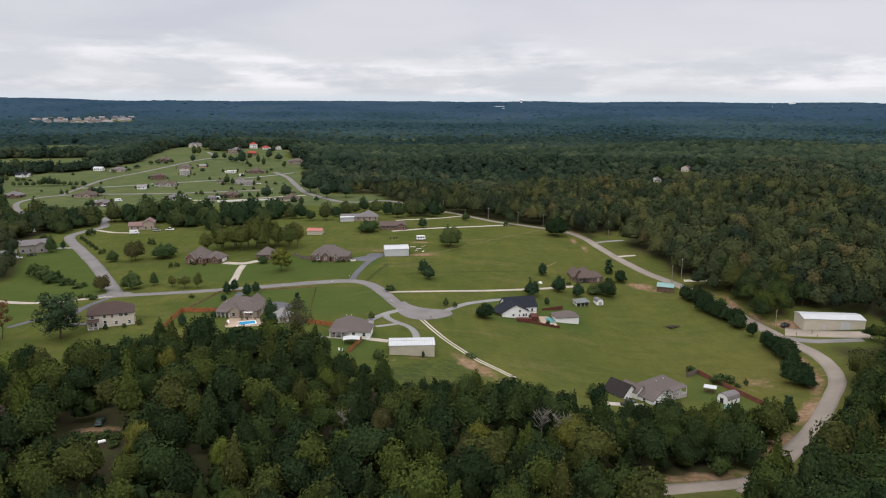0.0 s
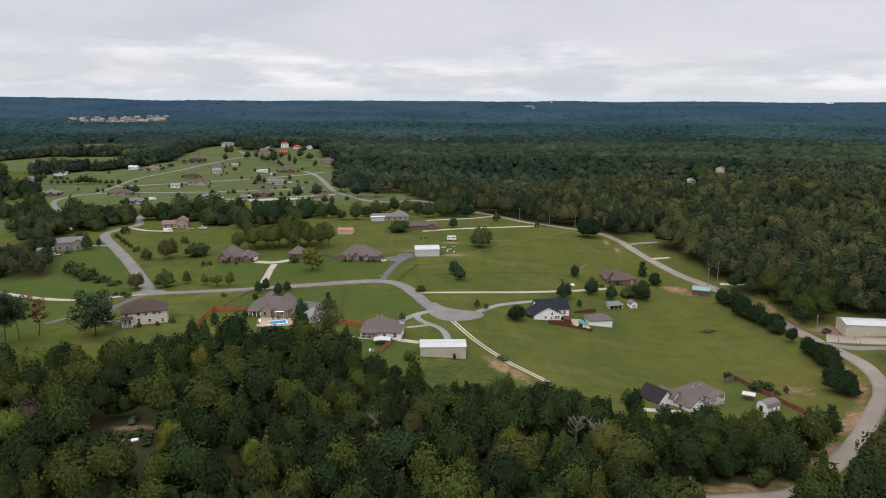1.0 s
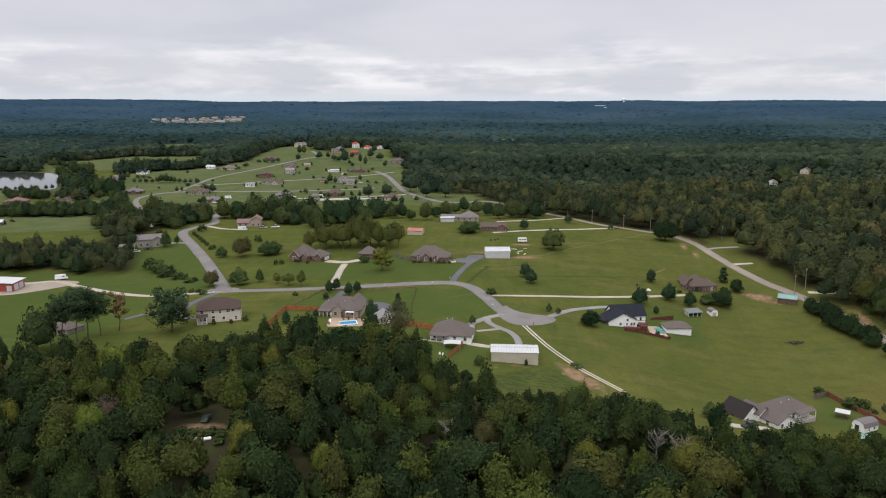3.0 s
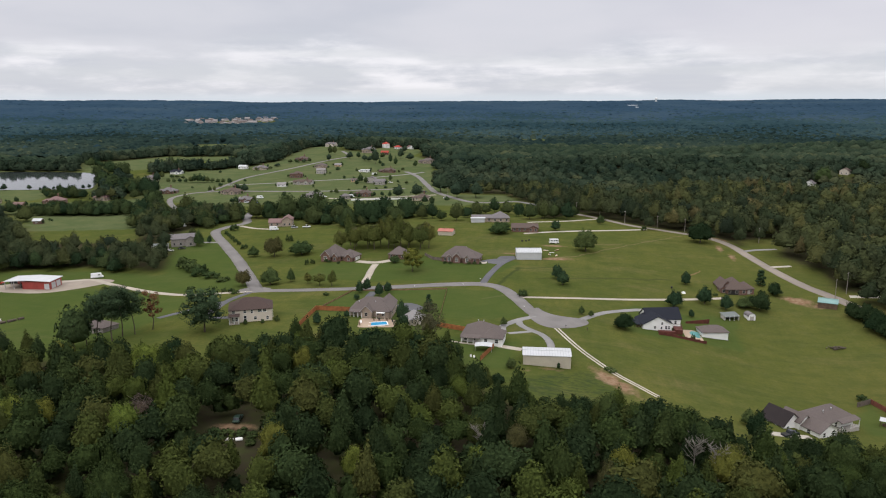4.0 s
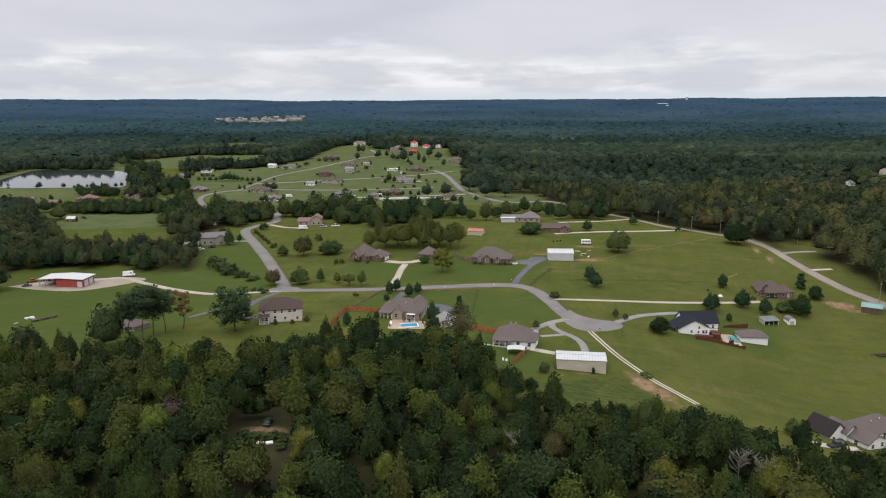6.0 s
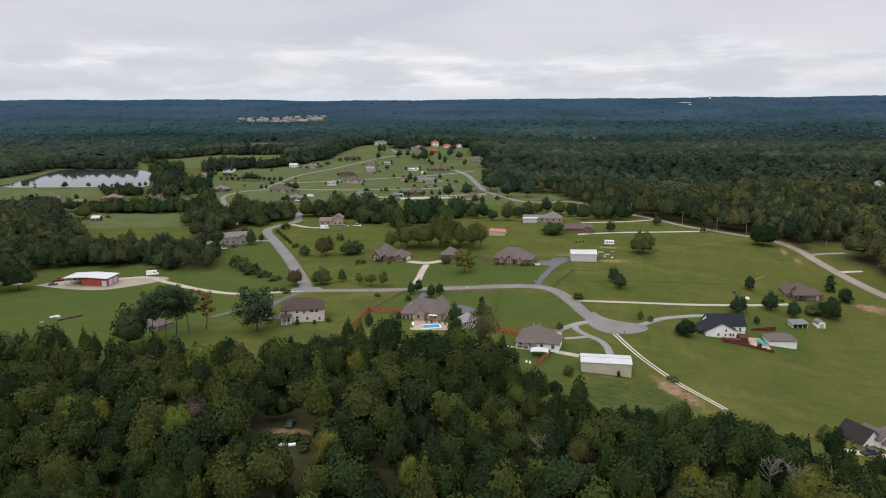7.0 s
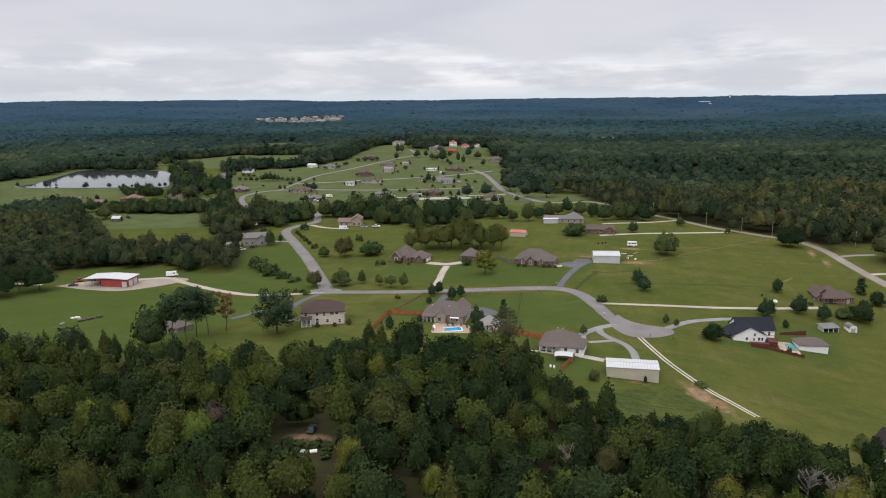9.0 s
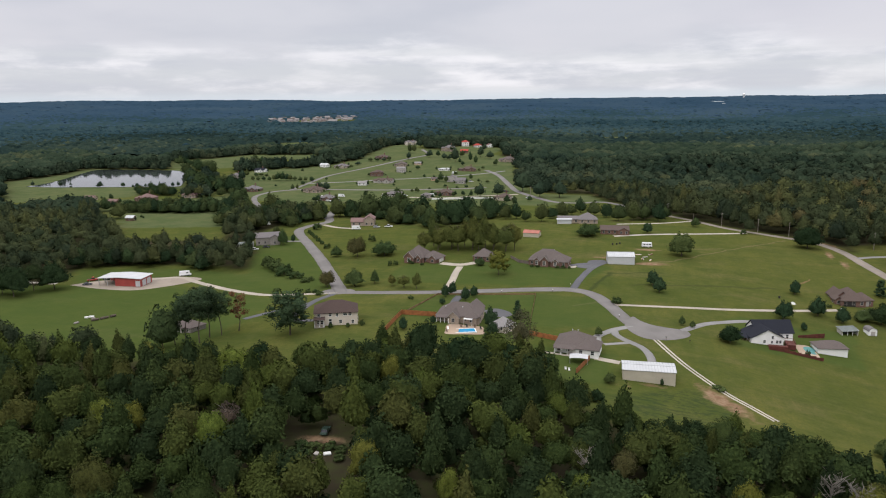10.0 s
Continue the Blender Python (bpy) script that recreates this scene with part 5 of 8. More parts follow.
house(-254.2, 404.4, 24, [(-5.4, 5.4, 0, 6.0, 2.4, "gx", 0.30)], M_STONE, M_OLD_METAL, "open carport with a grey roof", "carport", "carport", False)
house(-184.5, 244.5, -18, [(-5.5, 5.5, 0, 7, 2.4, "hip", 0.45), (-2, 2, -1.5, 5, 2.3, "gy", 0.5)], M_STONE, M_ROOF_TAUPE, "grey house half hidden behind pines")

# red barn with its open bay
b = thing("barn", -267.5, 309.8, 9, "red metal barn with a flat white roof and open bay", "barn")
bm = bmesh.new()
box(bm, -2.6, 11.2, 0, 10.6, -1.0, 3.9)
part("wall", bm, M_RED_METAL, b)
bm = bmesh.new()
solid(bm, roof_faces("gy", -11.4, 11.6, -0.6, 11.2, 4.15, 0.05, 0.2), 0.25)
part("roof", bm, M_WHITE_METAL, b)
for px in (-11.2, -6.8):
    for py in (0.0, 5.2, 10.4):
        bm = bmesh.new()
        box(bm, px - 0.12, px + 0.12, py - 0.12, py + 0.12, -1.0, 3.9)
        part("post", bm, M_GREY_METAL, b)
bm = bmesh.new()
box(bm, -11.2, -2.6, 10.2, 10.4, -1.0, 3.9)
part("back_wall", bm, M_RED_METAL, b)
door(b, 11.2, 3.2, 0, 90, 3.2, 3.0, M_WHITE_METAL, "garage_door")
door(b, 11.2, 7.6, 0, 90, 3.2, 3.0, M_WHITE_METAL, "garage_door")
door(b, 9.6, 0, 0, 0, 2.2, 2.8, M_WHITE_METAL, "garage_door")

# distant houses: place, turn, width, depth, wall height, roof, walls, roof material, label
FAR = (
    (-480, 813, -5, 15, 8, 3.0, "gx", M_WHITE, M_ROOF_DARK, "white farmhouse with a charcoal roof"),
    (-481, 758, -5, 16, 9, 4.2, "hip", M_STONE, M_ROOF_GREY, "grey-roofed house near the pond"),
    (-296, 609, -4, 15, 9, 2.8, "hip", M_BRICK, M_ROOF_GREY, "brick house with a grey roof and parked cars"),
    (-335, 661, -5, 20, 12, 2.8, "hip", M_BRICK_TAN, M_ROOF_BROWN, "brown brick house with a broad hipped roof"),
    (-302, 713, -2, 9, 6, 2.6, "gx", M_WHITE, M_ROOF_PALE, "white outbuilding with a pale roof"),
    (-286, 731, 0, 21, 8, 2.8, "gx", M_TRIM_DULL, M_ROOF_BROWN, "long white ranch house with a brown roof"),
    (-311, 778, 14, 14, 9, 4.6, "hip", M_BRICK, M_ROOF_BROWN, "red brick house with a steep roof"),
    (-309, 852, 4, 14, 10, 3.4, "hip", M_BRICK_TAN, M_ROOF_TAUPE, "cream house with a taupe hipped roof"),
    (-293, 810, 4, 10, 6, 4.6, "gx", M_TRIM_DULL, M_ROOF_PALE, "white two-storey guest house on the slope"),
    (-291, 868, 4, 8, 5, 2.4, "gx", M_SAND, M_ROOF_PALE, "small pale shed on the hill lawn"),
    (-247, 833, 10, 13, 3, 2.2, "gx", M_WHITE, M_WHITE_METAL, "long low white shed"),
    (-236, 756, 6, 7, 5, 2.4, "gx", M_SAND, M_ROOF_TAUPE, "small shed beside garden trees"),
    (-382, 837, -6, 18, 9, 2.8, "hip", M_TAN, M_ROOF_GREY, "tan house with a grey roof beside the hill road"),
    (-409, 848, -11, 11, 6, 3.0, "gx", M_WHITE, M_WHITE_METAL, "white shed with a pale roof by the woods"))
FAR_EAST = (
    (-381, 1102, -20, 20, 9, 4.4, "gx", M_CREAM, M_ROOF_GREY, "large white house on the hilltop"),
    (-356, 910, -4, 17, 10, 3.2, "hip", M_BRICK, M_ROOF_BROWN, "brick house with a brown hipped roof on the slope"),
    (-284, 1081, 20, 11, 9, 6.4, "hip", M_WHITE, M_ROOF_RED, "tall white house with a bright red roof"),
    (-288, 999, 15, 20, 12, 5.2, "hip", M_BRICK_TAN, M_ROOF_GREY, "large two-storey cream house"),
    (-263, 991, 10, 10, 8, 3.0, "gx", M_BRICK, M_ROOF_RED, "brick house with a red roof behind garden trees"),
    (-263, 1076, 30, 11, 8, 3.2, "hip", M_WHITE, M_ROOF_RED, "white cottage with a red roof"),
    (-248, 1094, 30, 8, 8, 3.4, "gy", M_WHITE, M_ROOF_PINK, "pale cottage with a reddish gable"),
    (-190, 931, 20, 21, 12, 3.6, "hip", M_BRICK_TAN, M_ROOF_TAUPE, "cream house with a broad taupe roof"),
    (-216, 752, 6, 9, 9, 4.6, "gy", M_TRIM_DULL, M_ROOF_GREY, "grey-roofed house with a white gable among trees"),
    (-204, 742, 6, 11, 9, 3.4, "gx", M_TRIM_DULL, M_ROOF_GREY, "white house with grey roofs among trees"),
    (-220, 837, 12, 20, 9, 2.6, "hip", M_BRICK, M_ROOF_BROWN, "brown house with a low hipped roof"),
    (-198, 656, 2, 17, 9, 3.2, "hip", M_BRICK, M_ROOF_BROWN, "red brick house with porch along the lane"),
    (-241, 641, 0, 14, 7, 2.8, "gx", M_TRIM_DULL, M_ROOF_GREY, "pale grey house along the lane"),
    (-209, 637, 0, 8, 6, 3.0, "hip", M_STONE, M_ROOF_GREY, "grey house along the lane"))
FAR_WEST = (
    (-138, 634, 1, 15, 11, 3.0, "hip", M_TAN, M_ROOF_BROWN, "tan house with a brown roof by the tree belt"),
    (-473, 588, 10, 18, 12, 3.4, "hip", M_BRICK, M_ROOF_PINK, "brick house with a pinkish roof near the pond"),
    (-445, 618, 7, 15, 12, 3.4, "hip", M_BRICK_TAN, M_ROOF_PINK, "tan brick house with a steep roof near the pond"),
    (-527, 578, 15, 12, 7, 2.6, "gx", M_BRICK_TAN, M_ROOF_PINK, "low pinkish-roofed farm building"),
    (-406, 666, 0, 18, 11, 3.0, "hip", M_BRICK, M_ROOF_GREY, "grey-roofed brick house by the curving road"),
    (-397, 476, 11, 6, 5, 2.6, "gx", M_TIMBER, M_WHITE_METAL, "small field shelter with a white roof"),
    (-490, 566, 5, 10, 6, 2.4, "gx", M_BRICK, M_ROOF_PINK, "low brick outbuilding near the pond"),
    (234, 792, -30, 10, 8, 4.5, "gy", M_WHITE, M_ROOF_GREY, "white house in a forest clearing"),
    (283, 842, -34, 9, 8, 4.5, "gy", M_CREAM, M_ROOF_BROWN, "pale house between forest trees"),
    (183, 417, -4, 7, 7, 5.0, "gy", M_STONE, M_ROOF_GREY, "grey house showing through the forest"))
far_yards = []
for rows in (FAR, FAR_EAST, FAR_WEST):
    for x, y, hd, w, d, wh, kind, wm, rm, lab in rows:
        wings = [(-w * (0.5 if w < 12 else 0.30), w / 2, 0, d, wh, kind, 0.55)]
        if w > 9:
            wings.append((w * 0.10, w * 0.38, -1.8, d * 0.6, wh - 0.2, "gy", 0.75))
        if w >= 12:
            wings.append((-w * 0.5, -w * 0.24, d * 0.15, d * 0.85, wh - 0.4, "gx" if kind == "gx" else "hip", 0.55))
        if w > 16:
            wings.append((-w * 0.26, -w * 0.06, -1.2, d * 0.5, wh - 0.3, "gy", 0.8))
        h = house(x, y, hd, wings, wm, rm, lab, group="distant houses")
        far_yards.append((x, y, w))
        if w > 14:
            chimney(h, w * 0.22, d * 0.5, wh, wh + d * 0.36 + 1.4, M_BRICK)

# the housing estate on the far hillside
town_rng = random.Random(3)
for i in range(70):
    u, v = town_rng.random(), town_rng.random()
    x, y = -1240 + 260 * u - 110 * v, 2090 + 225 * u + 260 * v
    w, d = town_rng.uniform(13, 19), town_rng.uniform(10, 13)
    house(x, y, town_rng.uniform(0, 60), [(-w / 2, w / 2, 0, d, 5.0, town_rng.choice(("hip", "gx")), 0.6)], town_rng.choice((M_TRIM_DULL, M_STONE, M_GREY_METAL, M_TRIM_DULL)), town_rng.choice((M_ROOF_PALE, M_ROOF_GREY, M_ROOF_PALE, M_ROOF_TAUPE)),
          "pale suburban house on the far hillside", group="far estate", windows=False)

# water tower and roofs on the horizon
tower = thing("water_tower", 454, 4300, 0, "white water tower above the horizon woods", "water tower", dz=-2)
bm = bmesh.new()
tube(bm, (0, 0, 0), (0, 0, 22), 5.0, 4.4, 12)
part("column", bm, M_WHITE, tower)
bm = bmesh.new()
tube(bm, (0, 0, 20), (0, 0, 25), 4.5, 7.5, 16)
tube(bm, (0, 0, 25), (0, 0, 31), 7.5, 7.5, 16)
tube(bm, (0, 0, 31), (0, 0, 35), 7.5, 2, 16)
part("tank", bm, M_WHITE, tower)

for x, y, w, hh, wm, rm, lab in (
    (1580, 3560, 60, 16, M_WHITE, M_WHITE_METAL, "long white building on the far ridge"), (1900, 4000, 70, 26, M_WHITE, M_WHITE_METAL, "large white building on the far ridge"),
    (1810, 3560, 90, 22, M_BRICK, M_ROOF_BROWN, "large red brick building on the far ridge"), (275, 3700, 110, 14, M_WHITE, M_WHITE_METAL, "long pale building on the far ridge"),
    (585, 2900, 26, 14, M_CREAM, M_WHITE_METAL, "pale building among far woods"), (280, 3440, 24, 18, M_WHITE, M_WHITE_METAL, "white building among far woods")):
    house(x, y, -15, [(-w / 4, w / 4, 0, w * 0.2, hh * 0.75, "gx", 0.12)], wm, rm, lab, "building", "far_building", False, group="far buildings", dz=-3)

# ---- fences ----


def fence(points, height, material, label, group="fences"):
    """A board fence: posts and panels between them."""
    ob = thing("fence", *points[0], 0, label, "fence", group)
    base = ob.matrix_basis.inverted()
    for a, b in zip(points, points[1:]):
        n = max(1, round(math.dist(a, b) / 2.4))
        turn = math.atan2(b[1] - a[1], b[0] - a[0])
        step = math.dist(a, b) / n
        for i in range(n):
            x, y = a[0] + (b[0] - a[0]) * i / n, a[1] + (b[1] - a[1]) * i / n
            m = base @ Matrix.Translation((x, y, ground_z(x, y))) @ Matrix.Rotation(turn, 4, "Z")
            bm = bmesh.new()
            top = [(step * j / 8, height + (0.04 if j % 2 else 0)) for j in range(9)]
            solid_prism(bm, [(0, -0.03, -0.3), (step, -0.03, -0.3)] + [(u, -0.03, w) for u, w in reversed(top)], (0, 0.05, 0))
            part("panel", bm, material, ob, m=m)
            bm = bmesh.new()
            box(bm, -0.06, 0.06, 0.0, 0.12, -0.4, height + 0.08)
            part("post", bm, material, ob, m=m)
    return ob


fence([(-104.9, 254), (-106.9, 279.2), (-93, 281.5)], 1.9, M_FENCE, "orange cedar board fence behind the pool house")
fence([(-106.9, 279.4), (-103.2, 317.5)], 0.6, M_FENCE_LOW, "low brown rail fence across the lawn")
fence([(-103.2, 317.5), (-60.8, 330.2), (-55.9, 283)], 0.55, M_FENCE_LOW, "low brown fence along the road and lawn")
fence([(-55, 273.5), (-43.4, 270.8)], 1.8, M_FENCE, "cedar board fence beside the white house")
fence([(-33.7, 241), (-30.6, 255.5)], 1.8, M_FENCE, "short cedar fence screening the carport")
fence([(32.6, 299.6), (38, 300.4), (44, 300.2), (51.6, 299.9)], 0.95, M_DECK, "dark red board fence in front of the deck and pool")
fence([(93.7, 257), (99.3, 261)], 1.8, M_FENCE_GREY, "weathered grey board fence by the garden")
fence([(99.3, 261), (104.6, 243), (109.3, 224)], 1.8, M_FENCE_RED, "red-brown board fence round the garden")
fence([(-84, 392), (-78, 384), (-72, 382)], 1.6, M_FENCE_GREY, "dark board fence beside the brick house")
fence([(-200, 628), (-165, 640), (-130, 650)], 1.4, M_TRIM, "long white board fence behind distant houses")

# ---- vehicles ----


def car(x, y, head, paint, kind="sedan", label="", category="car"):
    """A parked vehicle: body, cabin glass, lamps and four wheels."""
    size = {"sedan": (4.6, 1.8, 0.75, 1.42), "suv": (4.8, 1.9, 0.95, 1.8), "pickup": (5.6, 2.0, 1.0, 1.85), "van": (6.2, 2.1, 1.1, 2.6), "trailer": (5.6, 2.3, 1.0, 2.6)}[kind]
    L, W, waist, top = size
    ob = thing("trailer" if kind == "trailer" else "car", x, y, head, label, category, "parked vehicles", dz=0.08)
    bm = bmesh.new()
    box(bm, -L / 2, L / 2, -W / 2, W / 2, 0.32, waist, 0.12)
    part("body", bm, paint, ob)
    a, b = {"sedan": (-1.5, 0.9), "suv": (-2.2, 0.9), "pickup": (-0.9, 1.1), "van": (-3.0, 2.3), "trailer": (-2.7, 2.6)}[kind]
    rake = 0.1 if kind in ("van", "trailer") else 0.5
    bm = bmesh.new()
    solid_prism(bm, [(a, -W / 2 + 0.1, waist - 0.05), (b, -W / 2 + 0.1, waist - 0.05), (b - rake, -W / 2 + 0.18, top - 0.12), (a + rake * 0.6, -W / 2 + 0.18, top - 0.12)], (0, W - 0.28, 0))
    part("cabin", bm, paint if kind in ("van", "trailer") else M_GLASS, ob)
    if kind in ("van", "trailer"):
        for px in ([-1.5, 0.1, 1.5] if kind == "trailer" else [1.0]):
            for side in (-1, 1):
                bm = bmesh.new()
                box(bm, px - 0.5, px + 0.5, side * (W / 2 - 0.11) - 0.04, side * (W / 2 - 0.11) + 0.04, waist + 0.4, top - 0.6)
                part("window", bm, M_GLASS, ob)
    bm = bmesh.new()
    box(bm, a + rake * 0.6, b - rake, -W / 2 + 0.16, W / 2 - 0.16, top - 0.14, top, 0.04)
    part("roof", bm, paint, ob)
    if kind == "pickup":
        bm = bmesh.new()
        box(bm, -L / 2 + 0.1, -1.0, -W / 2 + 0.12, W / 2 - 0.12, waist, waist + 0.03)
        part("bed", bm, M_DARK, ob)
    for px in (-L * 0.3, L * 0.3):
        for py in (-W / 2 + 0.08, W / 2 - 0.08):
            bm = bmesh.new()
            tube(bm, (px, py - 0.11, 0.33), (px, py + 0.11, 0.33), 0.33, 0.33, 12)
            wheel = part("wheel", bm, M_RUBBER, ob)
            bm = bmesh.new()
            s = 1 if py > 0 else -1
            tube(bm, (px, py + s * 0.11, 0.33), (px, py + s * 0.13, 0.33), 0.2, 0.18, 10)
            part("rim", bm, M_CARSILVER, wheel)
    return ob


for x, y, hd, paint, kind in SHARED.get("cars", []):
    car(x, y, hd, paint, kind, "dark pickup parked on pale gravel" if paint is M_CARDARK else "pale car parked outside the brown brick house", "car")
for x, y, hd, paint, kind, lab, cat in (
    (-13.6, 429.6, 8, M_CARWHITE, "trailer", "white camper trailer standing in the field", "trailer"),
    (-205.0, 466.6, 18, M_CARWHITE, "van", "white camper van beside the pinkish house", "van"),
    (-249.5, 338.0, 35, M_CARWHITE, "van", "white van parked on the barn yard", "van"),
    (-284.0, 306.0, 30, M_CARDARK, "sedan", "dark car parked by the red barn", "car"),
    (-288.0, 314.5, 50, M_CARRED, "pickup", "red pickup parked by the red barn", "car"),
    (-282.0, 318.5, 20, M_CARDARK, "suv", "dark car parked behind the red barn", "car"),
    (-273.5, 318.0, 95, M_CARDARK, "pickup", "dark tractor-like truck under the barn roof", "car"),
    (-89.6, 171.4, 100, M_CARGREEN, "sedan", "dark green car parked in a wood clearing", "car"),
    (-65.6, 281.8, 10, M_CARWHITE, "suv", "white car parked behind the pool house", "car"),
    (-61.8, 278.6, 40, M_CARWHITE, "sedan", "white car parked near the outbuilding", "car"),
    (151.6, 301.5, 30, M_CARDARK, "suv", "dark car parked by the beige workshop", "car"),
    (-244.6, 401.0, 25, M_CARWHITE, "sedan", "white car parked beside a carport", "car"),
    (-240.4, 407.4, 25, M_CARDARK, "sedan", "dark car parked before the house", "car"),
    (-193.0, 474.0, 10, M_CARSILVER, "suv", "silver car parked on the grass", "car"),
    (-185.0, 476.0, 12, M_CARWHITE, "pickup", "white pickup parked on the grass", "car"),
    (-280.3, 478.0, 10, M_CARWHITE, "van", "white camper van among big trees", "van"),
    (-299.0, 606.0, 0, M_CARSILVER, "sedan", "silver car outside a distant house", "car"),
    (-290.0, 605.0, 0, M_CARWHITE, "suv", "white car outside a distant house", "car"),
    (-282.0, 606.0, 0, M_CARBLUE, "sedan", "blue car outside a distant house", "car"),
    (-232.0, 646.0, 0, M_CARWHITE, "pickup", "white pickup beside the distant lane", "car"),
    (-308.0, 630.0, 20, M_CARWHITE, "pickup", "white pickup parked beside distant houses", "car"),
    (-287.2, 617.0, 70, M_CARSILVER, "suv", "silver car parked beside distant houses", "car"),
    (-289.9, 634.0, 10, M_CARWHITE, "van", "white van parked beside distant houses", "van"),
    (-252.0, 645.6, 15, M_CARWHITE, "suv", "white car parked along the distant lane", "car"),
    (-238.7, 645.0, 5, M_CARSILVER, "sedan", "silver car parked along the distant lane", "car"),
    (-206.6, 649.0, 0, M_CARWHITE, "van", "white van parked along the distant lane", "van"),
    (-228.8, 812.9, 30, M_CARWHITE, "van", "white van standing on a distant lawn", "van"),
    (-195.6, 757.2, 10, M_CARWHITE, "suv", "white car parked on a hill driveway", "car"),
    (-145.5, 693.2, 40, M_CARDARK, "suv", "dark car on the hill road", "car"),
    (-118.0, 652.0, 120, M_CARWHITE, "sedan", "white car on the distant roadside", "car")):
    car(x, y, hd, paint, kind, lab, cat)

# ---- poles, posts and small things ----


def utility_pole(x, y, height, turn):
    ob = thing("utility_pole", x, y, turn, "wooden utility pole with a crossarm beside the road", "utility pole", "utility poles")
    bm = bmesh.new()
    tube(bm, (0, 0, -0.8), (0, 0, height), 0.19, 0.13, 8)
    part("pole", bm, M_POLE, ob)
    bm = bmesh.new()
    box(bm, -1.2, 1.2, -0.06, 0.06, height - 0.75, height - 0.6)
    part("crossarm", bm, M_POLE, ob)
    for px in (-1.1, -0.4, 0.4, 1.1):
        bm = bmesh.new()
        tube(bm, (px, 0, height - 0.6), (px, 0, height - 0.4), 0.06, 0.04, 6)
        part("insulator", bm, M_GREY_METAL, ob)


POLES = ((128.6, 373.7, 11), (121.4, 366.9, 10), (146.5, 300, 9), (110.5, 470, 10), (53, 500, 9), (33, 517, 9), (17, 546, 9), (0, 566, 9), (70, 494, 9), (86, 176, 9), (-118, 668, 9))
for x, y, hh in POLES:
    utility_pole(x, y, hh, 55)


def wires(a, b, za, zb):
    bm = bmesh.new()
    last = None
    for i in range(13):
        t = i / 12
        p = Vector((a[0] + (b[0] - a[0]) * t, a[1] + (b[1] - a[1]) * t, za + (zb - za) * t - 1.2 * 4 * t * (1 - t)))
        if last is not None:
            tube(bm, last, p, 0.015, 0.015, 4)
        last = p
    me = bpy.data.meshes.new("cable")
    bm.to_mesh(me)
    bm.free()
    me.materials.append(M_WIRE)
    tagged(new("cable", me), "thin sagging power cable between poles", "cable", "cables")


for p, q in ((0, 3), (3, 8), (8, 4), (4, 5), (5, 6), (6, 7), (0, 2)):
    a, b = POLES[p], POLES[q]
    wires(a, b, ground_z(*a[:2]) + a[2] - 0.4, ground_z(*b[:2]) + b[2] - 0.4)
for x, y, hh, mat in ((153.6, 296.6, 1.9, M_TIMBER), (158, 290.7, 1.9, M_TIMBER), (157.4, 285.2, 1.9, M_TIMBER), (151.0, 290.0, 1.9, M_TIMBER)):
    p = thing("post", x, y, 0, "short timber post at the yard entrance", "post", "yard posts")
    bm = bmesh.new()
    tube(bm, (0, 0, -0.4), (0, 0, hh), 0.12, 0.11, 8)
    part("shaft", bm, mat, p)
for x, y in ((-76, 328.6), (-54, 336.5), (-23, 308), (-5, 288.2), (3.5, 288.5), (-103.6, 329), (-47, 347.5), (-150.5, 305.5)):
    p = thing("mailbox", x, y, 20, "small mailbox on a post by the road", "mailbox", "mailboxes")
    bm = bmesh.new()
    box(bm, -0.06, 0.06, -0.06, 0.06, -0.4, 1.0)
    part("post", bm, M_TIMBER, p)
    bm = bmesh.new()
    box(bm, -0.14, 0.14, -0.28, 0.28, 1.0, 1.28, 0.05)
    part("box", bm, M_TRIM if x < -20 else M_DARK, p)

# logs and pale boulders in the west pasture
for x, y, L, turn in ((-231.6, 257.4, 3.4, 62), (-233.4, 254.0, 3.0, 50), (-230.2, 260.8, 2.4, 70)):
    lg = thing("log", x, y, turn, "dark felled log lying on the grass", "log", "felled logs")
    bm = bmesh.new()
    tube(bm, (-L / 2, 0, 0.45), (L / 2, 0, 0.5), 0.62, 0.45, 9)
    part("bark", bm, M_BARK, lg)
for i, (x, y) in enumerate(((-240.0, 256.6), (-238.4, 257.8), (-238, 248.6), (-236.0, 256.0))):
    me = mesh_np("boulder", np.random.default_rng(i).uniform(0.75, 1.1, (8, 1)) * np.array([(a, b, c) for a in (-0.9, 0.9) for b in (-0.6, 0.6) for c in (-0.1, 0.75)]),
                 [np.array([[0, 1, 3, 2], [4, 6, 7, 5], [0, 4, 5, 1], [2, 3, 7, 6], [1, 5, 7, 3], [0, 2, 6, 4]])], M_STONE if i > 1 else M_TRIM)
    ob = new("boulder", me)
    ob.matrix_basis = pose(x, y, ground_z(x, y), 0, 0, 40 * i)
    tagged(ob, "pale boulder lying in the pasture", "boulder", "boulders")

# junk in the wood clearing
for i, (x, y, mat, lab) in enumerate(((-86.6, 160.6, M_TRIM_DULL, "pale sheet of scrap in a wood clearing"), (-84.4, 161.2, M_TRIM, "pale scrap panel lying in the clearing"), (-97, 152, M_CARBLUE, "blue plastic tarp heap among trees"))):
    ob = thing("scrap", x, y, 30 * i, lab, "scrap", "scrap")
    bm = bmesh.new()
    box(bm, -0.9, 0.9, -0.6, 0.6, 0, 0.5, 0.12)
    part("heap", bm, mat, ob)

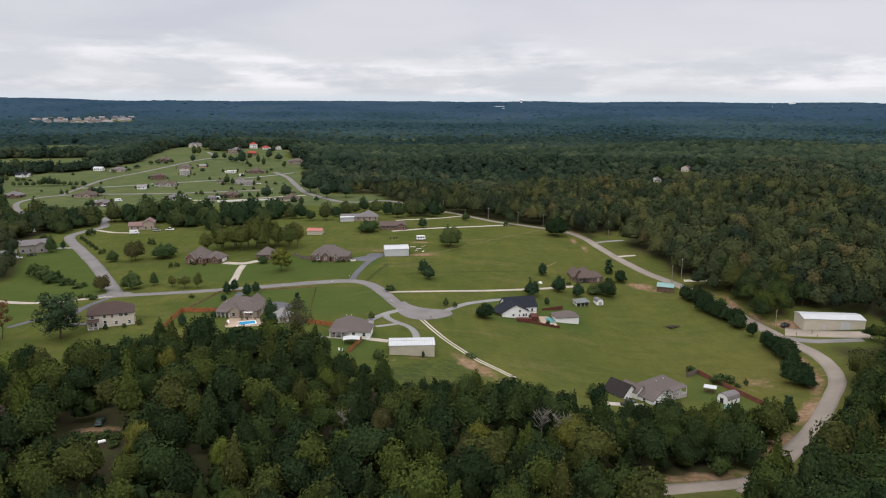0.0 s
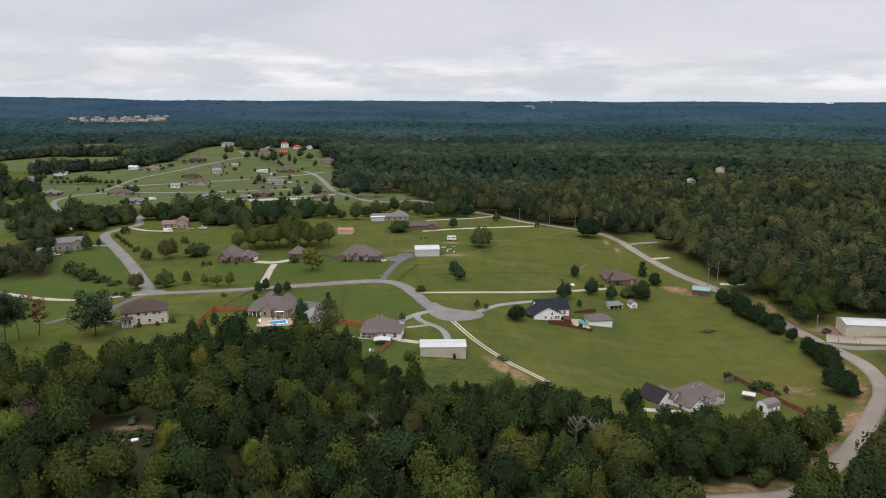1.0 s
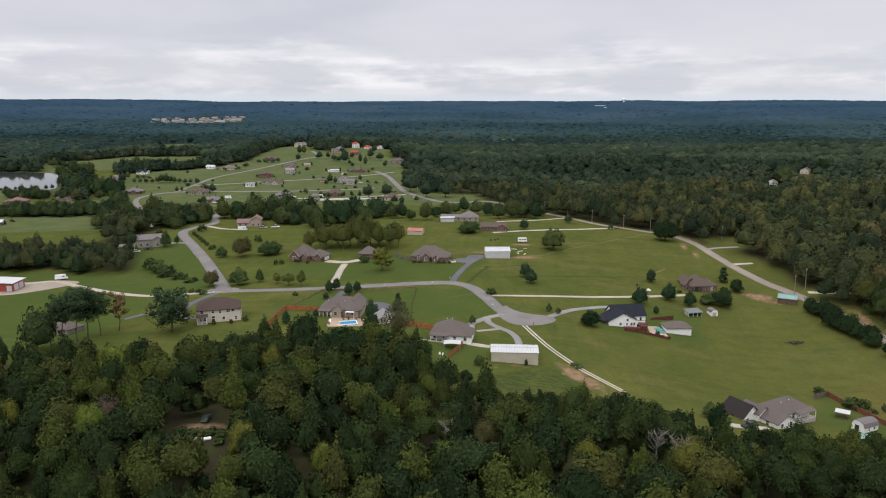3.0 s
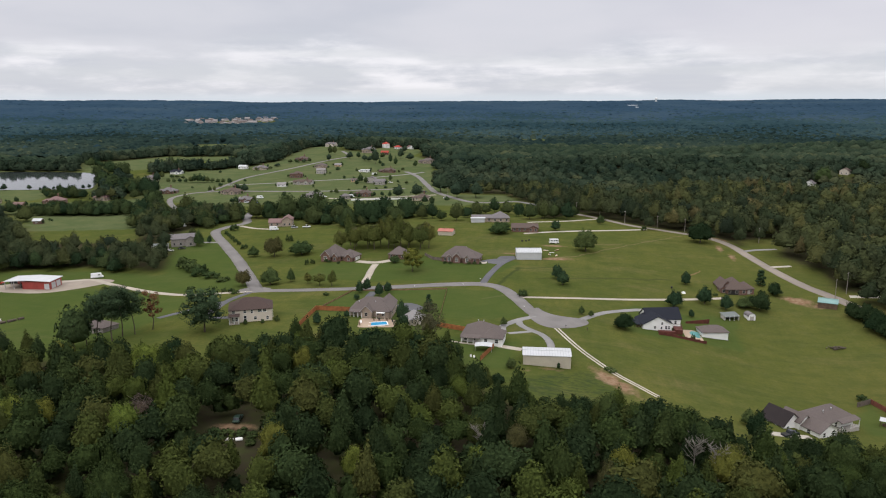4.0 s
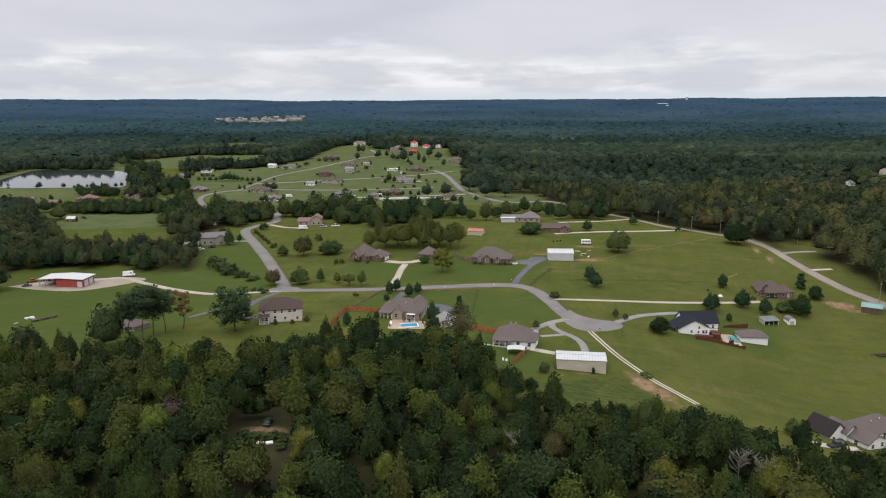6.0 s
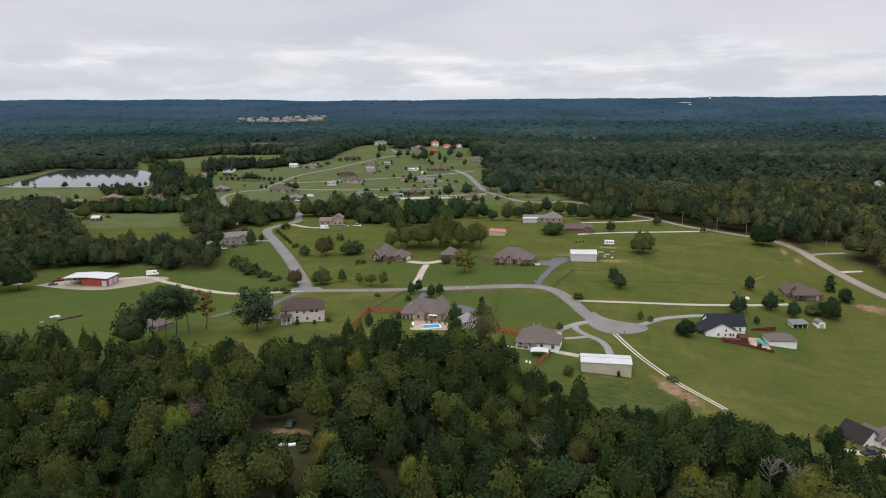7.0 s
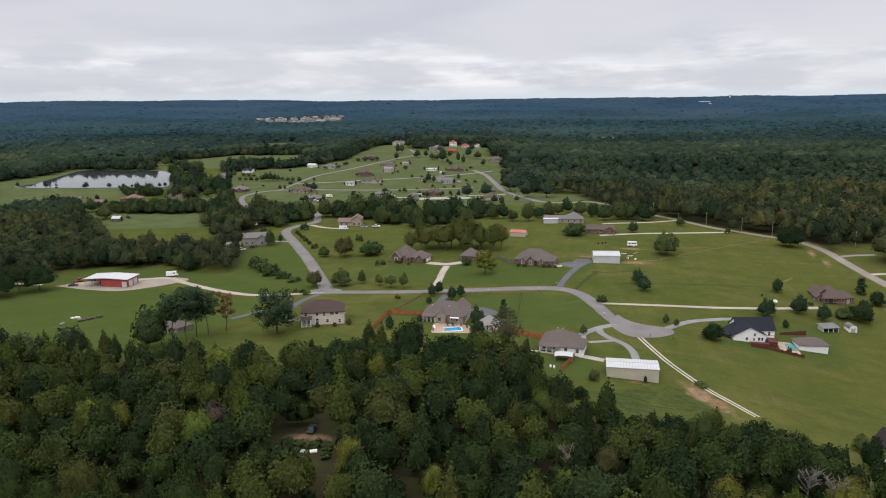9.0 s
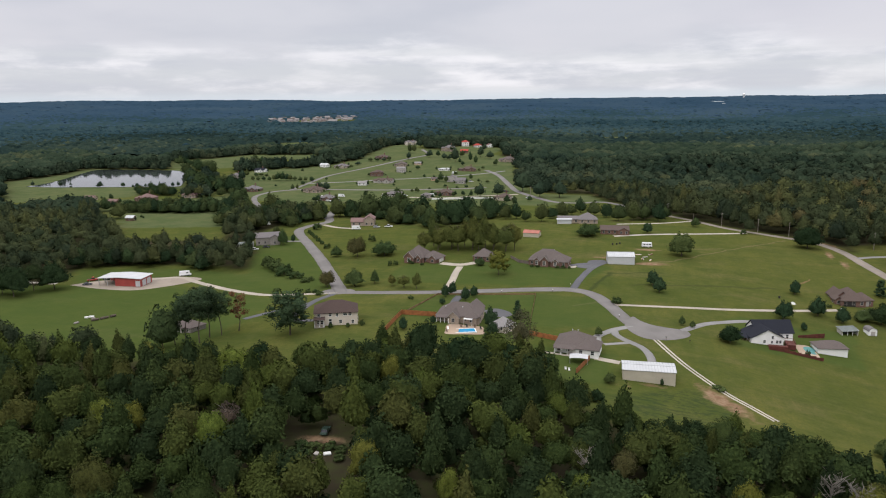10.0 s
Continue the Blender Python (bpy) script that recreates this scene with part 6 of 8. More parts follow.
# building material and odds and ends about the white metal shed
for i, (x, y) in enumerate([(-17.8, 411.6), (-14.3, 408.2), (-11.4, 413.8), (-11.6, 402.2), (-15.5, 403.5), (-12.9, 429.8)]):
    ob = thing("lumber_pile", x, y, 25 * i, "low pile of sawn boards on bare dirt", "lumber pile", "lumber piles")
    for k in range(3):
        bm = bmesh.new()
        box(bm, -1.6 + 0.2 * k, 1.4 + 0.1 * k, -0.5 + 0.34 * k, -0.2 + 0.34 * k, 0.0, 0.25 + 0.08 * (k % 2))
        part("board", bm, (M_SAND, M_TRIM, M_DECK)[(i + k) % 3], ob)
for i, (x, y) in enumerate([(-32.4, 429.8), (-30.1, 430.8), (-28.5, 432.4), (45.8, 365.3)]):
    ob = thing("barrel", x, y, 0, "dark barrel standing on the grass", "barrel", "barrels")
    bm = bmesh.new()
    tube(bm, (0, 0, -0.1), (0, 0, 1.0), 0.42, 0.42, 12)
    tube(bm, (0, 0, 0.45), (0, 0, 0.55), 0.45, 0.45, 12)
    part("drum", bm, M_DARK, ob)
ob = thing("tarp", 50.8, 360.6, 30, "white tarpaulin thrown over a heap in the field", "tarp")
bm = bmesh.new()
tube(bm, (0, 0, -0.2), (0, 0, 0.5), 1.2, 0.8, 9)
tube(bm, (0, 0, 0.5), (0.2, 0, 0.8), 0.8, 0.2, 9)
part("cover", bm, M_TRIM, ob)

# ---- trees ----


def core_arrays():
    bm = bmesh.new()
    bmesh.ops.create_icosphere(bm, subdivisions=1, radius=1)
    bm.verts.index_update()
    v = np.array([p.co[:] for p in bm.verts])
    f = np.array([[w.index for w in g.verts] for g in bm.faces])
    bm.free()
    return v, f


ICO_V, ICO_F = core_arrays()


def unit(v):
    return v / np.maximum(np.linalg.norm(v, axis=-1, keepdims=True), 1e-6)


def sprays(r, points, normals, size):
    """Pointed leaf sprays: one bent rhombus at each point, turned at random about its normal."""
    n = len(points)
    side = unit(np.cross(normals, unit(r.normal(size=(n, 3)))))
    along = np.cross(normals, side)
    a, b = size * r.uniform(0.6, 1.25, (n, 1)), size * r.uniform(0.4, 0.85, (n, 1))
    bend = normals * a * r.uniform(-0.35, 0.1, (n, 1))
    v = np.stack([points + along * a + bend, points + side * b, points - along * a + bend, points - side * b], 1).reshape(-1, 3)
    return v, np.arange(4 * n).reshape(-1, 4)


def crown(r, lumps, per_lump, width, z0, z1, lump_r, size, shape="broad", core=0.78):
    """A crown of leafy lumps between two heights: arrays of vertices, triangles (inner masses) and quads (sprays)."""
    k = np.arange(lumps) + 0.5
    phi, h = k * 2.39996 + r.uniform(0, 6), 1 - k / lumps
    if shape == "broad":
        radius = np.sqrt(np.maximum(0.05, 1 - (2 * h - 0.75) ** 2 / 1.7))
    elif shape == "peak":
        radius = np.sqrt(np.clip(1.02 - h, 0.02, 1)) * np.clip(0.62 + 1.6 * h, 0.62, 1.0)
    elif shape == "cone":
        radius = np.clip(1.05 - h, 0.05, 1) ** 0.75
    elif shape == "oval":
        radius = np.sqrt(np.maximum(0.02, 1 - (2 * h - 0.85) ** 2 / 1.45))
    else:
        radius = 0.45 + 0.5 * r.random(lumps)
    radius = radius * r.uniform(0.85 if shape == "oval" else 0.55, 1.0, lumps) * (width / 2 - lump_r * 0.5)
    c = np.stack([radius * np.cos(phi), radius * np.sin(phi), z0 + lump_r * 0.6 + (z1 - z0 - lump_r * 1.4) * h], -1)
    c += r.normal(0, lump_r * 0.22, c.shape)
    lr = lump_r * r.uniform(0.7, 1.25, lumps)
    mid = np.array([0, 0, (z0 + z1) / 2])
    pts, nor = [], []
    for i in range(lumps):
        d = unit(r.normal(size=(per_lump, 3)) + 0.55 * unit(c[i] - mid) + np.array([0, 0, 0.25]))
        p = c[i] + d * lr[i] * r.uniform(0.66, 1.18, (per_lump, 1)) * np.array([1, 1, 0.85])
        out = unit((p - mid) * np.array([1, 1, 0.8]))
        pts.append(p)
        nor.append(unit(0.5 * d + 0.7 * out + r.normal(0, 0.28, d.shape) + np.array([0, 0, 0.2])))
    v, q = sprays(r, np.concatenate(pts), np.concatenate(nor), size)
    tv, tf = [], []
    if core:
        for i in range(lumps):
            tf.append(ICO_F + len(ICO_V) * i)
            tv.append(c[i] + ICO_V * lr[i] * core * r.uniform(0.8, 1.1, (len(ICO_V), 1)) * np.array([1, 1, 0.8]))
        tv, tf = np.concatenate(tv), np.concatenate(tf)
        return np.concatenate([tv, v]), tf, q + len(tv)
    return v, np.zeros((0, 3), int), q


def ball(sub):
    bm = bmesh.new()
    bmesh.ops.create_icosphere(bm, subdivisions=sub, radius=1)
    v = np.array([p.co[:] for p in bm.verts])
    f = np.array([[w.index for w in g.verts] for g in bm.faces])
    bm.free()
    return unit(v), f


BALLS = {1: ball(1), 2: ball(2), 3: ball(3), 4: ball(4)}


def whole_crown(seed, width, z0, z1, count, size, core_sub, peak=0.3, rough=0.42, core_size=0.68, fine=0.0, depth=0.13):
    """A crown far off: one uneven leafy mass with bays and bulges, under a skin of sprays."""
    r = np.random.default_rng(seed)

    def surface(d):
        bulge = np.array([1 + rough * noise.noise(Vector(q * 1.7) + Vector((seed * 3.1, 0, 0))) + 0.6 * rough * noise.noise(Vector(q * 4.0) + Vector((0, seed * 2.3, 0))) + fine * noise.noise(Vector(q * 8.5) + Vector((0, 0, seed * 1.7))) for q in d])
        flat = 1 - peak * np.maximum(d[:, 2], 0)
        return d * bulge[:, None] * np.stack([flat, flat, np.ones(len(d))], -1) * np.array([width / 2, width / 2, (z1 - z0) / 2]) + np.array([0, 0, (z0 + z1) / 2])

    bv, bf = BALLS[core_sub]
    core = (surface(bv) - [0, 0, (z0 + z1) / 2]) * core_size + [0, 0, (z0 + z1) / 2]
    if not count:
        return core, bf, np.zeros((0, 4), int)
    d = unit(r.normal(size=(count, 3)) + np.array([0, 0, 0.35]))
    p = surface(d)
    p += d * r.uniform(-depth, 0.05, (count, 1)) * width
    v, q = sprays(r, p, unit(d + r.normal(0, 0.45, d.shape) + np.array([0, 0, 0.15])), size)
    return np.concatenate([core, v]), bf, q + len(core)


def lobes(r, d, count, spread, low=-0.35):
    """Rounded bulges over a sphere of directions: 1 at the middle of each, 0 in the creases."""
    c = unit(r.normal(size=(count * 2, 3)))
    c = c[c[:, 2] > low][:count]
    size = (1 - math.cos(radians(spread))) * r.uniform(0.6, 1.5, len(c))
    return np.sqrt(np.clip(1 - ((1 - d @ c.T) / size), 0, 1)).max(1)


def lobed_crown(seed, width, z0, z1, sub, count, size, peak=0.25, wild=1.0, waist=0.40, inner=0.80):
    """A broadleaf crown: boughs that bulge from one mass, each with its clumps of twigs, under a deep skin of leaf sprays."""
    r = np.random.default_rng(seed)
    d, f = BALLS[sub]
    reach = 0.44 + 0.32 * wild * lobes(r, d, 9, 36) + 0.40 * lobes(r, d, 64, 15) * r.uniform(0.75, 1.1, len(d))
    reach = reach / (0.70 + 0.32 * wild)
    zm = z0 + waist * (z1 - z0)
    tall = np.where(d[:, 2] > 0, z1 - zm, zm - z0)
    flat = 1 - peak * np.maximum(d[:, 2], 0)
    form = np.stack([flat * width / 2, flat * width / 2, tall], -1)
    v = d * reach[:, None] * form
    f = f[(d[f].mean(1))[:, 2] > -0.75]
    a, b, c = v[f[:, 0]], v[f[:, 1]], v[f[:, 2]]
    n = np.cross(b - a, c - a)
    area = np.linalg.norm(n, axis=1)
    n = unit(n)
    n *= np.where((n * (a + b + c)).sum(1) < 0, -1, 1)[:, None]
    weight = area * (1.15 + n[:, 2])
    pick = r.choice(len(f), count, p=weight / weight.sum())
    w = r.dirichlet((1, 1, 1), count)
    # sprays gather in tufts of uneven depth
    tuft = r.uniform(-1, 1, len(f))[pick]
    p = (v[f[pick]] * w[:, :, None]).sum(1)
    p = p * (1 + 0.06 * tuft[:, None] + r.uniform(-0.12, 0.06, (count, 1)))
    q_v, q = sprays(r, p + [0, 0, zm], unit(n[pick] + r.normal(0, 0.40, (count, 3)) + [0, 0, 0.2]), size)
    return np.concatenate([v * inner + [0, 0, zm], q_v]), f, q + len(v)


def trunk_mesh(name, r, height, radius, limbs, spread, material, lean=0.03):
    bm = bmesh.new()
    last, rad = Vector((0, 0, -0.4)), radius
    for i in range(1, 5):
        p = Vector((r.normal(0, lean) * height, r.normal(0, lean) * height, height * i / 4))
        tube(bm, last, p, rad, radius * (1 - 0.2 * i), 7)
        last, rad = p, radius * (1 - 0.2 * i)
    for i in range(limbs):
        t = 2 * math.pi * (i / max(1, limbs) + r.uniform(0, 0.1))
        z = height * r.uniform(0.45, 0.95)
        tube(bm, (0, 0, z), (spread * math.cos(t), spread * math.sin(t), z + spread * r.uniform(0.3, 0.8)), radius * 0.4, radius * 0.12, 5)
    bmesh.ops.recalc_face_normals(bm, faces=bm.faces)
    me = bpy.data.meshes.new(name)
    bm.to_mesh(me)
    bm.free()
    me.materials.append(material)
    return me


TREE_KINDS = {}


def lobed_kind(key, seed, material, width, z0, z1, count, size, peak, wild, trunk_h, trunk_r, inner=0.86, limbs=4):
    """A leafy tree with a lobed crown on a trunk."""
    v, f, q = lobed_crown(seed, width * 1.12, z0, z1, 3, count, size, peak, wild, waist=0.38, inner=inner)
    TREE_KINDS[key] = (mesh_np("crown", v, [f, q], material), trunk_mesh("trunk", np.random.default_rng(seed), trunk_h, trunk_r, limbs, width * 0.28, M_BARK), width, z1)


def tree_kind(key, seed, material, lumps, per, width, z0, z1, lump_r, size, shape, trunk_h, trunk_r, limbs, core=0.78, bark=None):
    r = np.random.default_rng(seed)
    v, f, q = crown(r, lumps, per, width, z0, z1, lump_r, size, shape, core)
    TREE_KINDS[key] = (mesh_np("crown", v, [f, q], material), trunk_mesh("trunk", r, trunk_h, trunk_r, limbs, width * 0.3, bark or M_BARK), width, z1)


# width, foot and top of the crown, peak, wildness
WOOD_FORMS = ((11, 2.0, 13, 0.20, 1.0), (11.5, 2.6, 12.4, 0.10, 1.15), (10, 1.6, 13.2, 0.25, 0.95), (12, 2.4, 12, 0.05, 1.25), (10.4, 2.0, 13, 0.16, 1.1), (8.6, 1.4, 13.8, 0.32, 0.85), (10.8, 1.8, 12.6, 0.15, 1.35), (7.8, 1.2, 14.2, 0.42, 0.8))


def wood_kind(key, seed, form, sub, count, size):
    width, z0, z1, peak, wild = form
    v, f, q = lobed_crown(seed, width, z0, z1, sub, count, size, peak, wild)
    TREE_KINDS[key] = (mesh_np("crown", v, [f, q], M_LEAF), trunk_mesh("trunk", np.random.default_rng(seed), 8, 0.24, 5, width * 0.3, M_BARK), width, z1)


for i, form in enumerate(WOOD_FORMS):
    wood_kind(f"wood{i}", 20 + i, form, 3, 2200, 0.22)
lobed_kind("v0", 58, M_LEAF_WISP, 9, 1.0, 18, 2000, 0.24, 0.15, 1.1, 15, 0.22, 0.5, 9)
lobed_kind("d0", 40, M_SHRUB, 7.9, -0.9, 8.3, 900, 0.29, 0.1, 1.1, 5, 0.22)
lobed_kind("d1", 41, M_SHRUB, 7.9, -0.9, 7.8, 900, 0.29, 0.25, 0.9, 5, 0.22)
lobed_kind("a0", 42, M_LEAF_AUTUMN, 9, -0.5, 10, 1200, 0.33, 0.15, 0.9, 6, 0.2, 0.78, 7)
tree_kind("y0", 43, M_LEAF_YELLOW, 24, 44, 10, 2.2, 11, 1.6, 0.34, "broad", 6, 0.22, 6, 0.7)
for i, (width, peak, wild) in enumerate(((9.5, 0.25, 1.1), (8.5, 0.4, 1.0))):
    v, f, q = lobed_crown(44 + i, width, -0.6, 16, 2, 1300, 0.32, peak, wild, inner=0.74)
    TREE_KINDS[f"g{i}"] = (mesh_np("crown", v, [f, q], M_LEAF_GROVE), trunk_mesh("trunk", np.random.default_rng(44 + i), 13, 0.24, 7, 3, M_BARK), width, 16)
tree_kind("c0", 46, M_CEDAR, 30, 46, 4.4, 0.3, 7.5, 1.0, 0.2, "oval", 3, 0.14, 2)
tree_kind("c1", 47, M_CEDAR, 24, 40, 4.0, 0.3, 8.0, 0.8, 0.22, "cone", 3, 0.14, 2)
tree_kind("c2", 56, M_CEDAR, 30, 40, 7, 0.3, 9, 1.5, 0.3, "oval", 4, 0.2, 3, 0.7)
tree_kind("d2", 57, M_CEDAR, 30, 40, 8, 0.3, 8.5, 1.5, 0.32, "peak", 4, 0.2, 3, 0.7)
tree_kind("p0", 48, M_PINE, 28, 105, 8.8, 6.5, 20, 1.9, 0.32, "layered", 18, 0.26, 9, 0.45)
tree_kind("p1", 49, M_PINE, 26, 105, 8.4, 8.0, 20, 1.9, 0.32, "layered", 18, 0.24, 8, 0.45)
tree_kind("p2", 50, M_PINE, 40, 85, 15, 3.0, 16.5, 2.3, 0.38, "layered", 13, 0.32, 10, 0.5)
tree_kind("r0", 51, M_LEAF_RUST, 18, 60, 9, 5.0, 15.5, 1.1, 0.30, "layered", 15, 0.22, 12, 0)
lobed_kind("lime0", 59, M_SHRUB, 11, 0, 12, 700, 0.4, 0.1, 1.0, 5, 0.24)
JOINED = {}
for i, (key, m, width, peak, wild) in enumerate((("h0", M_HILL, 9, 0.1, 0.9), ("h1", M_HILL, 9, 0.3, 0.8), ("h2", M_CEDAR, 7, 0.3, 0.6), ("t0", M_BELT, 11, 0.1, 1.1), ("t1", M_BELT, 11, 0.25, 1.0), ("t2", M_BELT, 10, 0.4, 0.9), ("t3", M_BELT, 11.5, 0.1, 1.3))):
    near = key[0] == "t"
    v, f, q = lobed_crown(150 + i, width, -1.6 if near else -0.6, 10, 2, 340 if near else 110, 0.46 if near else 0.55, peak, wild, waist=0.36)
    TREE_KINDS[key] = (mesh_np("crown", v, [f, q], m), trunk_mesh("trunk", np.random.default_rng(150 + i), 5, 0.22, 3, width * 0.25, M_BARK), width, 10)
    JOINED[key] = (v, f, q)
LATER = []
for i in range(3):
    lobed_kind(f"e{i}", 110 + i, M_CEDAR, 4.0, -0.9, 6.4, 700, 0.20, (0.1, 0.3, 0.0)[i], 0.6, 1.5, 0.16)
    lobed_kind(f"o{i}", 120 + i, M_DARK_LEAF, 7.8, -1.2, 8.4, 900, 0.32, 0.12 * i, 0.95, 2.5, 0.2)
    lobed_kind(f"b{i}", 130 + i, M_DARK_LEAF, 11.0, 0.0, 12.0, 1400, 0.36, 0.1 + 0.15 * i, 1.0, 5, 0.24)
tree_kind("s0", 52, M_SHRUB, 14, 40, 6, 0.1, 3.2, 1.0, 0.26, "broad", 1, 0.1, 3)


def tree(key, x, y, width, height, turn, label, category="tree", group="", sink=0.0):
    """A tree of a kind, scaled to its width and height: an Empty with a trunk and a crown."""
    leaf, wood, w, h = TREE_KINDS[key]
    ob = new("shrub" if category == "shrub" else "tree")
    ob.empty_display_size = 0.3
    ob.matrix_basis = pose(x, y, ground_z(x, y) - sink, 0, 0, turn) @ Matrix.Diagonal((width / w, width / w, height / h, 1))
    part("trunk", wood, None, ob)
    part("crown", leaf, None, ob)
    return tagged(ob, label, category, group)


LABELS = {
    "d": "round green broadleaf tree standing on the lawn", "a": "broadleaf tree turning brown on the grass", "y": "yellow-green broadleaf tree beside the driveway",
    "c": "dark green clipped cedar standing on the lawn", "p": "tall pine with bare trunk and layered crown", "r": "dying pine with rusty red needles",
    "k": "pointed dark green cedar on the grass", "o": "dense dark round tree standing on the lawn", "b": "big dense dark tree at the wood edge", "f": "leafy green tree at the wood edge",
    "g": "tall thin-crowned tree in a yellowing grove", "s": "low green shrub on the grass",
}
# x, y, width, height, kind
LAWN_TREES = (
    (-171.6, 388.1, 11.4, 12.6, "a"), (-156.4, 392.3, 13.4, 8.6, "d"), (-147, 325.9, 9.1, 8.6, "d"), (-139.5, 333.1, 4.4, 6.6, "d"), (-159.8, 323.3, 8, 8.5, "a"),
    (-184.5, 388.8, 6.3, 6.3, "d"), (-129.1, 328.7, 5.4, 5.9, "g"), (-122.2, 326, 7, 7, "g"), (-115.9, 325.8, 5.9, 8, "g"), (-84.1, 359.4, 11.1, 12.3, "y"),
    (-97.4, 376, 5.5, 4.3, "d"), (-10.0, 359.5, 5.8, 8.2, "c"), (-7.1, 350, 5.8, 8.0, "c"), (4.7, 415.9, 13.0, 13.6, "d"), (-25.1, 327, 5.4, 2.7, "s"), (83.7, 350.2, 9.8, 9.4, "o"))
YARD_TREES = (
    (95.1, 370.7, 7.3, 6.1, "o"), (77.9, 352, 8.6, 5.2, "d"), (18.4, 297.9, 8.4, 7.4, "o"), (5.4, 308, 2.3, 2.8, "d"), (1.4, 309, 2.5, 3.8, "d"), (-29.6, 282.6, 2.6, 3.6, "d"),
    (16, 505.8, 5.7, 6.5, "d"), (74.2, 461.2, 15.0, 14.5, "o"), (-47.2, 450, 13.9, 8, "d"), (43.5, 489.8, 3.9, 3.1, "s"), (-22.7, 237, 3.6, 3.8, "d"), (10.6, 247.6, 5.4, 0.9, "s"),
    (104.7, 250, 8.4, 3.4, "s"), (97.5, 263, 4.4, 2.2, "s"), (50.3, 221.3, 4.5, 5.4, "d"), (-262.9, 490, 7.9, 5.5, "d"), (-233.5, 416, 6.8, 10.2, "d"))
CEDARS = (
    (-98.6, 314.5, 3.9, 5.9, "c"), (-97.2, 320.5, 3.7, 5.8, "c"), (-88.6, 311.3, 4.1, 6.2, "c"), (-86.4, 318.0, 3.7, 5.8, "c"), (-96.4, 302, 2.8, 3, "c"), (43.8, 339.2, 7.4, 8.9, "c"),
    (53.7, 373.6, 5.2, 6.7, "c"), (58.9, 349.9, 6.9, 8.6, "c"), (67.8, 346.3, 5.7, 7.4, "c"), (91.4, 382.5, 5.6, 8.7, "k"), (-63.7, 300.8, 3.5, 5.5, "k"), (-62.3, 292.2, 4.6, 5.2, "k"), (-66.8, 266.5, 4.2, 6.6, "c"),
    (-69.8, 276, 5.5, 8.4, "c"), (-91.6, 272.5, 2.3, 3.2, "c"), (-99.7, 260.3, 3.5, 4.8, "c"), (-13.6, 467.4, 6, 7.5, "c"), (-7.0, 241.6, 1.2, 2.4, "c"), (111.1, 212.4, 4.6, 8, "k"), (117.5, 190.5, 6.0, 11, "k"),
    (-231.5, 425.8, 2.8, 4.8, "c"), (50, 330, 2.6, 3.4, "c"))
GROVE = tuple((-136 + 6.3 * (i % 9) + (i * 37 % 5) * 0.6, 401 + 0.6 * (i % 9) + 9.0 * (i // 9) + (i * 31 % 7) * 0.8, 9.0 + (i * 29 % 4) * 1.1, 12.5 + (i * 41 % 5) * 1.2, "g") for i in range(17))
PINES = (
    (-173, 231, 8.2, 19.6, "p"), (-168.1, 232.2, 9.5, 21.2, "p"), (-168.1, 238.4, 8.4, 20.7, "p"), (-164.5, 240.9, 7.6, 17.8, "p"), (-176.4, 229.5, 6.1, 14, "p"),
    (-160.5, 246.1, 9.5, 15.9, "r"), (-137.6, 243.5, 17.5, 16.8, "q"), (-178.4, 225.1, 13.5, 18.0, "w"))
EDGE_TREES = (
    (-82.9, 233.3, 12.3, 14, "b"), (-68.6, 224.8, 15.2, 14, "b"), (-62.7, 241.8, 7.4, 11, "o"), (-53.6, 250.5, 11.5, 17.5, "v"), (-54.7, 225.7, 9.4, 11, "a"), (-90.6, 219.4, 10.1, 12, "f"))
EDGE_TREES_EAST = (
    (-299.3, 276.3, 14, 15, "b"), (-299.6, 288.3, 11, 14, "f"), (-293, 294, 14, 14, "b"), (-307.2, 277.5, 10, 13, "b"),
    (-100.3, 215.0, 10.9, 12, "b"), (-114.1, 208.9, 9.3, 11, "f"), (-128.6, 207.7, 9.1, 11, "b"), (-51.5, 221.1, 13.5, 14, "b"), (-42.7, 221.0, 11.8, 13, "b"), (-41.0, 202.6, 8.0, 12, "f"),
    (-34.1, 199.0, 10.6, 11, "f"), (-25.8, 221.0, 4.6, 4, "o"), (-6.4, 186, 9.4, 11, "f"), (-14.4, 193.8, 9.0, 10, "f"), (-0.3, 192.2, 8.7, 11, "b"), (6.6, 194.6, 11, 12, "f"),
    (13.0, 195.5, 8.7, 11, "f"), (19.6, 198.1, 11, 12, "b"), (28.5, 198.0, 8.7, 11, "f"), (35.6, 194.3, 8.4, 10, "b"), (49.7, 210.2, 6.0, 9, "o"))
tree_rng = random.Random(8)
for rows, group in ((LAWN_TREES, "trees on the lawns"), (YARD_TREES, "trees on the lawns"), (CEDARS, "cedars"), (GROVE, "grove"), (PINES, "pines"), (EDGE_TREES, "wood edge"), (EDGE_TREES_EAST, "wood edge")):
    for x, y, w, h, k in rows:
        key = {"d": ("d0", "d1"), "a": ("a0",), "y": ("y0",), "c": ("e0", "e1", "e2"), "k": ("c1",), "o": ("o0", "o1", "o2"), "b": ("b0", "b1", "b2"), "m": ("s0",), "f": ("wood1", "wood3", "wood4"), "g": ("g0", "g1"), "v": ("v0",), "p": ("p0", "p1"), "r": ("r0",), "q": ("p2",), "w": ("t1",), "s": ("s0",)}[k]
        lab = LABELS.get(k, "broad pine with spreading layered crown" if k == "q" else "green broadleaf tree at the wood edge")
        tree(tree_rng.choice(key), x, y, w, h * (1.15 if group == "grove" else 1.0), tree_rng.uniform(0, 360), lab, "shrub" if k == "s" else "tree", group)

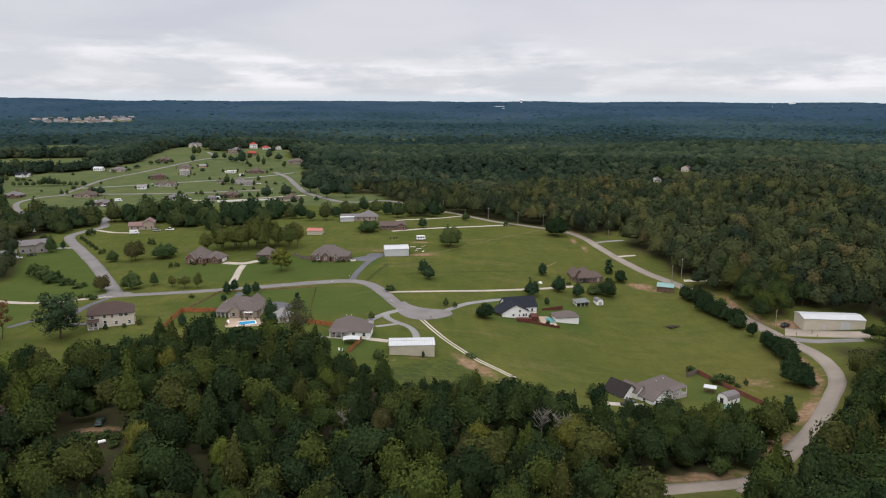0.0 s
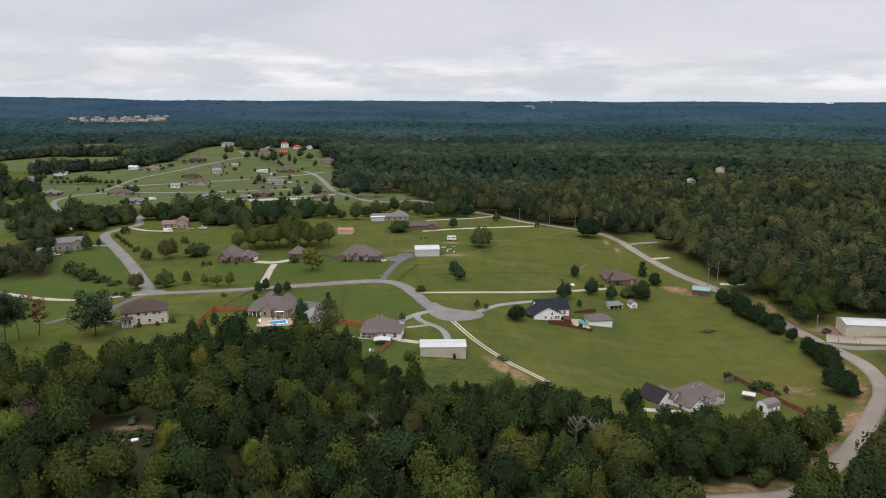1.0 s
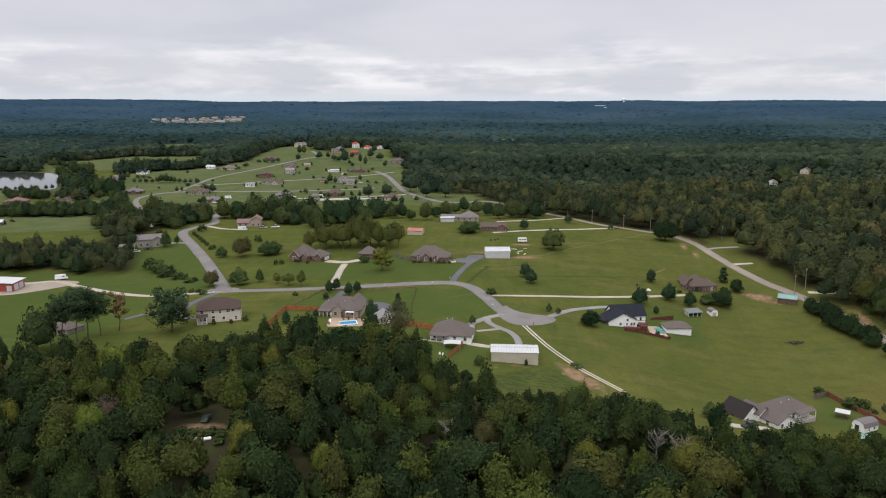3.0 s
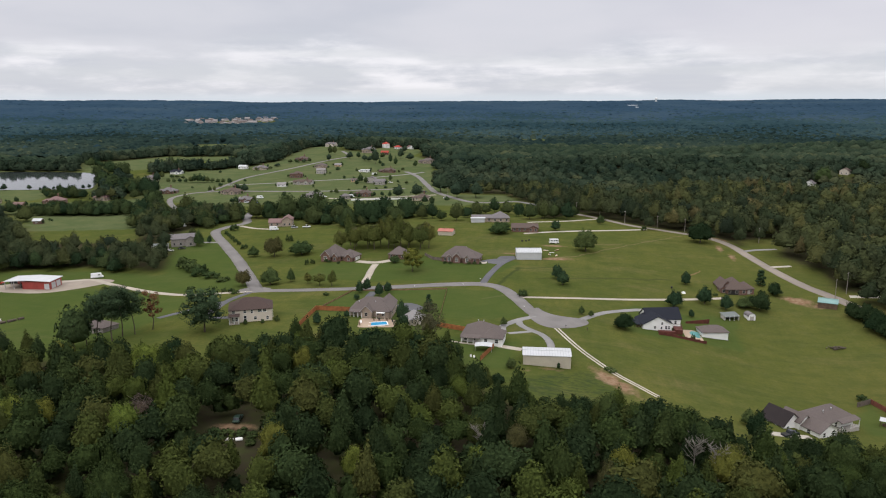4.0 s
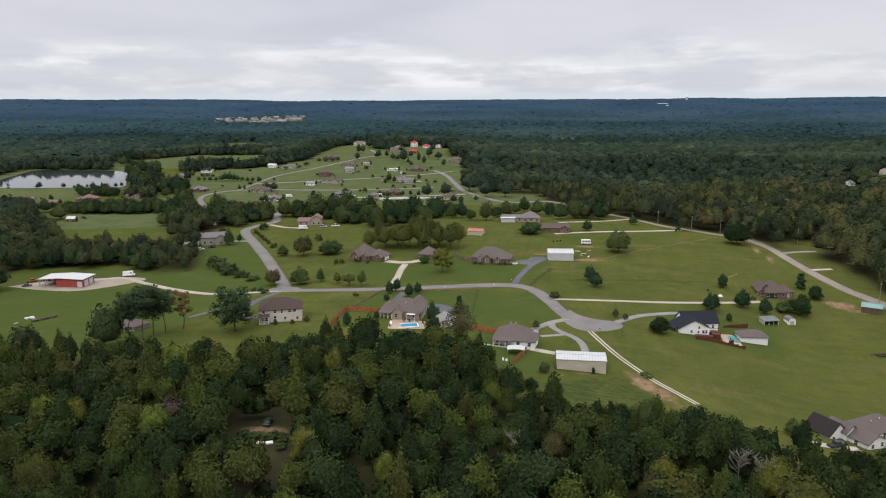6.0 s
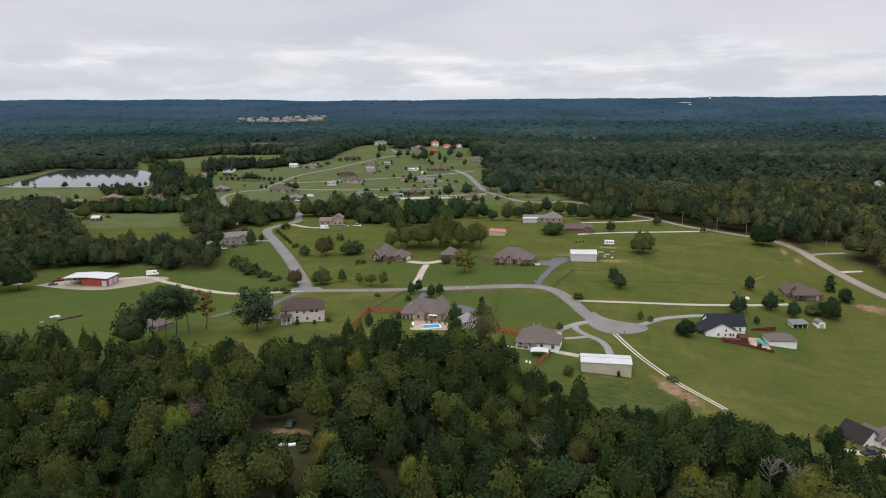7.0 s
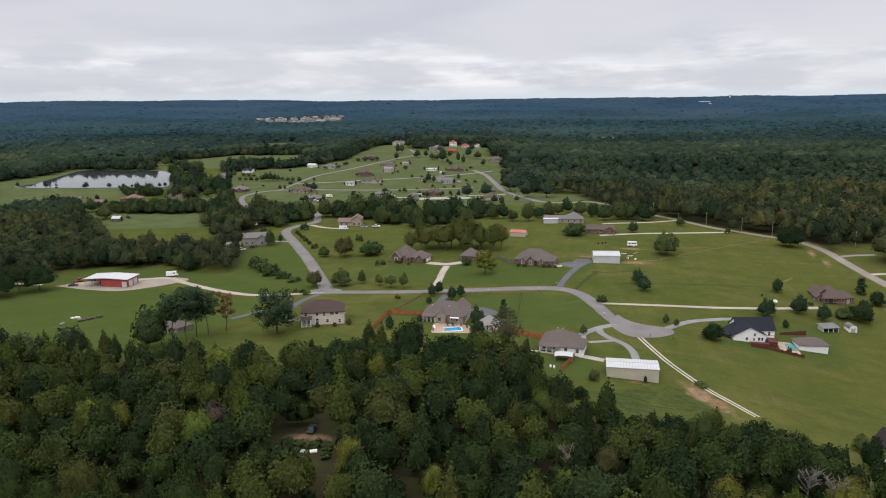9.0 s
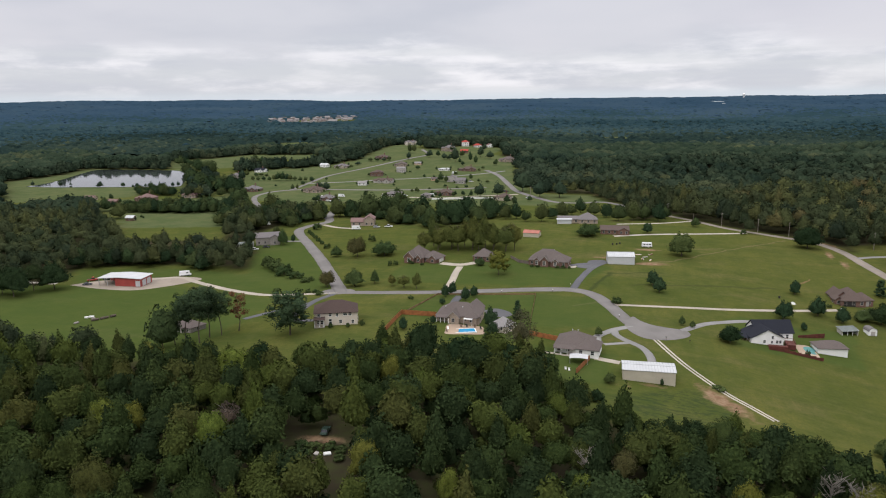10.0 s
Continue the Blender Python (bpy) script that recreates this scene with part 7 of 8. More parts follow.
# small trees about the distant lawns: x, y, width
HILL_TREES = (
    (-464, 748, 10.9, 13.6), (-448, 744, 5.4, 6.0), (-441, 744, 5.3, 5.3), (-434, 744, 6.0, 6.0), (-427, 744, 5.3, 5.3), (-421, 744, 5.9, 7.9), (-416, 744, 7.9, 11.2), (-410, 744, 7.9, 11.2), (-405, 744, 7.2, 9.2), (-400, 743, 6.5, 7.8), (-395, 744, 5.9, 5.9), (-386, 739, 5.8, 5.8), (-380, 739, 5.8, 5.8), (-370, 735, 6.4, 7.0), (-464, 779, 6.3, 4.9), (-457, 779, 7.0, 4.9), (-447, 774, 6.2, 4.1), (-474, 775, 7.0, 9.8))
HILL_TREES_WEST = (
    (-364, 679, 4.2, 6.5), (-361, 683, 3.6, 6.0), (-371, 715, 6.2, 4.4), (-340, 691, 10.1, 7.7), (-325, 676, 8.7, 9.3), (-298, 601, 5.7, 7.8), (-304, 605, 4.2, 4.7), (-422, 816, 4.3, 3.6), (-358, 747, 4.5, 3.8), (-397, 704, 3.1, 2.5), (-281, 596, 4.6, 4.1), (-269, 641, 4.8, 5.4), (-383, 832, 5.7, 4.2), (-317, 911, 8.2, 10.4), (-335, 969, 7.1, 15.9), (-329, 970, 7.9, 15.0), (-280, 834, 6.1, 5.4), (-247, 667, 4.9, 5.5))
HILL_TREES_EAST = (
    (-227, 670, 3.8, 6.0), (-295, 931, 9.8, 12.1), (-285, 938, 6.8, 10.6), (-272, 921, 9.7, 8.9), (-264, 919, 8.9, 8.9), (-252, 902, 10.9, 20.3), (-283, 1000, 7.2, 9.7), (-234, 909, 6.5, 14.5), (-223, 893, 6.4, 12.8), (-233, 962, 10.7, 16.9), (-218, 953, 11.3, 10.6), (-198, 892, 6.4, 8.5), (-253, 774, 3.8, 5.0), (-228, 753, 7.3, 10.9), (-226, 732, 4.7, 7.1), (-220, 746, 4.8, 8.4), (-226, 807, 5.2, 4.5), (-200, 774, 4.9, 7.4))
HILL_TREES_HIGH = (
    (-188, 759, 3.6, 4.2), (-177, 753, 5.4, 4.2), (-161, 651, 12.9, 14.0), (-147, 661, 13.6, 13.6), (-171, 656, 4.2, 6.3), (-179, 658, 4.2, 5.8), (-186, 650, 4.2, 5.7), (-229, 673, 3.8, 5.5), (-197, 644, 4.2, 5.2), (-203, 651, 4.2, 4.7), (-190, 714, 4.6, 3.4), (-212, 713, 4.6, 3.4), (-198, 708, 3.4, 2.8), (-122, 611, 4.3, 6.7), (-354, 894, 7.4, 4.5), (-345, 895, 8.2, 5.2), (-340, 899, 6.7, 5.9), (-368, 862, 8.7, 5.1))
LANE_TREES = (
    (-362, 890, 7.4, 5.9), (-370, 844, 6.4, 3.6), (-284, 798, 3.3, 2.6), (-282, 811, 4.0, 2.7), (-280, 740, 3.1, 3.1), (-267, 713, 3.5, 2.9), (-235, 677, 3.9, 2.8), (-210, 661, 3.7, 4.3), (-249, 643, 4.3, 4.3), (-229, 635, 4.7, 3.1), (-223, 695, 3.4, 2.3), (-206, 859, 4.8, 4.1), (-236, 878, 5.6, 6.3), (-244, 895, 5.0, 7.9), (-343, 1041, 11.0, 13.6), (-255, 950, 7.6, 10.7), (-244, 1034, 9.9, 11.5))
HILL_EDGE_TREES = (
    (-125, 626, 4.9, 5.5), (-113, 632, 4.9, 5.5), (-130, 618, 6.8, 7.5), (-130, 698, 21.8, 20), (-108, 660, 15.4, 16), (-91, 664, 15.5, 16))
for rows in (HILL_TREES, HILL_TREES_WEST, HILL_TREES_EAST, HILL_TREES_HIGH, LANE_TREES, HILL_EDGE_TREES):
    for x, y, w, h in rows:
        if w > 8:
            tree(tree_rng.choice(("h0", "h1")), x, y, w * 1.1, h, tree_rng.uniform(0, 360), "large green tree among distant lawns", group="distant trees")
        else:
            LATER.append((tree_rng.choice(("h0", "h1", "h2")), x, y, w * 1.1, h))
# each distant house has a few bushes about it
for x, y, w in far_yards:
    for k in range(4):
        size = tree_rng.uniform(1.6, 4.2)
        LATER.append((tree_rng.choice(("h0", "h1", "h2")), x + (w * 0.55 + 1) * (-1, 1, -0.4, 0.3)[k] + tree_rng.uniform(-2, 2), y + (2, 3, 14, 16)[k] + tree_rng.uniform(-3, 3), size, size * tree_rng.uniform(0.8, 1.4)))
POND_TREES = (
    (-635, 658, 6.3), (-667, 653, 5.8), (-587, 663, 8.2), (-567, 675, 6.1), (-553, 674, 4.0), (-552, 679, 5.4), (-631, 669, 3.5), (-546, 685, 4.0), (-542, 686, 4.7), (-527, 690, 5.3), (-516, 692, 5.3), (-513, 697, 5.3))
for x, y, w in POND_TREES:
    tree(tree_rng.choice(("h0", "h1")), x, y, w, w * 1.05, tree_rng.uniform(0, 360), "green tree standing near the pond", group="pond trees")

# big trees about the western houses, the road and the belt behind the home field: x, y, width
WEST_TREES = (
    (-443, 533, 7.4), (-426, 532, 9.4), (-401, 519, 10.0), (-399, 533, 8.2), (-391, 538, 12.2), (-372, 540, 13.1), (-339, 521, 14.3), (-417, 632, 11.6), (-352, 560, 15.2), (-300, 479, 16.4), (-312, 477, 13.1), (-277, 460, 14.8), (-469, 673, 18.9), (-453, 675, 18.7), (-506, 712, 17.5), (-421, 657, 15.6))
WEST_TREES_FAR = (
    (-570, 793, 15.1), (-566, 811, 18.3), (-538, 795, 19.2), (-531, 846, 10.8), (-524, 857, 12.4), (-544, 914, 13.1), (-484, 633, 13.5), (-509, 649, 10.1), (-521, 646, 6.4), (-482, 642, 8.6), (-663, 909, 13.9), (-642, 901, 10.2), (-457, 522, 11.7), (-415, 486, 12.7), (-473, 570, 4.6), (-514, 594, 6.0))
ROAD_TREES = (
    (-306, 532, 16.0), (-264, 482, 17.6), (-266, 508, 13.1), (-254, 509, 13.9), (-249, 510, 6.1), (-305, 513, 9.1), (-289, 469, 16.0), (-284, 505, 13.3), (-258, 452, 6.4), (-256, 440, 3.9))
BELT = (
    (-242, 519, 14.9), (-233, 523, 15.8), (-214, 512, 15.3), (-208, 525, 15.5), (-185, 492, 16.1), (-184, 514, 16.7), (-170, 502, 15.4), (-153, 472, 13.6), (-153, 501, 16.0), (-141, 490, 16.4), (-138, 513, 15.4), (-126, 494, 16.4), (-123, 519, 14.7), (-115, 533, 10.0))
BELT_BACK = (
    (-222, 532, 15), (-200, 535, 16), (-178, 530, 16), (-160, 522, 15), (-146, 536, 15), (-236, 530, 14), (-190, 524, 14))
BELT_EAST = (
    (-110, 511, 10.7), (-103, 513, 9.4), (-94, 499, 9.6), (-83, 499, 10.6), (-78, 518, 9.8), (-73, 528, 11.6), (-68, 545, 10.8), (-63, 562, 10.6), (-42, 533, 9.8), (-33, 514, 12.4), (-24, 520, 10.6), (-16, 526, 11.4), (-7, 524, 11.6), (-28, 552, 11.2), (-2, 540, 9.9), (-52, 545, 11))
for rows, lab in ((WEST_TREES, "large green tree near the western houses"), (WEST_TREES_FAR, "large green tree near the pond"), (ROAD_TREES, "big green tree beside the road"), (BELT, "big dark tree in the belt behind the field"), (BELT_BACK, "big dark tree in the belt behind the field"), (BELT_EAST, "green tree standing behind the far field")):
    for x, y, w in rows:
        for k in range(2 if w > 10 and rows is not BELT_EAST else 1):
            size = w * (1.1 - 0.3 * k) * tree_rng.uniform(0.85, 1.15)
            key, x2, y2, tall = tree_rng.choice(("t0", "t1", "t2", "t3")), x + k * tree_rng.uniform(-8, 8), y + k * tree_rng.uniform(4, 9), size * tree_rng.uniform(0.9, 1.25)
            if k or rows in (WEST_TREES, WEST_TREES_FAR, BELT_BACK):
                LATER.append((key, x2, y2, size, tall))
            else:
                tree(key, x2, y2, size, tall, tree_rng.uniform(0, 360), lab, group="big trees")

# the overgrown hedge between the field and the country road, and the wood edge about it
HEDGE = ((123.6, 340), (125.6, 333), (127.6, 325), (130.3, 316), (132.9, 306), (134.4, 295), (138.2, 276), (137.6, 271), (136.4, 264.8), (134.3, 255), (132.3, 245.8), (129.5, 238))
for i, (x, y) in enumerate(HEDGE):
    for k in range(3):
        if i in (5, 9) and k:
            continue
        w = tree_rng.uniform(6.0, 8.6) if i != 5 else 5.0
        tree(tree_rng.choice(("o0", "o1", "b0", "b1", "b2")), x + tree_rng.uniform(-1.6, 1.6) - 0.8 * k, y + 3.2 * k + tree_rng.uniform(-1, 1), w, tree_rng.uniform(6, 9.0) if i < 6 else tree_rng.uniform(5.5, 7.5), tree_rng.uniform(0, 360),
             "dense dark green tree in an overgrown hedge", group="hedge")
for x, y, w, h, k in ((147.8, 317, 10, 11, "wood1"), (156, 316, 12, 12, "wood3"), (176.5, 280, 7, 7, "wood5"), (119.5, 196.5, 5.5, 10, "wood5"), (93.3, 166.0, 3.2, 5, "c0"), (178, 276, 8, 8, "wood1"), (250, 800, 17, 19, "lime0"), (300, 838, 15, 17, "wood3")):
    tree(k, x, y, w, h, 40, "green tree beside the country road", group="roadside trees")
for x, y, w, h in ((-204.4, 355, 11, 5.5), (-196, 347.5, 10, 5), (-186, 341, 9, 3.4), (-176, 334, 7, 2.2), (-213, 362, 10, 6), (-232.4, 451, 3.4, 2.6), (-227.1, 444, 3.0, 2.2), (-221, 436, 3.6, 2.4), (-214.4, 427, 3.2, 2.6), (-208, 419, 3.4, 2.4), (-199.9, 409, 4.4, 2.8), (-178.3, 428, 5, 4), (-233.7, 465.5, 6, 4.4), (-145, 369.7, 2.4, 3), (-142.5, 371.7, 3, 2.4), (-159, 309, 4, 2), (-156, 306.5, 4, 1.6), (-164, 311, 3.4, 1.6), (108.4, 244.8, 2.6, 1.4), (111.7, 246, 1.8, 2.6), (-112, 306, 3, 1.4)):
    tree("s0", x, y, w, h, tree_rng.uniform(0, 360), "low tangled green shrub on rough grass", "shrub", "shrubs")
for x, y, w, h in ((-92, 163.4, 4, 1.6), (-88.4, 162.8, 4.4, 1.8), (-85.0, 164.2, 4, 1.5), (-81.6, 163.0, 3.6, 1.6), (-89.6, 160.2, 3.4, 1.2), (-80.6, 159.6, 3.4, 1.4), (-94.2, 160.5, 3.2, 1.2)):
    tree("s0", x, y, w, h, tree_rng.uniform(0, 360), "low green brush in a wood clearing", "shrub", "clearing brush")
# trees of the wood edge that come down to the country road and the metal building
ROAD_EDGE = (
    (144.5, 366, 12, 14), (146.5, 356, 11, 13), (145.5, 346, 12, 15), (148.5, 337, 12, 14), (146.5, 328, 11, 13), (149.5, 319, 12, 13), (145, 311, 8, 9), (155.5, 346, 12, 16), (157.5, 335, 13, 16), (158.5, 325, 12, 14), (156.5, 315, 9, 10),
    (166.5, 333, 13, 16), (167.5, 343, 13, 17), (151.5, 353, 12, 15), (169.5, 324, 10, 12), (144.5, 339, 6, 6), (146, 322, 6, 6))
for i, (x, y, w, h) in enumerate(ROAD_EDGE):
    tree(f"wood{i * 3 % 8}", x, y, w, h, tree_rng.uniform(0, 360), "leafy green tree at the wood edge by the country road", group="roadside trees")
# the wood edge close behind the red barn
BARN_EDGE = ((-318, 334), (-309, 339), (-302, 345), (-293, 349), (-284, 353), (-276, 358), (-266, 358), (-256, 354), (-248, 351))
for x, y in BARN_EDGE:
    for k in range(2):
        w = tree_rng.uniform(9, 12.5)
        LATER.append((tree_rng.choice(("t0", "t1", "t2", "t3")), x + tree_rng.uniform(-2, 2), y + 8 * k + tree_rng.uniform(-1, 1), w, w * tree_rng.uniform(0.95, 1.25)))
# trees between the low road and the house at the wood edge
for i, (x, y, w, h) in enumerate(((52, 170, 9, 12), (60, 173, 9, 12), (68, 176, 10, 13), (76, 174, 9, 11), (84, 179, 8, 10), (58, 188, 10, 12), (66, 192, 11, 13), (78, 190, 11, 13), (88, 190, 9, 11), (93, 190, 6, 8), (46, 178, 9, 11), (101, 198, 6, 7), (73, 196, 8, 8), (64, 181, 8, 10))):
    tree(f"wood{i * 3 % 8}", x, y, w, h, tree_rng.uniform(0, 360), "green broadleaf tree above the low road", group="roadside trees")
# house-front bushes
for x, y, w, h in ((-70, 377, 2.4, 1.3), (-67, 376.6, 2, 1.2), (-57, 377, 2.2, 1.3), (-54, 377.4, 2.6, 1.4), (-51, 378, 2, 1.1), (-136, 376, 3, 2.2), (-134, 374.5, 2, 1.4), (-128, 372.6, 2, 1.2), (-120, 255.8, 2, 1.6), (-116, 260, 2.6, 1.8), (-126, 253.6, 2.2, 1.6), (66, 362.5, 2.4, 1.5), (83, 364, 2.4, 1.5), (46.6, 302.2, 1.8, 2.2)):
    tree("s0", x, y, w, h, tree_rng.uniform(0, 360), "clipped dark green bush against a house", "shrub", "house bushes")


def bare_tree(x, y, height, seed):
    """A dead tree: a forked trunk with bare grey branches."""
    r = np.random.default_rng(seed)
    ob = thing("tree", x, y, 0, "dead leafless tree with bleached grey branches", "tree", "dead trees")
    bm = bmesh.new()
    tube(bm, (0, 0, -0.4), (0.2, 0.1, height * 0.6), 0.22, 0.14, 7)
    part("trunk", bm, M_BARE, ob)
    for i in range(26):
        t, z = r.uniform(0, 6.3), height * r.uniform(0.4, 0.65)
        a = Vector((0.15, 0.1, z))
        b = a + Vector((math.cos(t), math.sin(t), r.uniform(0.7, 1.6))) * r.uniform(1.4, 2.6)
        bm = bmesh.new()
        tube(bm, a, b, 0.09, 0.05, 5)
        for k in range(5):
            u = r.uniform(0, 6.3)
            e = a.lerp(b, r.uniform(0.5, 1.0))
            tube(bm, e, e + Vector((math.cos(u), math.sin(u), r.uniform(0.4, 1.2))) * r.uniform(0.7, 1.5), 0.045, 0.02, 4)
        part("branch", bm, M_BARE, ob)


bare_tree(-24.5, 167.5, 12, 1)
bare_tree(26.0, 172.0, 16, 2)
bare_tree(31, 170, 15, 3)
heap = thing("brush_pile", 104.8, 312.3, 10, "low dark heap of cut brush in the open field", "brush pile")
r_heap = np.random.default_rng(4)
for i in range(22):
    bm = bmesh.new()
    t = r_heap.uniform(0, 3.1)
    c = Vector((r_heap.normal(0, 1.8), r_heap.normal(0, 0.7), r_heap.uniform(0.2, 1.0)))
    d = Vector((math.cos(t), math.sin(t) * 0.5, r_heap.uniform(-0.2, 0.2))) * 1.5
    tube(bm, c - d, c + d, 0.22, 0.12, 5)
    part("branch", bm, M_BARK, heap)

# ---- woods ----
EAST_LINE = curve_points(EAST_ROAD[2:9], 4)
LOW_LINE = curve_points(LOW_ROAD[1:4], 4)
WEST_LINE = curve_points(FAR_WEST_ROAD[:5], 4)
VIEW_RIGHT, VIEW_LEFT = radians(-36), radians(51)


def scatter(r, x0, x1, y0, y1, gap):
    """Places on a jittered grid."""
    gx, gy = np.meshgrid(np.arange(x0, x1, gap), np.arange(y0, y1, gap))
    x = gx.ravel() + (np.arange(gx.shape[0]) % 2 * gap / 2).repeat(gx.shape[1]) + r.uniform(-0.36, 0.36, gx.size) * gap
    return x, gy.ravel() + r.uniform(-0.36, 0.36, gy.size) * gap


def wooded(x, y, r0, r1, gap=5.5):
    ang, dist = np.arctan2(-x, y), np.hypot(x, y)
    ragged = dist * (1 + 0.09 * np.sin(ang * 23 + dist * 0.004) * (dist > 500))
    keep = (ang > VIEW_RIGHT) & (ang < VIEW_LEFT) & (ragged >= r0) & (ragged < r1)
    x, y = x[keep], y[keep]
    keep = ~cleared(x, y)
    x, y = x[keep], y[keep]
    keep = ~near_road(x, y, gap)
    # lawns, meadows and the country road stay open towards the south
    for s in (1.04, 1.08, 1.12):
        for poly in ALL_CLEAR[1:9]:
            keep &= ~inside(poly, x * s, y * s)
        for a, b in EAST_LINE:
            keep &= (x * s - a) ** 2 + (y * s - b) ** 2 > 42
        for a, b in LOW_LINE:
            keep &= (x * s - a) ** 2 + (y * s - b) ** 2 > 30
        for a, b in WEST_LINE:
            keep &= (x * s - a) ** 2 + (y * s - b) ** 2 > 60
    for s in (1.15, 1.18):
        keep &= ~inside(ALL_CLEAR[3], x * s, y * s)
    for s in (1.03, 1.06, 1.09, 1.12):
        keep &= ~(inside(ALL_CLEAR[13], x * s, y * s) | inside(ALL_CLEAR[14], x * s, y * s))
    return x[keep], y[keep]


def front_height(r, x, y):
    """Trees are lower along the edge of the front wood."""
    edge = inside(MAIN_FIELD, x, y + 14) | inside(MAIN_FIELD, x + 8, y + 8)
    return r.uniform(8.5, 12) if edge else r.uniform(10, 17.5)


# close stands of trees about the western houses, as patches of the plan
STANDS = (
    (((-449, 535), (-431, 513), (-352, 525), (-371, 554)), 6.5, 11.5), (((-530, 653), (-509, 627), (-466, 627), (-486, 654)), 7.0, 9), (((-560, 775), (-467, 661), (-407, 645), (-424, 685), (-466, 706), (-520, 742), (-545, 775)), 10.0, 15), (((-339, 505), (-314, 469), (-277, 449), (-279, 475), (-336, 548), (-388, 626), (-398, 625), (-351, 546)), 8.5, 11.5), (((-320, 543), (-281, 487), (-257, 467), (-255, 493), (-244, 502), (-255, 523), (-277, 533), (-298, 545)), 8.5, 11.0),
    (((-246, 521), (-214, 508), (-186, 488), (-154, 470), (-122, 488), (-112, 531), (-146, 538), (-200, 537), (-238, 532)), 7.5, 8.5))
r_stand = np.random.default_rng(31)
for poly, gap, size in STANDS:
    px, py = [p[0] for p in poly], [p[1] for p in poly]
    sx, sy = scatter(r_stand, min(px), max(px), min(py), max(py), gap)
    keep = inside(poly, sx, sy) & ~near_road(sx, sy, 7)
    for x, y in zip(sx[keep], sy[keep]):
        w = size * r_stand.uniform(0.75, 1.15)
        LATER.append((tree_rng.choice(("t0", "t1", "t2", "t3")), float(x), float(y), w, w * tree_rng.uniform(0.85, 1.15)))

# trees that stand out in the front wood: x, y, width, height, kind
STANDOUTS = (
    (-129.8, 195.0, 13.5, 14, "lime"), (-164.5, 202.3, 8.2, 12, "gold"), (-112.6, 163.8, 8.4, 12, "grey"), (-145.8, 158.5, 7.5, 13, "lime"), (-110.4, 153.1, 9.4, 13.5, "lime"), (5.4, 156.1, 5.6, 11, "rust"), (33.7, 169.1, 10.4, 12.5, "gold"),
    (-23.8, 158.3, 6.0, 10, "lime"), (-136.9, 158.8, 7.2, 12, "gold"), (-50.7, 148.1, 5.6, 11, "lime"), (-83.0, 202.4, 7.0, 13, "gold"), (-150.5, 188.0, 6.0, 9, "rust"), (9.0, 163.0, 7.0, 12, "gold"), (-70.0, 150.0, 8.0, 13, "gold"), (-16.0, 171.0, 7.0, 10, "rust"))
for i, (key, m) in enumerate((("lime", M_LEAF_LIME), ("gold", M_LEAF_YELLOW), ("rust", M_LEAF_AUTUMN), ("grey", M_LEAF_BARE))):
    form = WOOD_FORMS[(3, 0, 4, 6)[i]]
    v, f, q = lobed_crown(170 + i, *form[:3], 3, 900 if key == "grey" else 1700, 0.27, *form[3:], inner=0.5 if key == "grey" else 0.86)
    TREE_KINDS[key] = (mesh_np("crown", v, [f, q], m), trunk_mesh("trunk", np.random.default_rng(170 + i), 9, 0.24, 6, form[0] * 0.35, M_BARE if key == "grey" else M_BARK), form[0], form[2])
STANDOUT_LABELS = {"lime": "bright yellow-green woodland tree with a broad crown", "gold": "yellowing broadleaf tree in the front wood", "rust": "rust-brown broadleaf tree in the front wood", "grey": "half-dead tree with thin grey-brown twigs"}
for x, y, w, h, key in STANDOUTS:
    tree(key, x, y, w, h, tree_rng.uniform(0, 360), STANDOUT_LABELS[key], group="front wood")

# the front wood: the nearest trees are things of their own
r_front = np.random.default_rng(11)
fx, fy = wooded(*scatter(r_front, -260, 175, 105, 262, 7.9), 104, 285)
# the view into the wood clearing stays open to the south
keep = np.ones(len(fx), bool)
for s in (1.03, 1.06):
    keep &= ~inside(WOOD_CLEARING, fx * s, fy * s)
for x, y, w, h, key in STANDOUTS:
    keep &= np.hypot(fx - x, fy - y) > w * 0.5
fx, fy = fx[keep], fy[keep]
order = np.argsort(fy)
fx, fy = fx[order], fy[order]
FRONT_COUNT = 90
seen = np.abs(fx + 40) < 135
near_rows = [(float(a), float(b)) for a, b in zip(fx[seen], fy[seen])][:FRONT_COUNT]
far_front = [(float(a), float(b)) for a, b in zip(fx[seen], fy[seen])][FRONT_COUNT:] + [(float(a), float(b)) for a, b in zip(fx[~seen], fy[~seen])]
for x, y in near_rows:
    h = front_height(r_front, x, y)
    k = int(r_front.integers(0, 8))
    w = h * (r_front.uniform(0.50, 0.64) if k in (5, 7) else r_front.uniform(0.56, 0.82))
    tree(f"wood{k}", x, y, w, h, float(r_front.uniform(0, 360)), "green broadleaf woodland tree with a dense uneven crown", group="front wood")


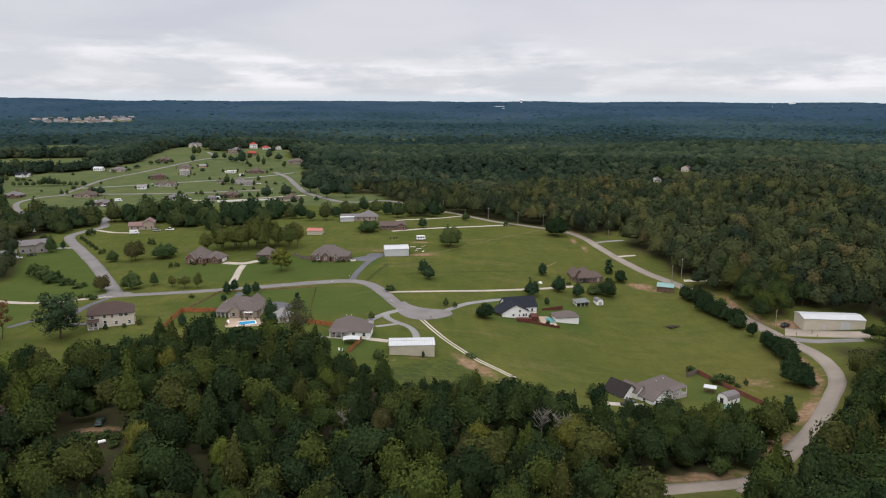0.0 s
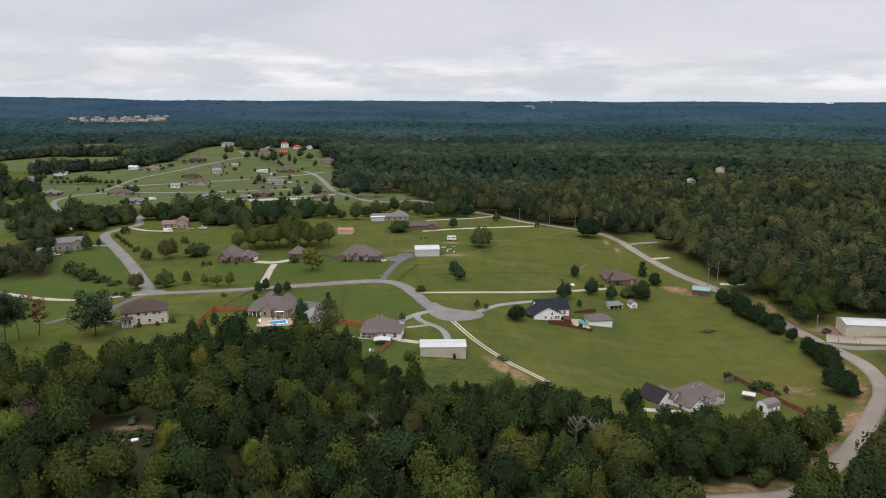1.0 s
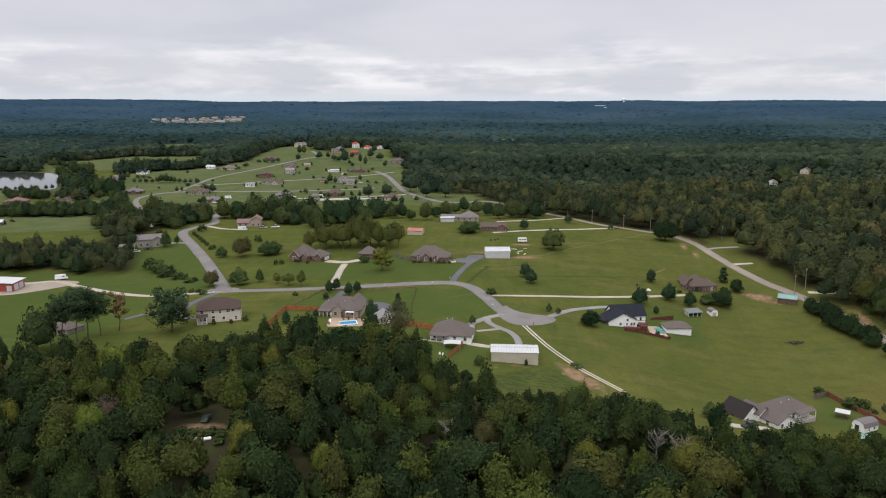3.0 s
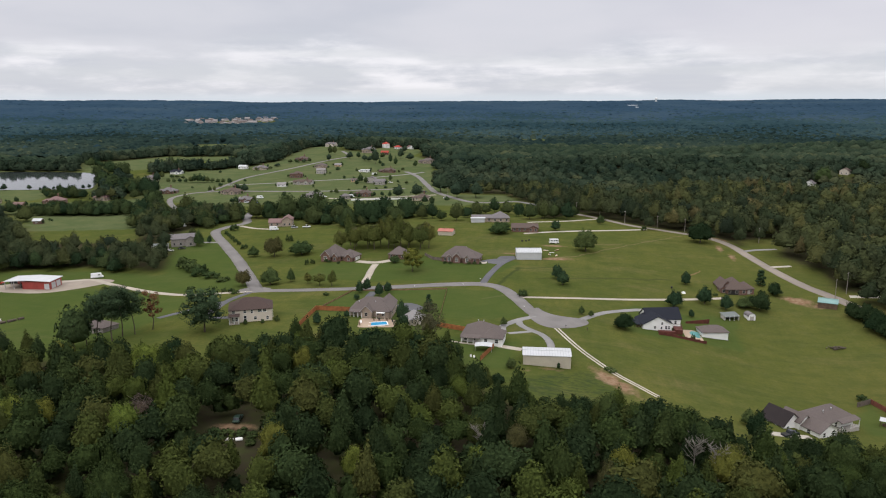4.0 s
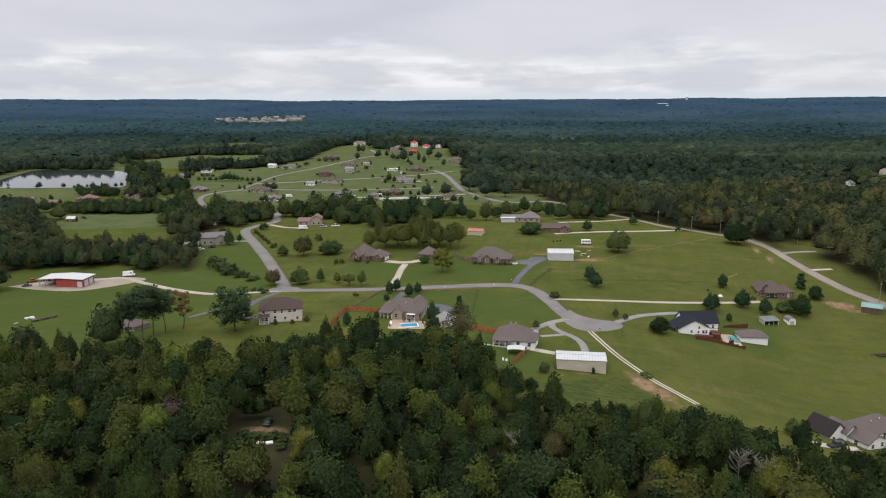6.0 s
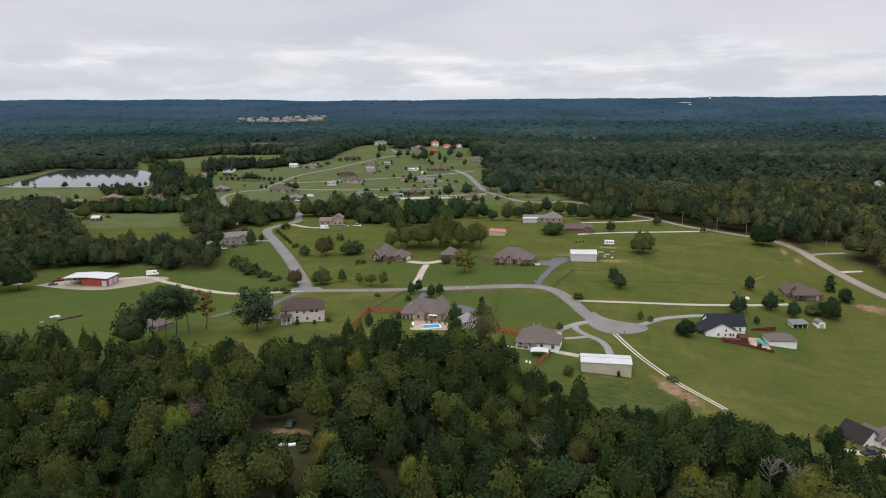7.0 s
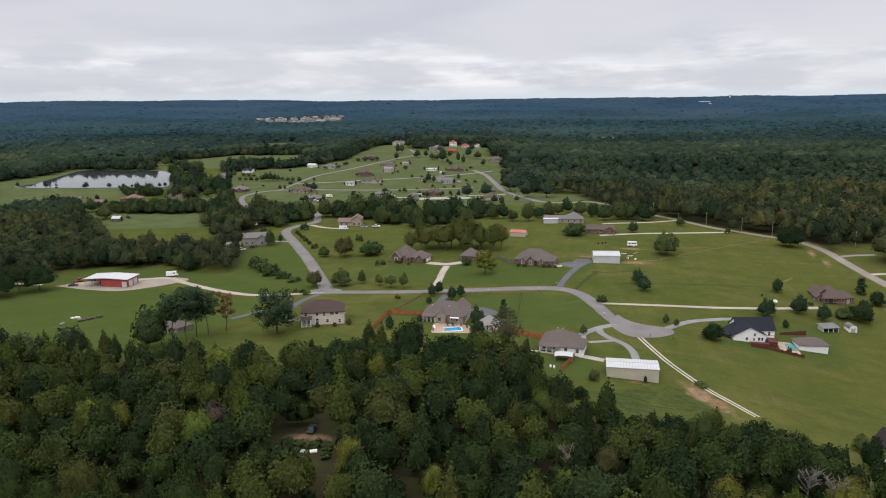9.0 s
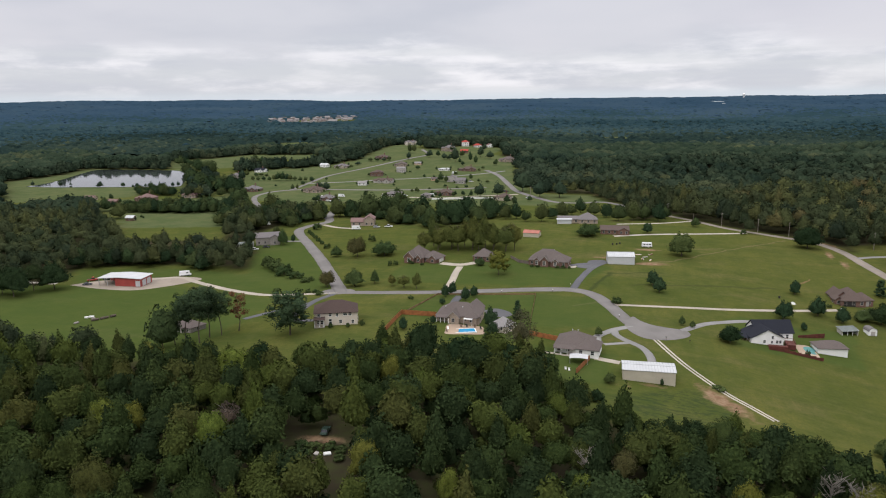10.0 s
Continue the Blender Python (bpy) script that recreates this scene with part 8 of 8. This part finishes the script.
class Woods:
    """Many trees joined into one mesh, each with a hue of its own."""

    def __init__(self):
        self.v, self.f, self.q, self.hue, self.n = [], [], [], [], 0

    def add(self, model, x, y, z, sx, sz, turn, hue):
        v, f, q = model
        c, s = math.cos(turn), math.sin(turn)
        w = np.stack([(v[:, 0] * c - v[:, 1] * s) * sx + x, (v[:, 0] * s + v[:, 1] * c) * sx + y, v[:, 2] * sz + z], -1)
        self.v.append(w)
        self.f.append(f + self.n)
        self.q.append(q + self.n)
        self.hue.append(np.full(len(v), hue))
        self.n += len(v)

    def done(self, name, material, label):
        me = mesh_np(name, np.concatenate(self.v), [np.concatenate(self.f), np.concatenate(self.q)], material, {"tree_hue": np.concatenate(self.hue)})
        return tagged(new(name, me), label, "woods", kind="stuff")


def hue_of(r, x, y, spread=0.27):
    """Neighbouring trees share a broad tint; each also has its own."""
    patch = 0.5 + 0.45 * noise.noise(Vector((x * 0.011, y * 0.011, 3.0))) + 0.4 * noise.noise(Vector((x * 0.004, y * 0.006, 9.0)))
    return float(np.clip(0.02 + 0.68 * patch + 0.10 * smooth(0, 250, x) + r.normal(0, spread), 0, 1))


front_models = [lobed_crown(60 + i, *form[:3], 2, 620, 0.40, *form[3:]) for i, form in enumerate(WOOD_FORMS)]
woods = Woods()
for x, y in far_front:
    h = front_height(r_front, x, y)
    k = int(r_front.integers(0, 8))
    woods.add(front_models[k], x, y, ground_z(x, y), h * (0.62 if k in (5, 7) else r_front.uniform(0.58, 0.84)) / 11, h / 13, r_front.uniform(0, 6.3), float(r_front.random()))
low_models = [lobed_crown(190 + i, 7, -0.5, 6, 2, 80, 0.48, 0.1, 1.2) for i in range(4)]
ux, uy = wooded(*scatter(r_front, -250, 170, 108, 250, 6.6), 108, 270, 4.5)
keep = ~(inside(WOOD_CLEARING, ux, uy) | inside(WOOD_CLEARING, ux * 1.04, uy * 1.04))
for x, y in zip(ux[keep], uy[keep]):
    h = r_front.uniform(3.5, 7.5)
    woods.add(low_models[r_front.integers(0, 4)], x, y, ground_z(x, y), h * r_front.uniform(0.9, 1.3) / 7, h / 6, r_front.uniform(0, 6.3), float(r_front.uniform(0, 0.75)))
woods.done("front_woods", M_LEAF_STUFF, "dense green woodland with a few yellowing crowns")

woods = Woods()
for key, x, y, w, h in LATER:
    woods.add(JOINED[key], x, y, ground_z(x, y), w / TREE_KINDS[key][2], h / 10, tree_rng.uniform(0, 6.3), tree_rng.random())
woods.done("western_trees", M_BELT_STUFF, "scattered and close-standing green trees about distant houses")

r_mid = np.random.default_rng(12)
edge_models = [lobed_crown(140 + i, form[0], 0.4, form[2], 2, 340, 0.50, form[3], form[4] * 1.15, waist=0.34, inner=0.80) for i, form in enumerate(WOOD_FORMS)]
mid_models = [lobed_crown(70 + i, form[0], form[1], form[2], 2, 170, 0.55, form[3], form[4] * 1.15, inner=0.78) for i, form in enumerate(WOOD_FORMS)]
woods = Woods()
mx, my = wooded(*scatter(r_mid, -520, 520, 150, 720, 8.8), 285, 700)
for x, y in zip(mx, my):
    h = r_mid.uniform(10, 15.5) if x < 0 else r_mid.uniform(11, 20)
    bare = cleared(np.array([x, x, x]), np.array([y - 13, y - 26, y - 38])).any() or near_road(np.array([x, x]), np.array([y - 10, y - 20]), 9).any()
    woods.add((edge_models if bare or math.hypot(x, y) < 420 else mid_models)[r_mid.integers(0, 8)], x, y, ground_z(x, y), h * r_mid.uniform(0.68, 0.95) / 11, h / 13, r_mid.uniform(0, 6.3), hue_of(r_mid, x, y) * (0.8 if x < -180 else 1.0))
woods.done("middle_woods", M_LEAF_MID, "dense mixed green woods beyond the fields and roads")

far_edge_models = [lobed_crown(170 + i, form[0], -0.4, form[2], 2, 110, 0.8, form[3], form[4] * 1.2, waist=0.2, inner=0.84) for i, form in enumerate(WOOD_FORMS)]
far_models = [lobed_crown(80 + i, 11, 0, 12, 2, 60, 0.75, 0.06 * i, 1.1, inner=0.86) for i in range(6)]
farther_models = [whole_crown(86 + i, 11, 0, 12, 0, 1, 1, 0.08 * i, 0.42, 1.0) for i in range(6)]
woods = Woods()
hx, hy = wooded(*scatter(r_mid, -1100, 860, 420, 1330, 11.0), 700, 1320)
# a belt of trees behind the far farmhouse
belt = curve_points([(-515, 824), (-503, 826), (-482, 846), (-450, 854), (-415, 866)], 7)
hx, hy = np.concatenate([hx, belt[:, 0], belt[:, 0] - 5]), np.concatenate([hy, belt[:, 1], belt[:, 1] + 11])
for x, y in zip(hx, hy):
    bare = cleared(np.array([x, x, x, x + 22]), np.array([y - 14, y - 28, y - 42, y - 20])).any()
    h = r_mid.uniform(8, 17) if bare else r_mid.uniform(9, 15)
    woods.add(far_edge_models[r_mid.integers(0, 8)] if bare else (far_models if math.hypot(x, y) < 930 and abs(x + 60) < 560 else farther_models)[r_mid.integers(0, 6)], x, y, ground_z(x, y), h * r_mid.uniform(1.1, 1.45) / 10, h / 12, r_mid.uniform(0, 6.3), hue_of(r_mid, x, y, 0.13))
woods.done("far_woods", M_LEAF_FAR, "unbroken dark green woods covering distant rolling ground")


def land_z(x, y):
    """The ground with the long swells of the far country."""
    return ground_z(x, y) + max(-2.5, 13 * noise.noise(Vector((x * 0.0016, y * 0.0022, 1)))) * smooth(1200, 2200, math.hypot(x, y)) + (5 * smooth(-600, 700, x) + 11 * smooth(1500, 3000, -x)) * smooth(3300, 4600, math.hypot(x, y))


# haze tints from near to far
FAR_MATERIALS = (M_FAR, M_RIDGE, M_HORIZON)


def haze_band(dist, jitter):
    """Which haze tint the far woods take at a distance: bluer farther off, with ragged borders."""
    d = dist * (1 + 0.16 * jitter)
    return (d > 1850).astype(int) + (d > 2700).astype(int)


def canopy(r0, r1, grow, turn, height, label, seed):
    """The closed roof of the farthest woods: a sheet of crowns over the rolling ground, low where fields lie."""
    r = np.random.default_rng(seed)
    rad = [r0]
    while rad[-1] < r1:
        rad.append(rad[-1] * (1 + grow))
    rad, ang = np.array(rad), np.arange(VIEW_RIGHT, VIEW_LEFT, turn)
    gr, ga = np.meshgrid(rad, ang, indexing="ij")
    ga = ga + r.uniform(-0.4, 0.4, ga.shape) * turn
    gr = gr * (1 + r.uniform(-0.4, 0.4, gr.shape) * grow)
    x, y = (-gr * np.sin(ga)).ravel(), (gr * np.cos(ga)).ravel()
    z = np.array([land_z(a, b) for a, b in zip(x, y)])
    sunk = far_open(x, y)
    town = inside(ALL_CLEAR[7], x, y)
    z += np.where(town, 2.0, np.where(sunk, -3.0, r.uniform(0.3, 1.0, z.size) * height))
    patch = np.array([noise.noise(Vector((a * 0.003, b * 0.003, 5))) for a, b in zip(x, y)])
    hue = np.clip(0.35 + 0.5 * patch + r.random(z.size) * 0.3, 0, 1)
    idx = np.arange(z.size).reshape(gr.shape)
    quads = np.stack([idx[:-1, :-1], idx[1:, :-1], idx[1:, 1:], idx[:-1, 1:]], -1).reshape(-1, 4)
    tris = np.concatenate([quads[:, [0, 1, 2]], quads[:, [0, 2, 3]]])
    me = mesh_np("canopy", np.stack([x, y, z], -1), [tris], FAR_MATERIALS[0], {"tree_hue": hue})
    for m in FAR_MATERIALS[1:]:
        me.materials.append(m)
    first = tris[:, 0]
    me.polygons.foreach_set("material_index", haze_band(np.hypot(x, y)[first], patch[first] + r.normal(0, 0.5, len(first))).astype(np.int32))
    return tagged(new("distant_woods", me), label, "woods", kind="stuff")


def far_open(x, y):
    """Where the far fields lie, and the strip before each that its trees must not hide."""
    sunk = cleared(x, y)
    for s in (1.03, 1.06):
        for poly in ALL_CLEAR[5:7]:
            sunk |= inside(poly, x * s, y * s)
    return sunk


canopy(1290, 4850, 0.0062, 0.0050, 11, "dark wooded ridges rolling away to the horizon", 91)
r_far = np.random.default_rng(21)
clump_models = [whole_crown(90 + i, 17, -2, 11, 0, 1, 1, 0.2, 0.45, 0.9) for i in range(5)]
for reach, gap, size in (((1290, 2350), 18.5, 1.08), ((2350, 4300), 36.0, 1.85)):
    cx, cy = scatter(r_far, -4300 * 0.78, 4300 * 0.6, 800, reach[1], gap)
    ang, dist = np.arctan2(-cx, cy), np.hypot(cx, cy)
    keep = (ang > VIEW_RIGHT) & (ang < VIEW_LEFT) & (dist > reach[0]) & (dist < reach[1])
    cx, cy = cx[keep], cy[keep]
    keep = ~far_open(cx, cy)
    cx, cy = cx[keep], cy[keep]
    patch = np.array([noise.noise(Vector((a * 0.003, b * 0.003, 5))) for a, b in zip(cx, cy)])
    tints = haze_band(np.hypot(cx, cy), patch + r_far.normal(0, 0.5, len(cx)))
    for k, (m, lab) in enumerate(zip(FAR_MATERIALS, ("crowns of distant broadleaf woods, faintly tinted for haze", "crowns of distant woods tinted blue-green for haze", "crowns of far ridge woods coloured blue for haze"))):
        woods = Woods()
        for x, y, q in zip(cx[tints == k], cy[tints == k], patch[tints == k]):
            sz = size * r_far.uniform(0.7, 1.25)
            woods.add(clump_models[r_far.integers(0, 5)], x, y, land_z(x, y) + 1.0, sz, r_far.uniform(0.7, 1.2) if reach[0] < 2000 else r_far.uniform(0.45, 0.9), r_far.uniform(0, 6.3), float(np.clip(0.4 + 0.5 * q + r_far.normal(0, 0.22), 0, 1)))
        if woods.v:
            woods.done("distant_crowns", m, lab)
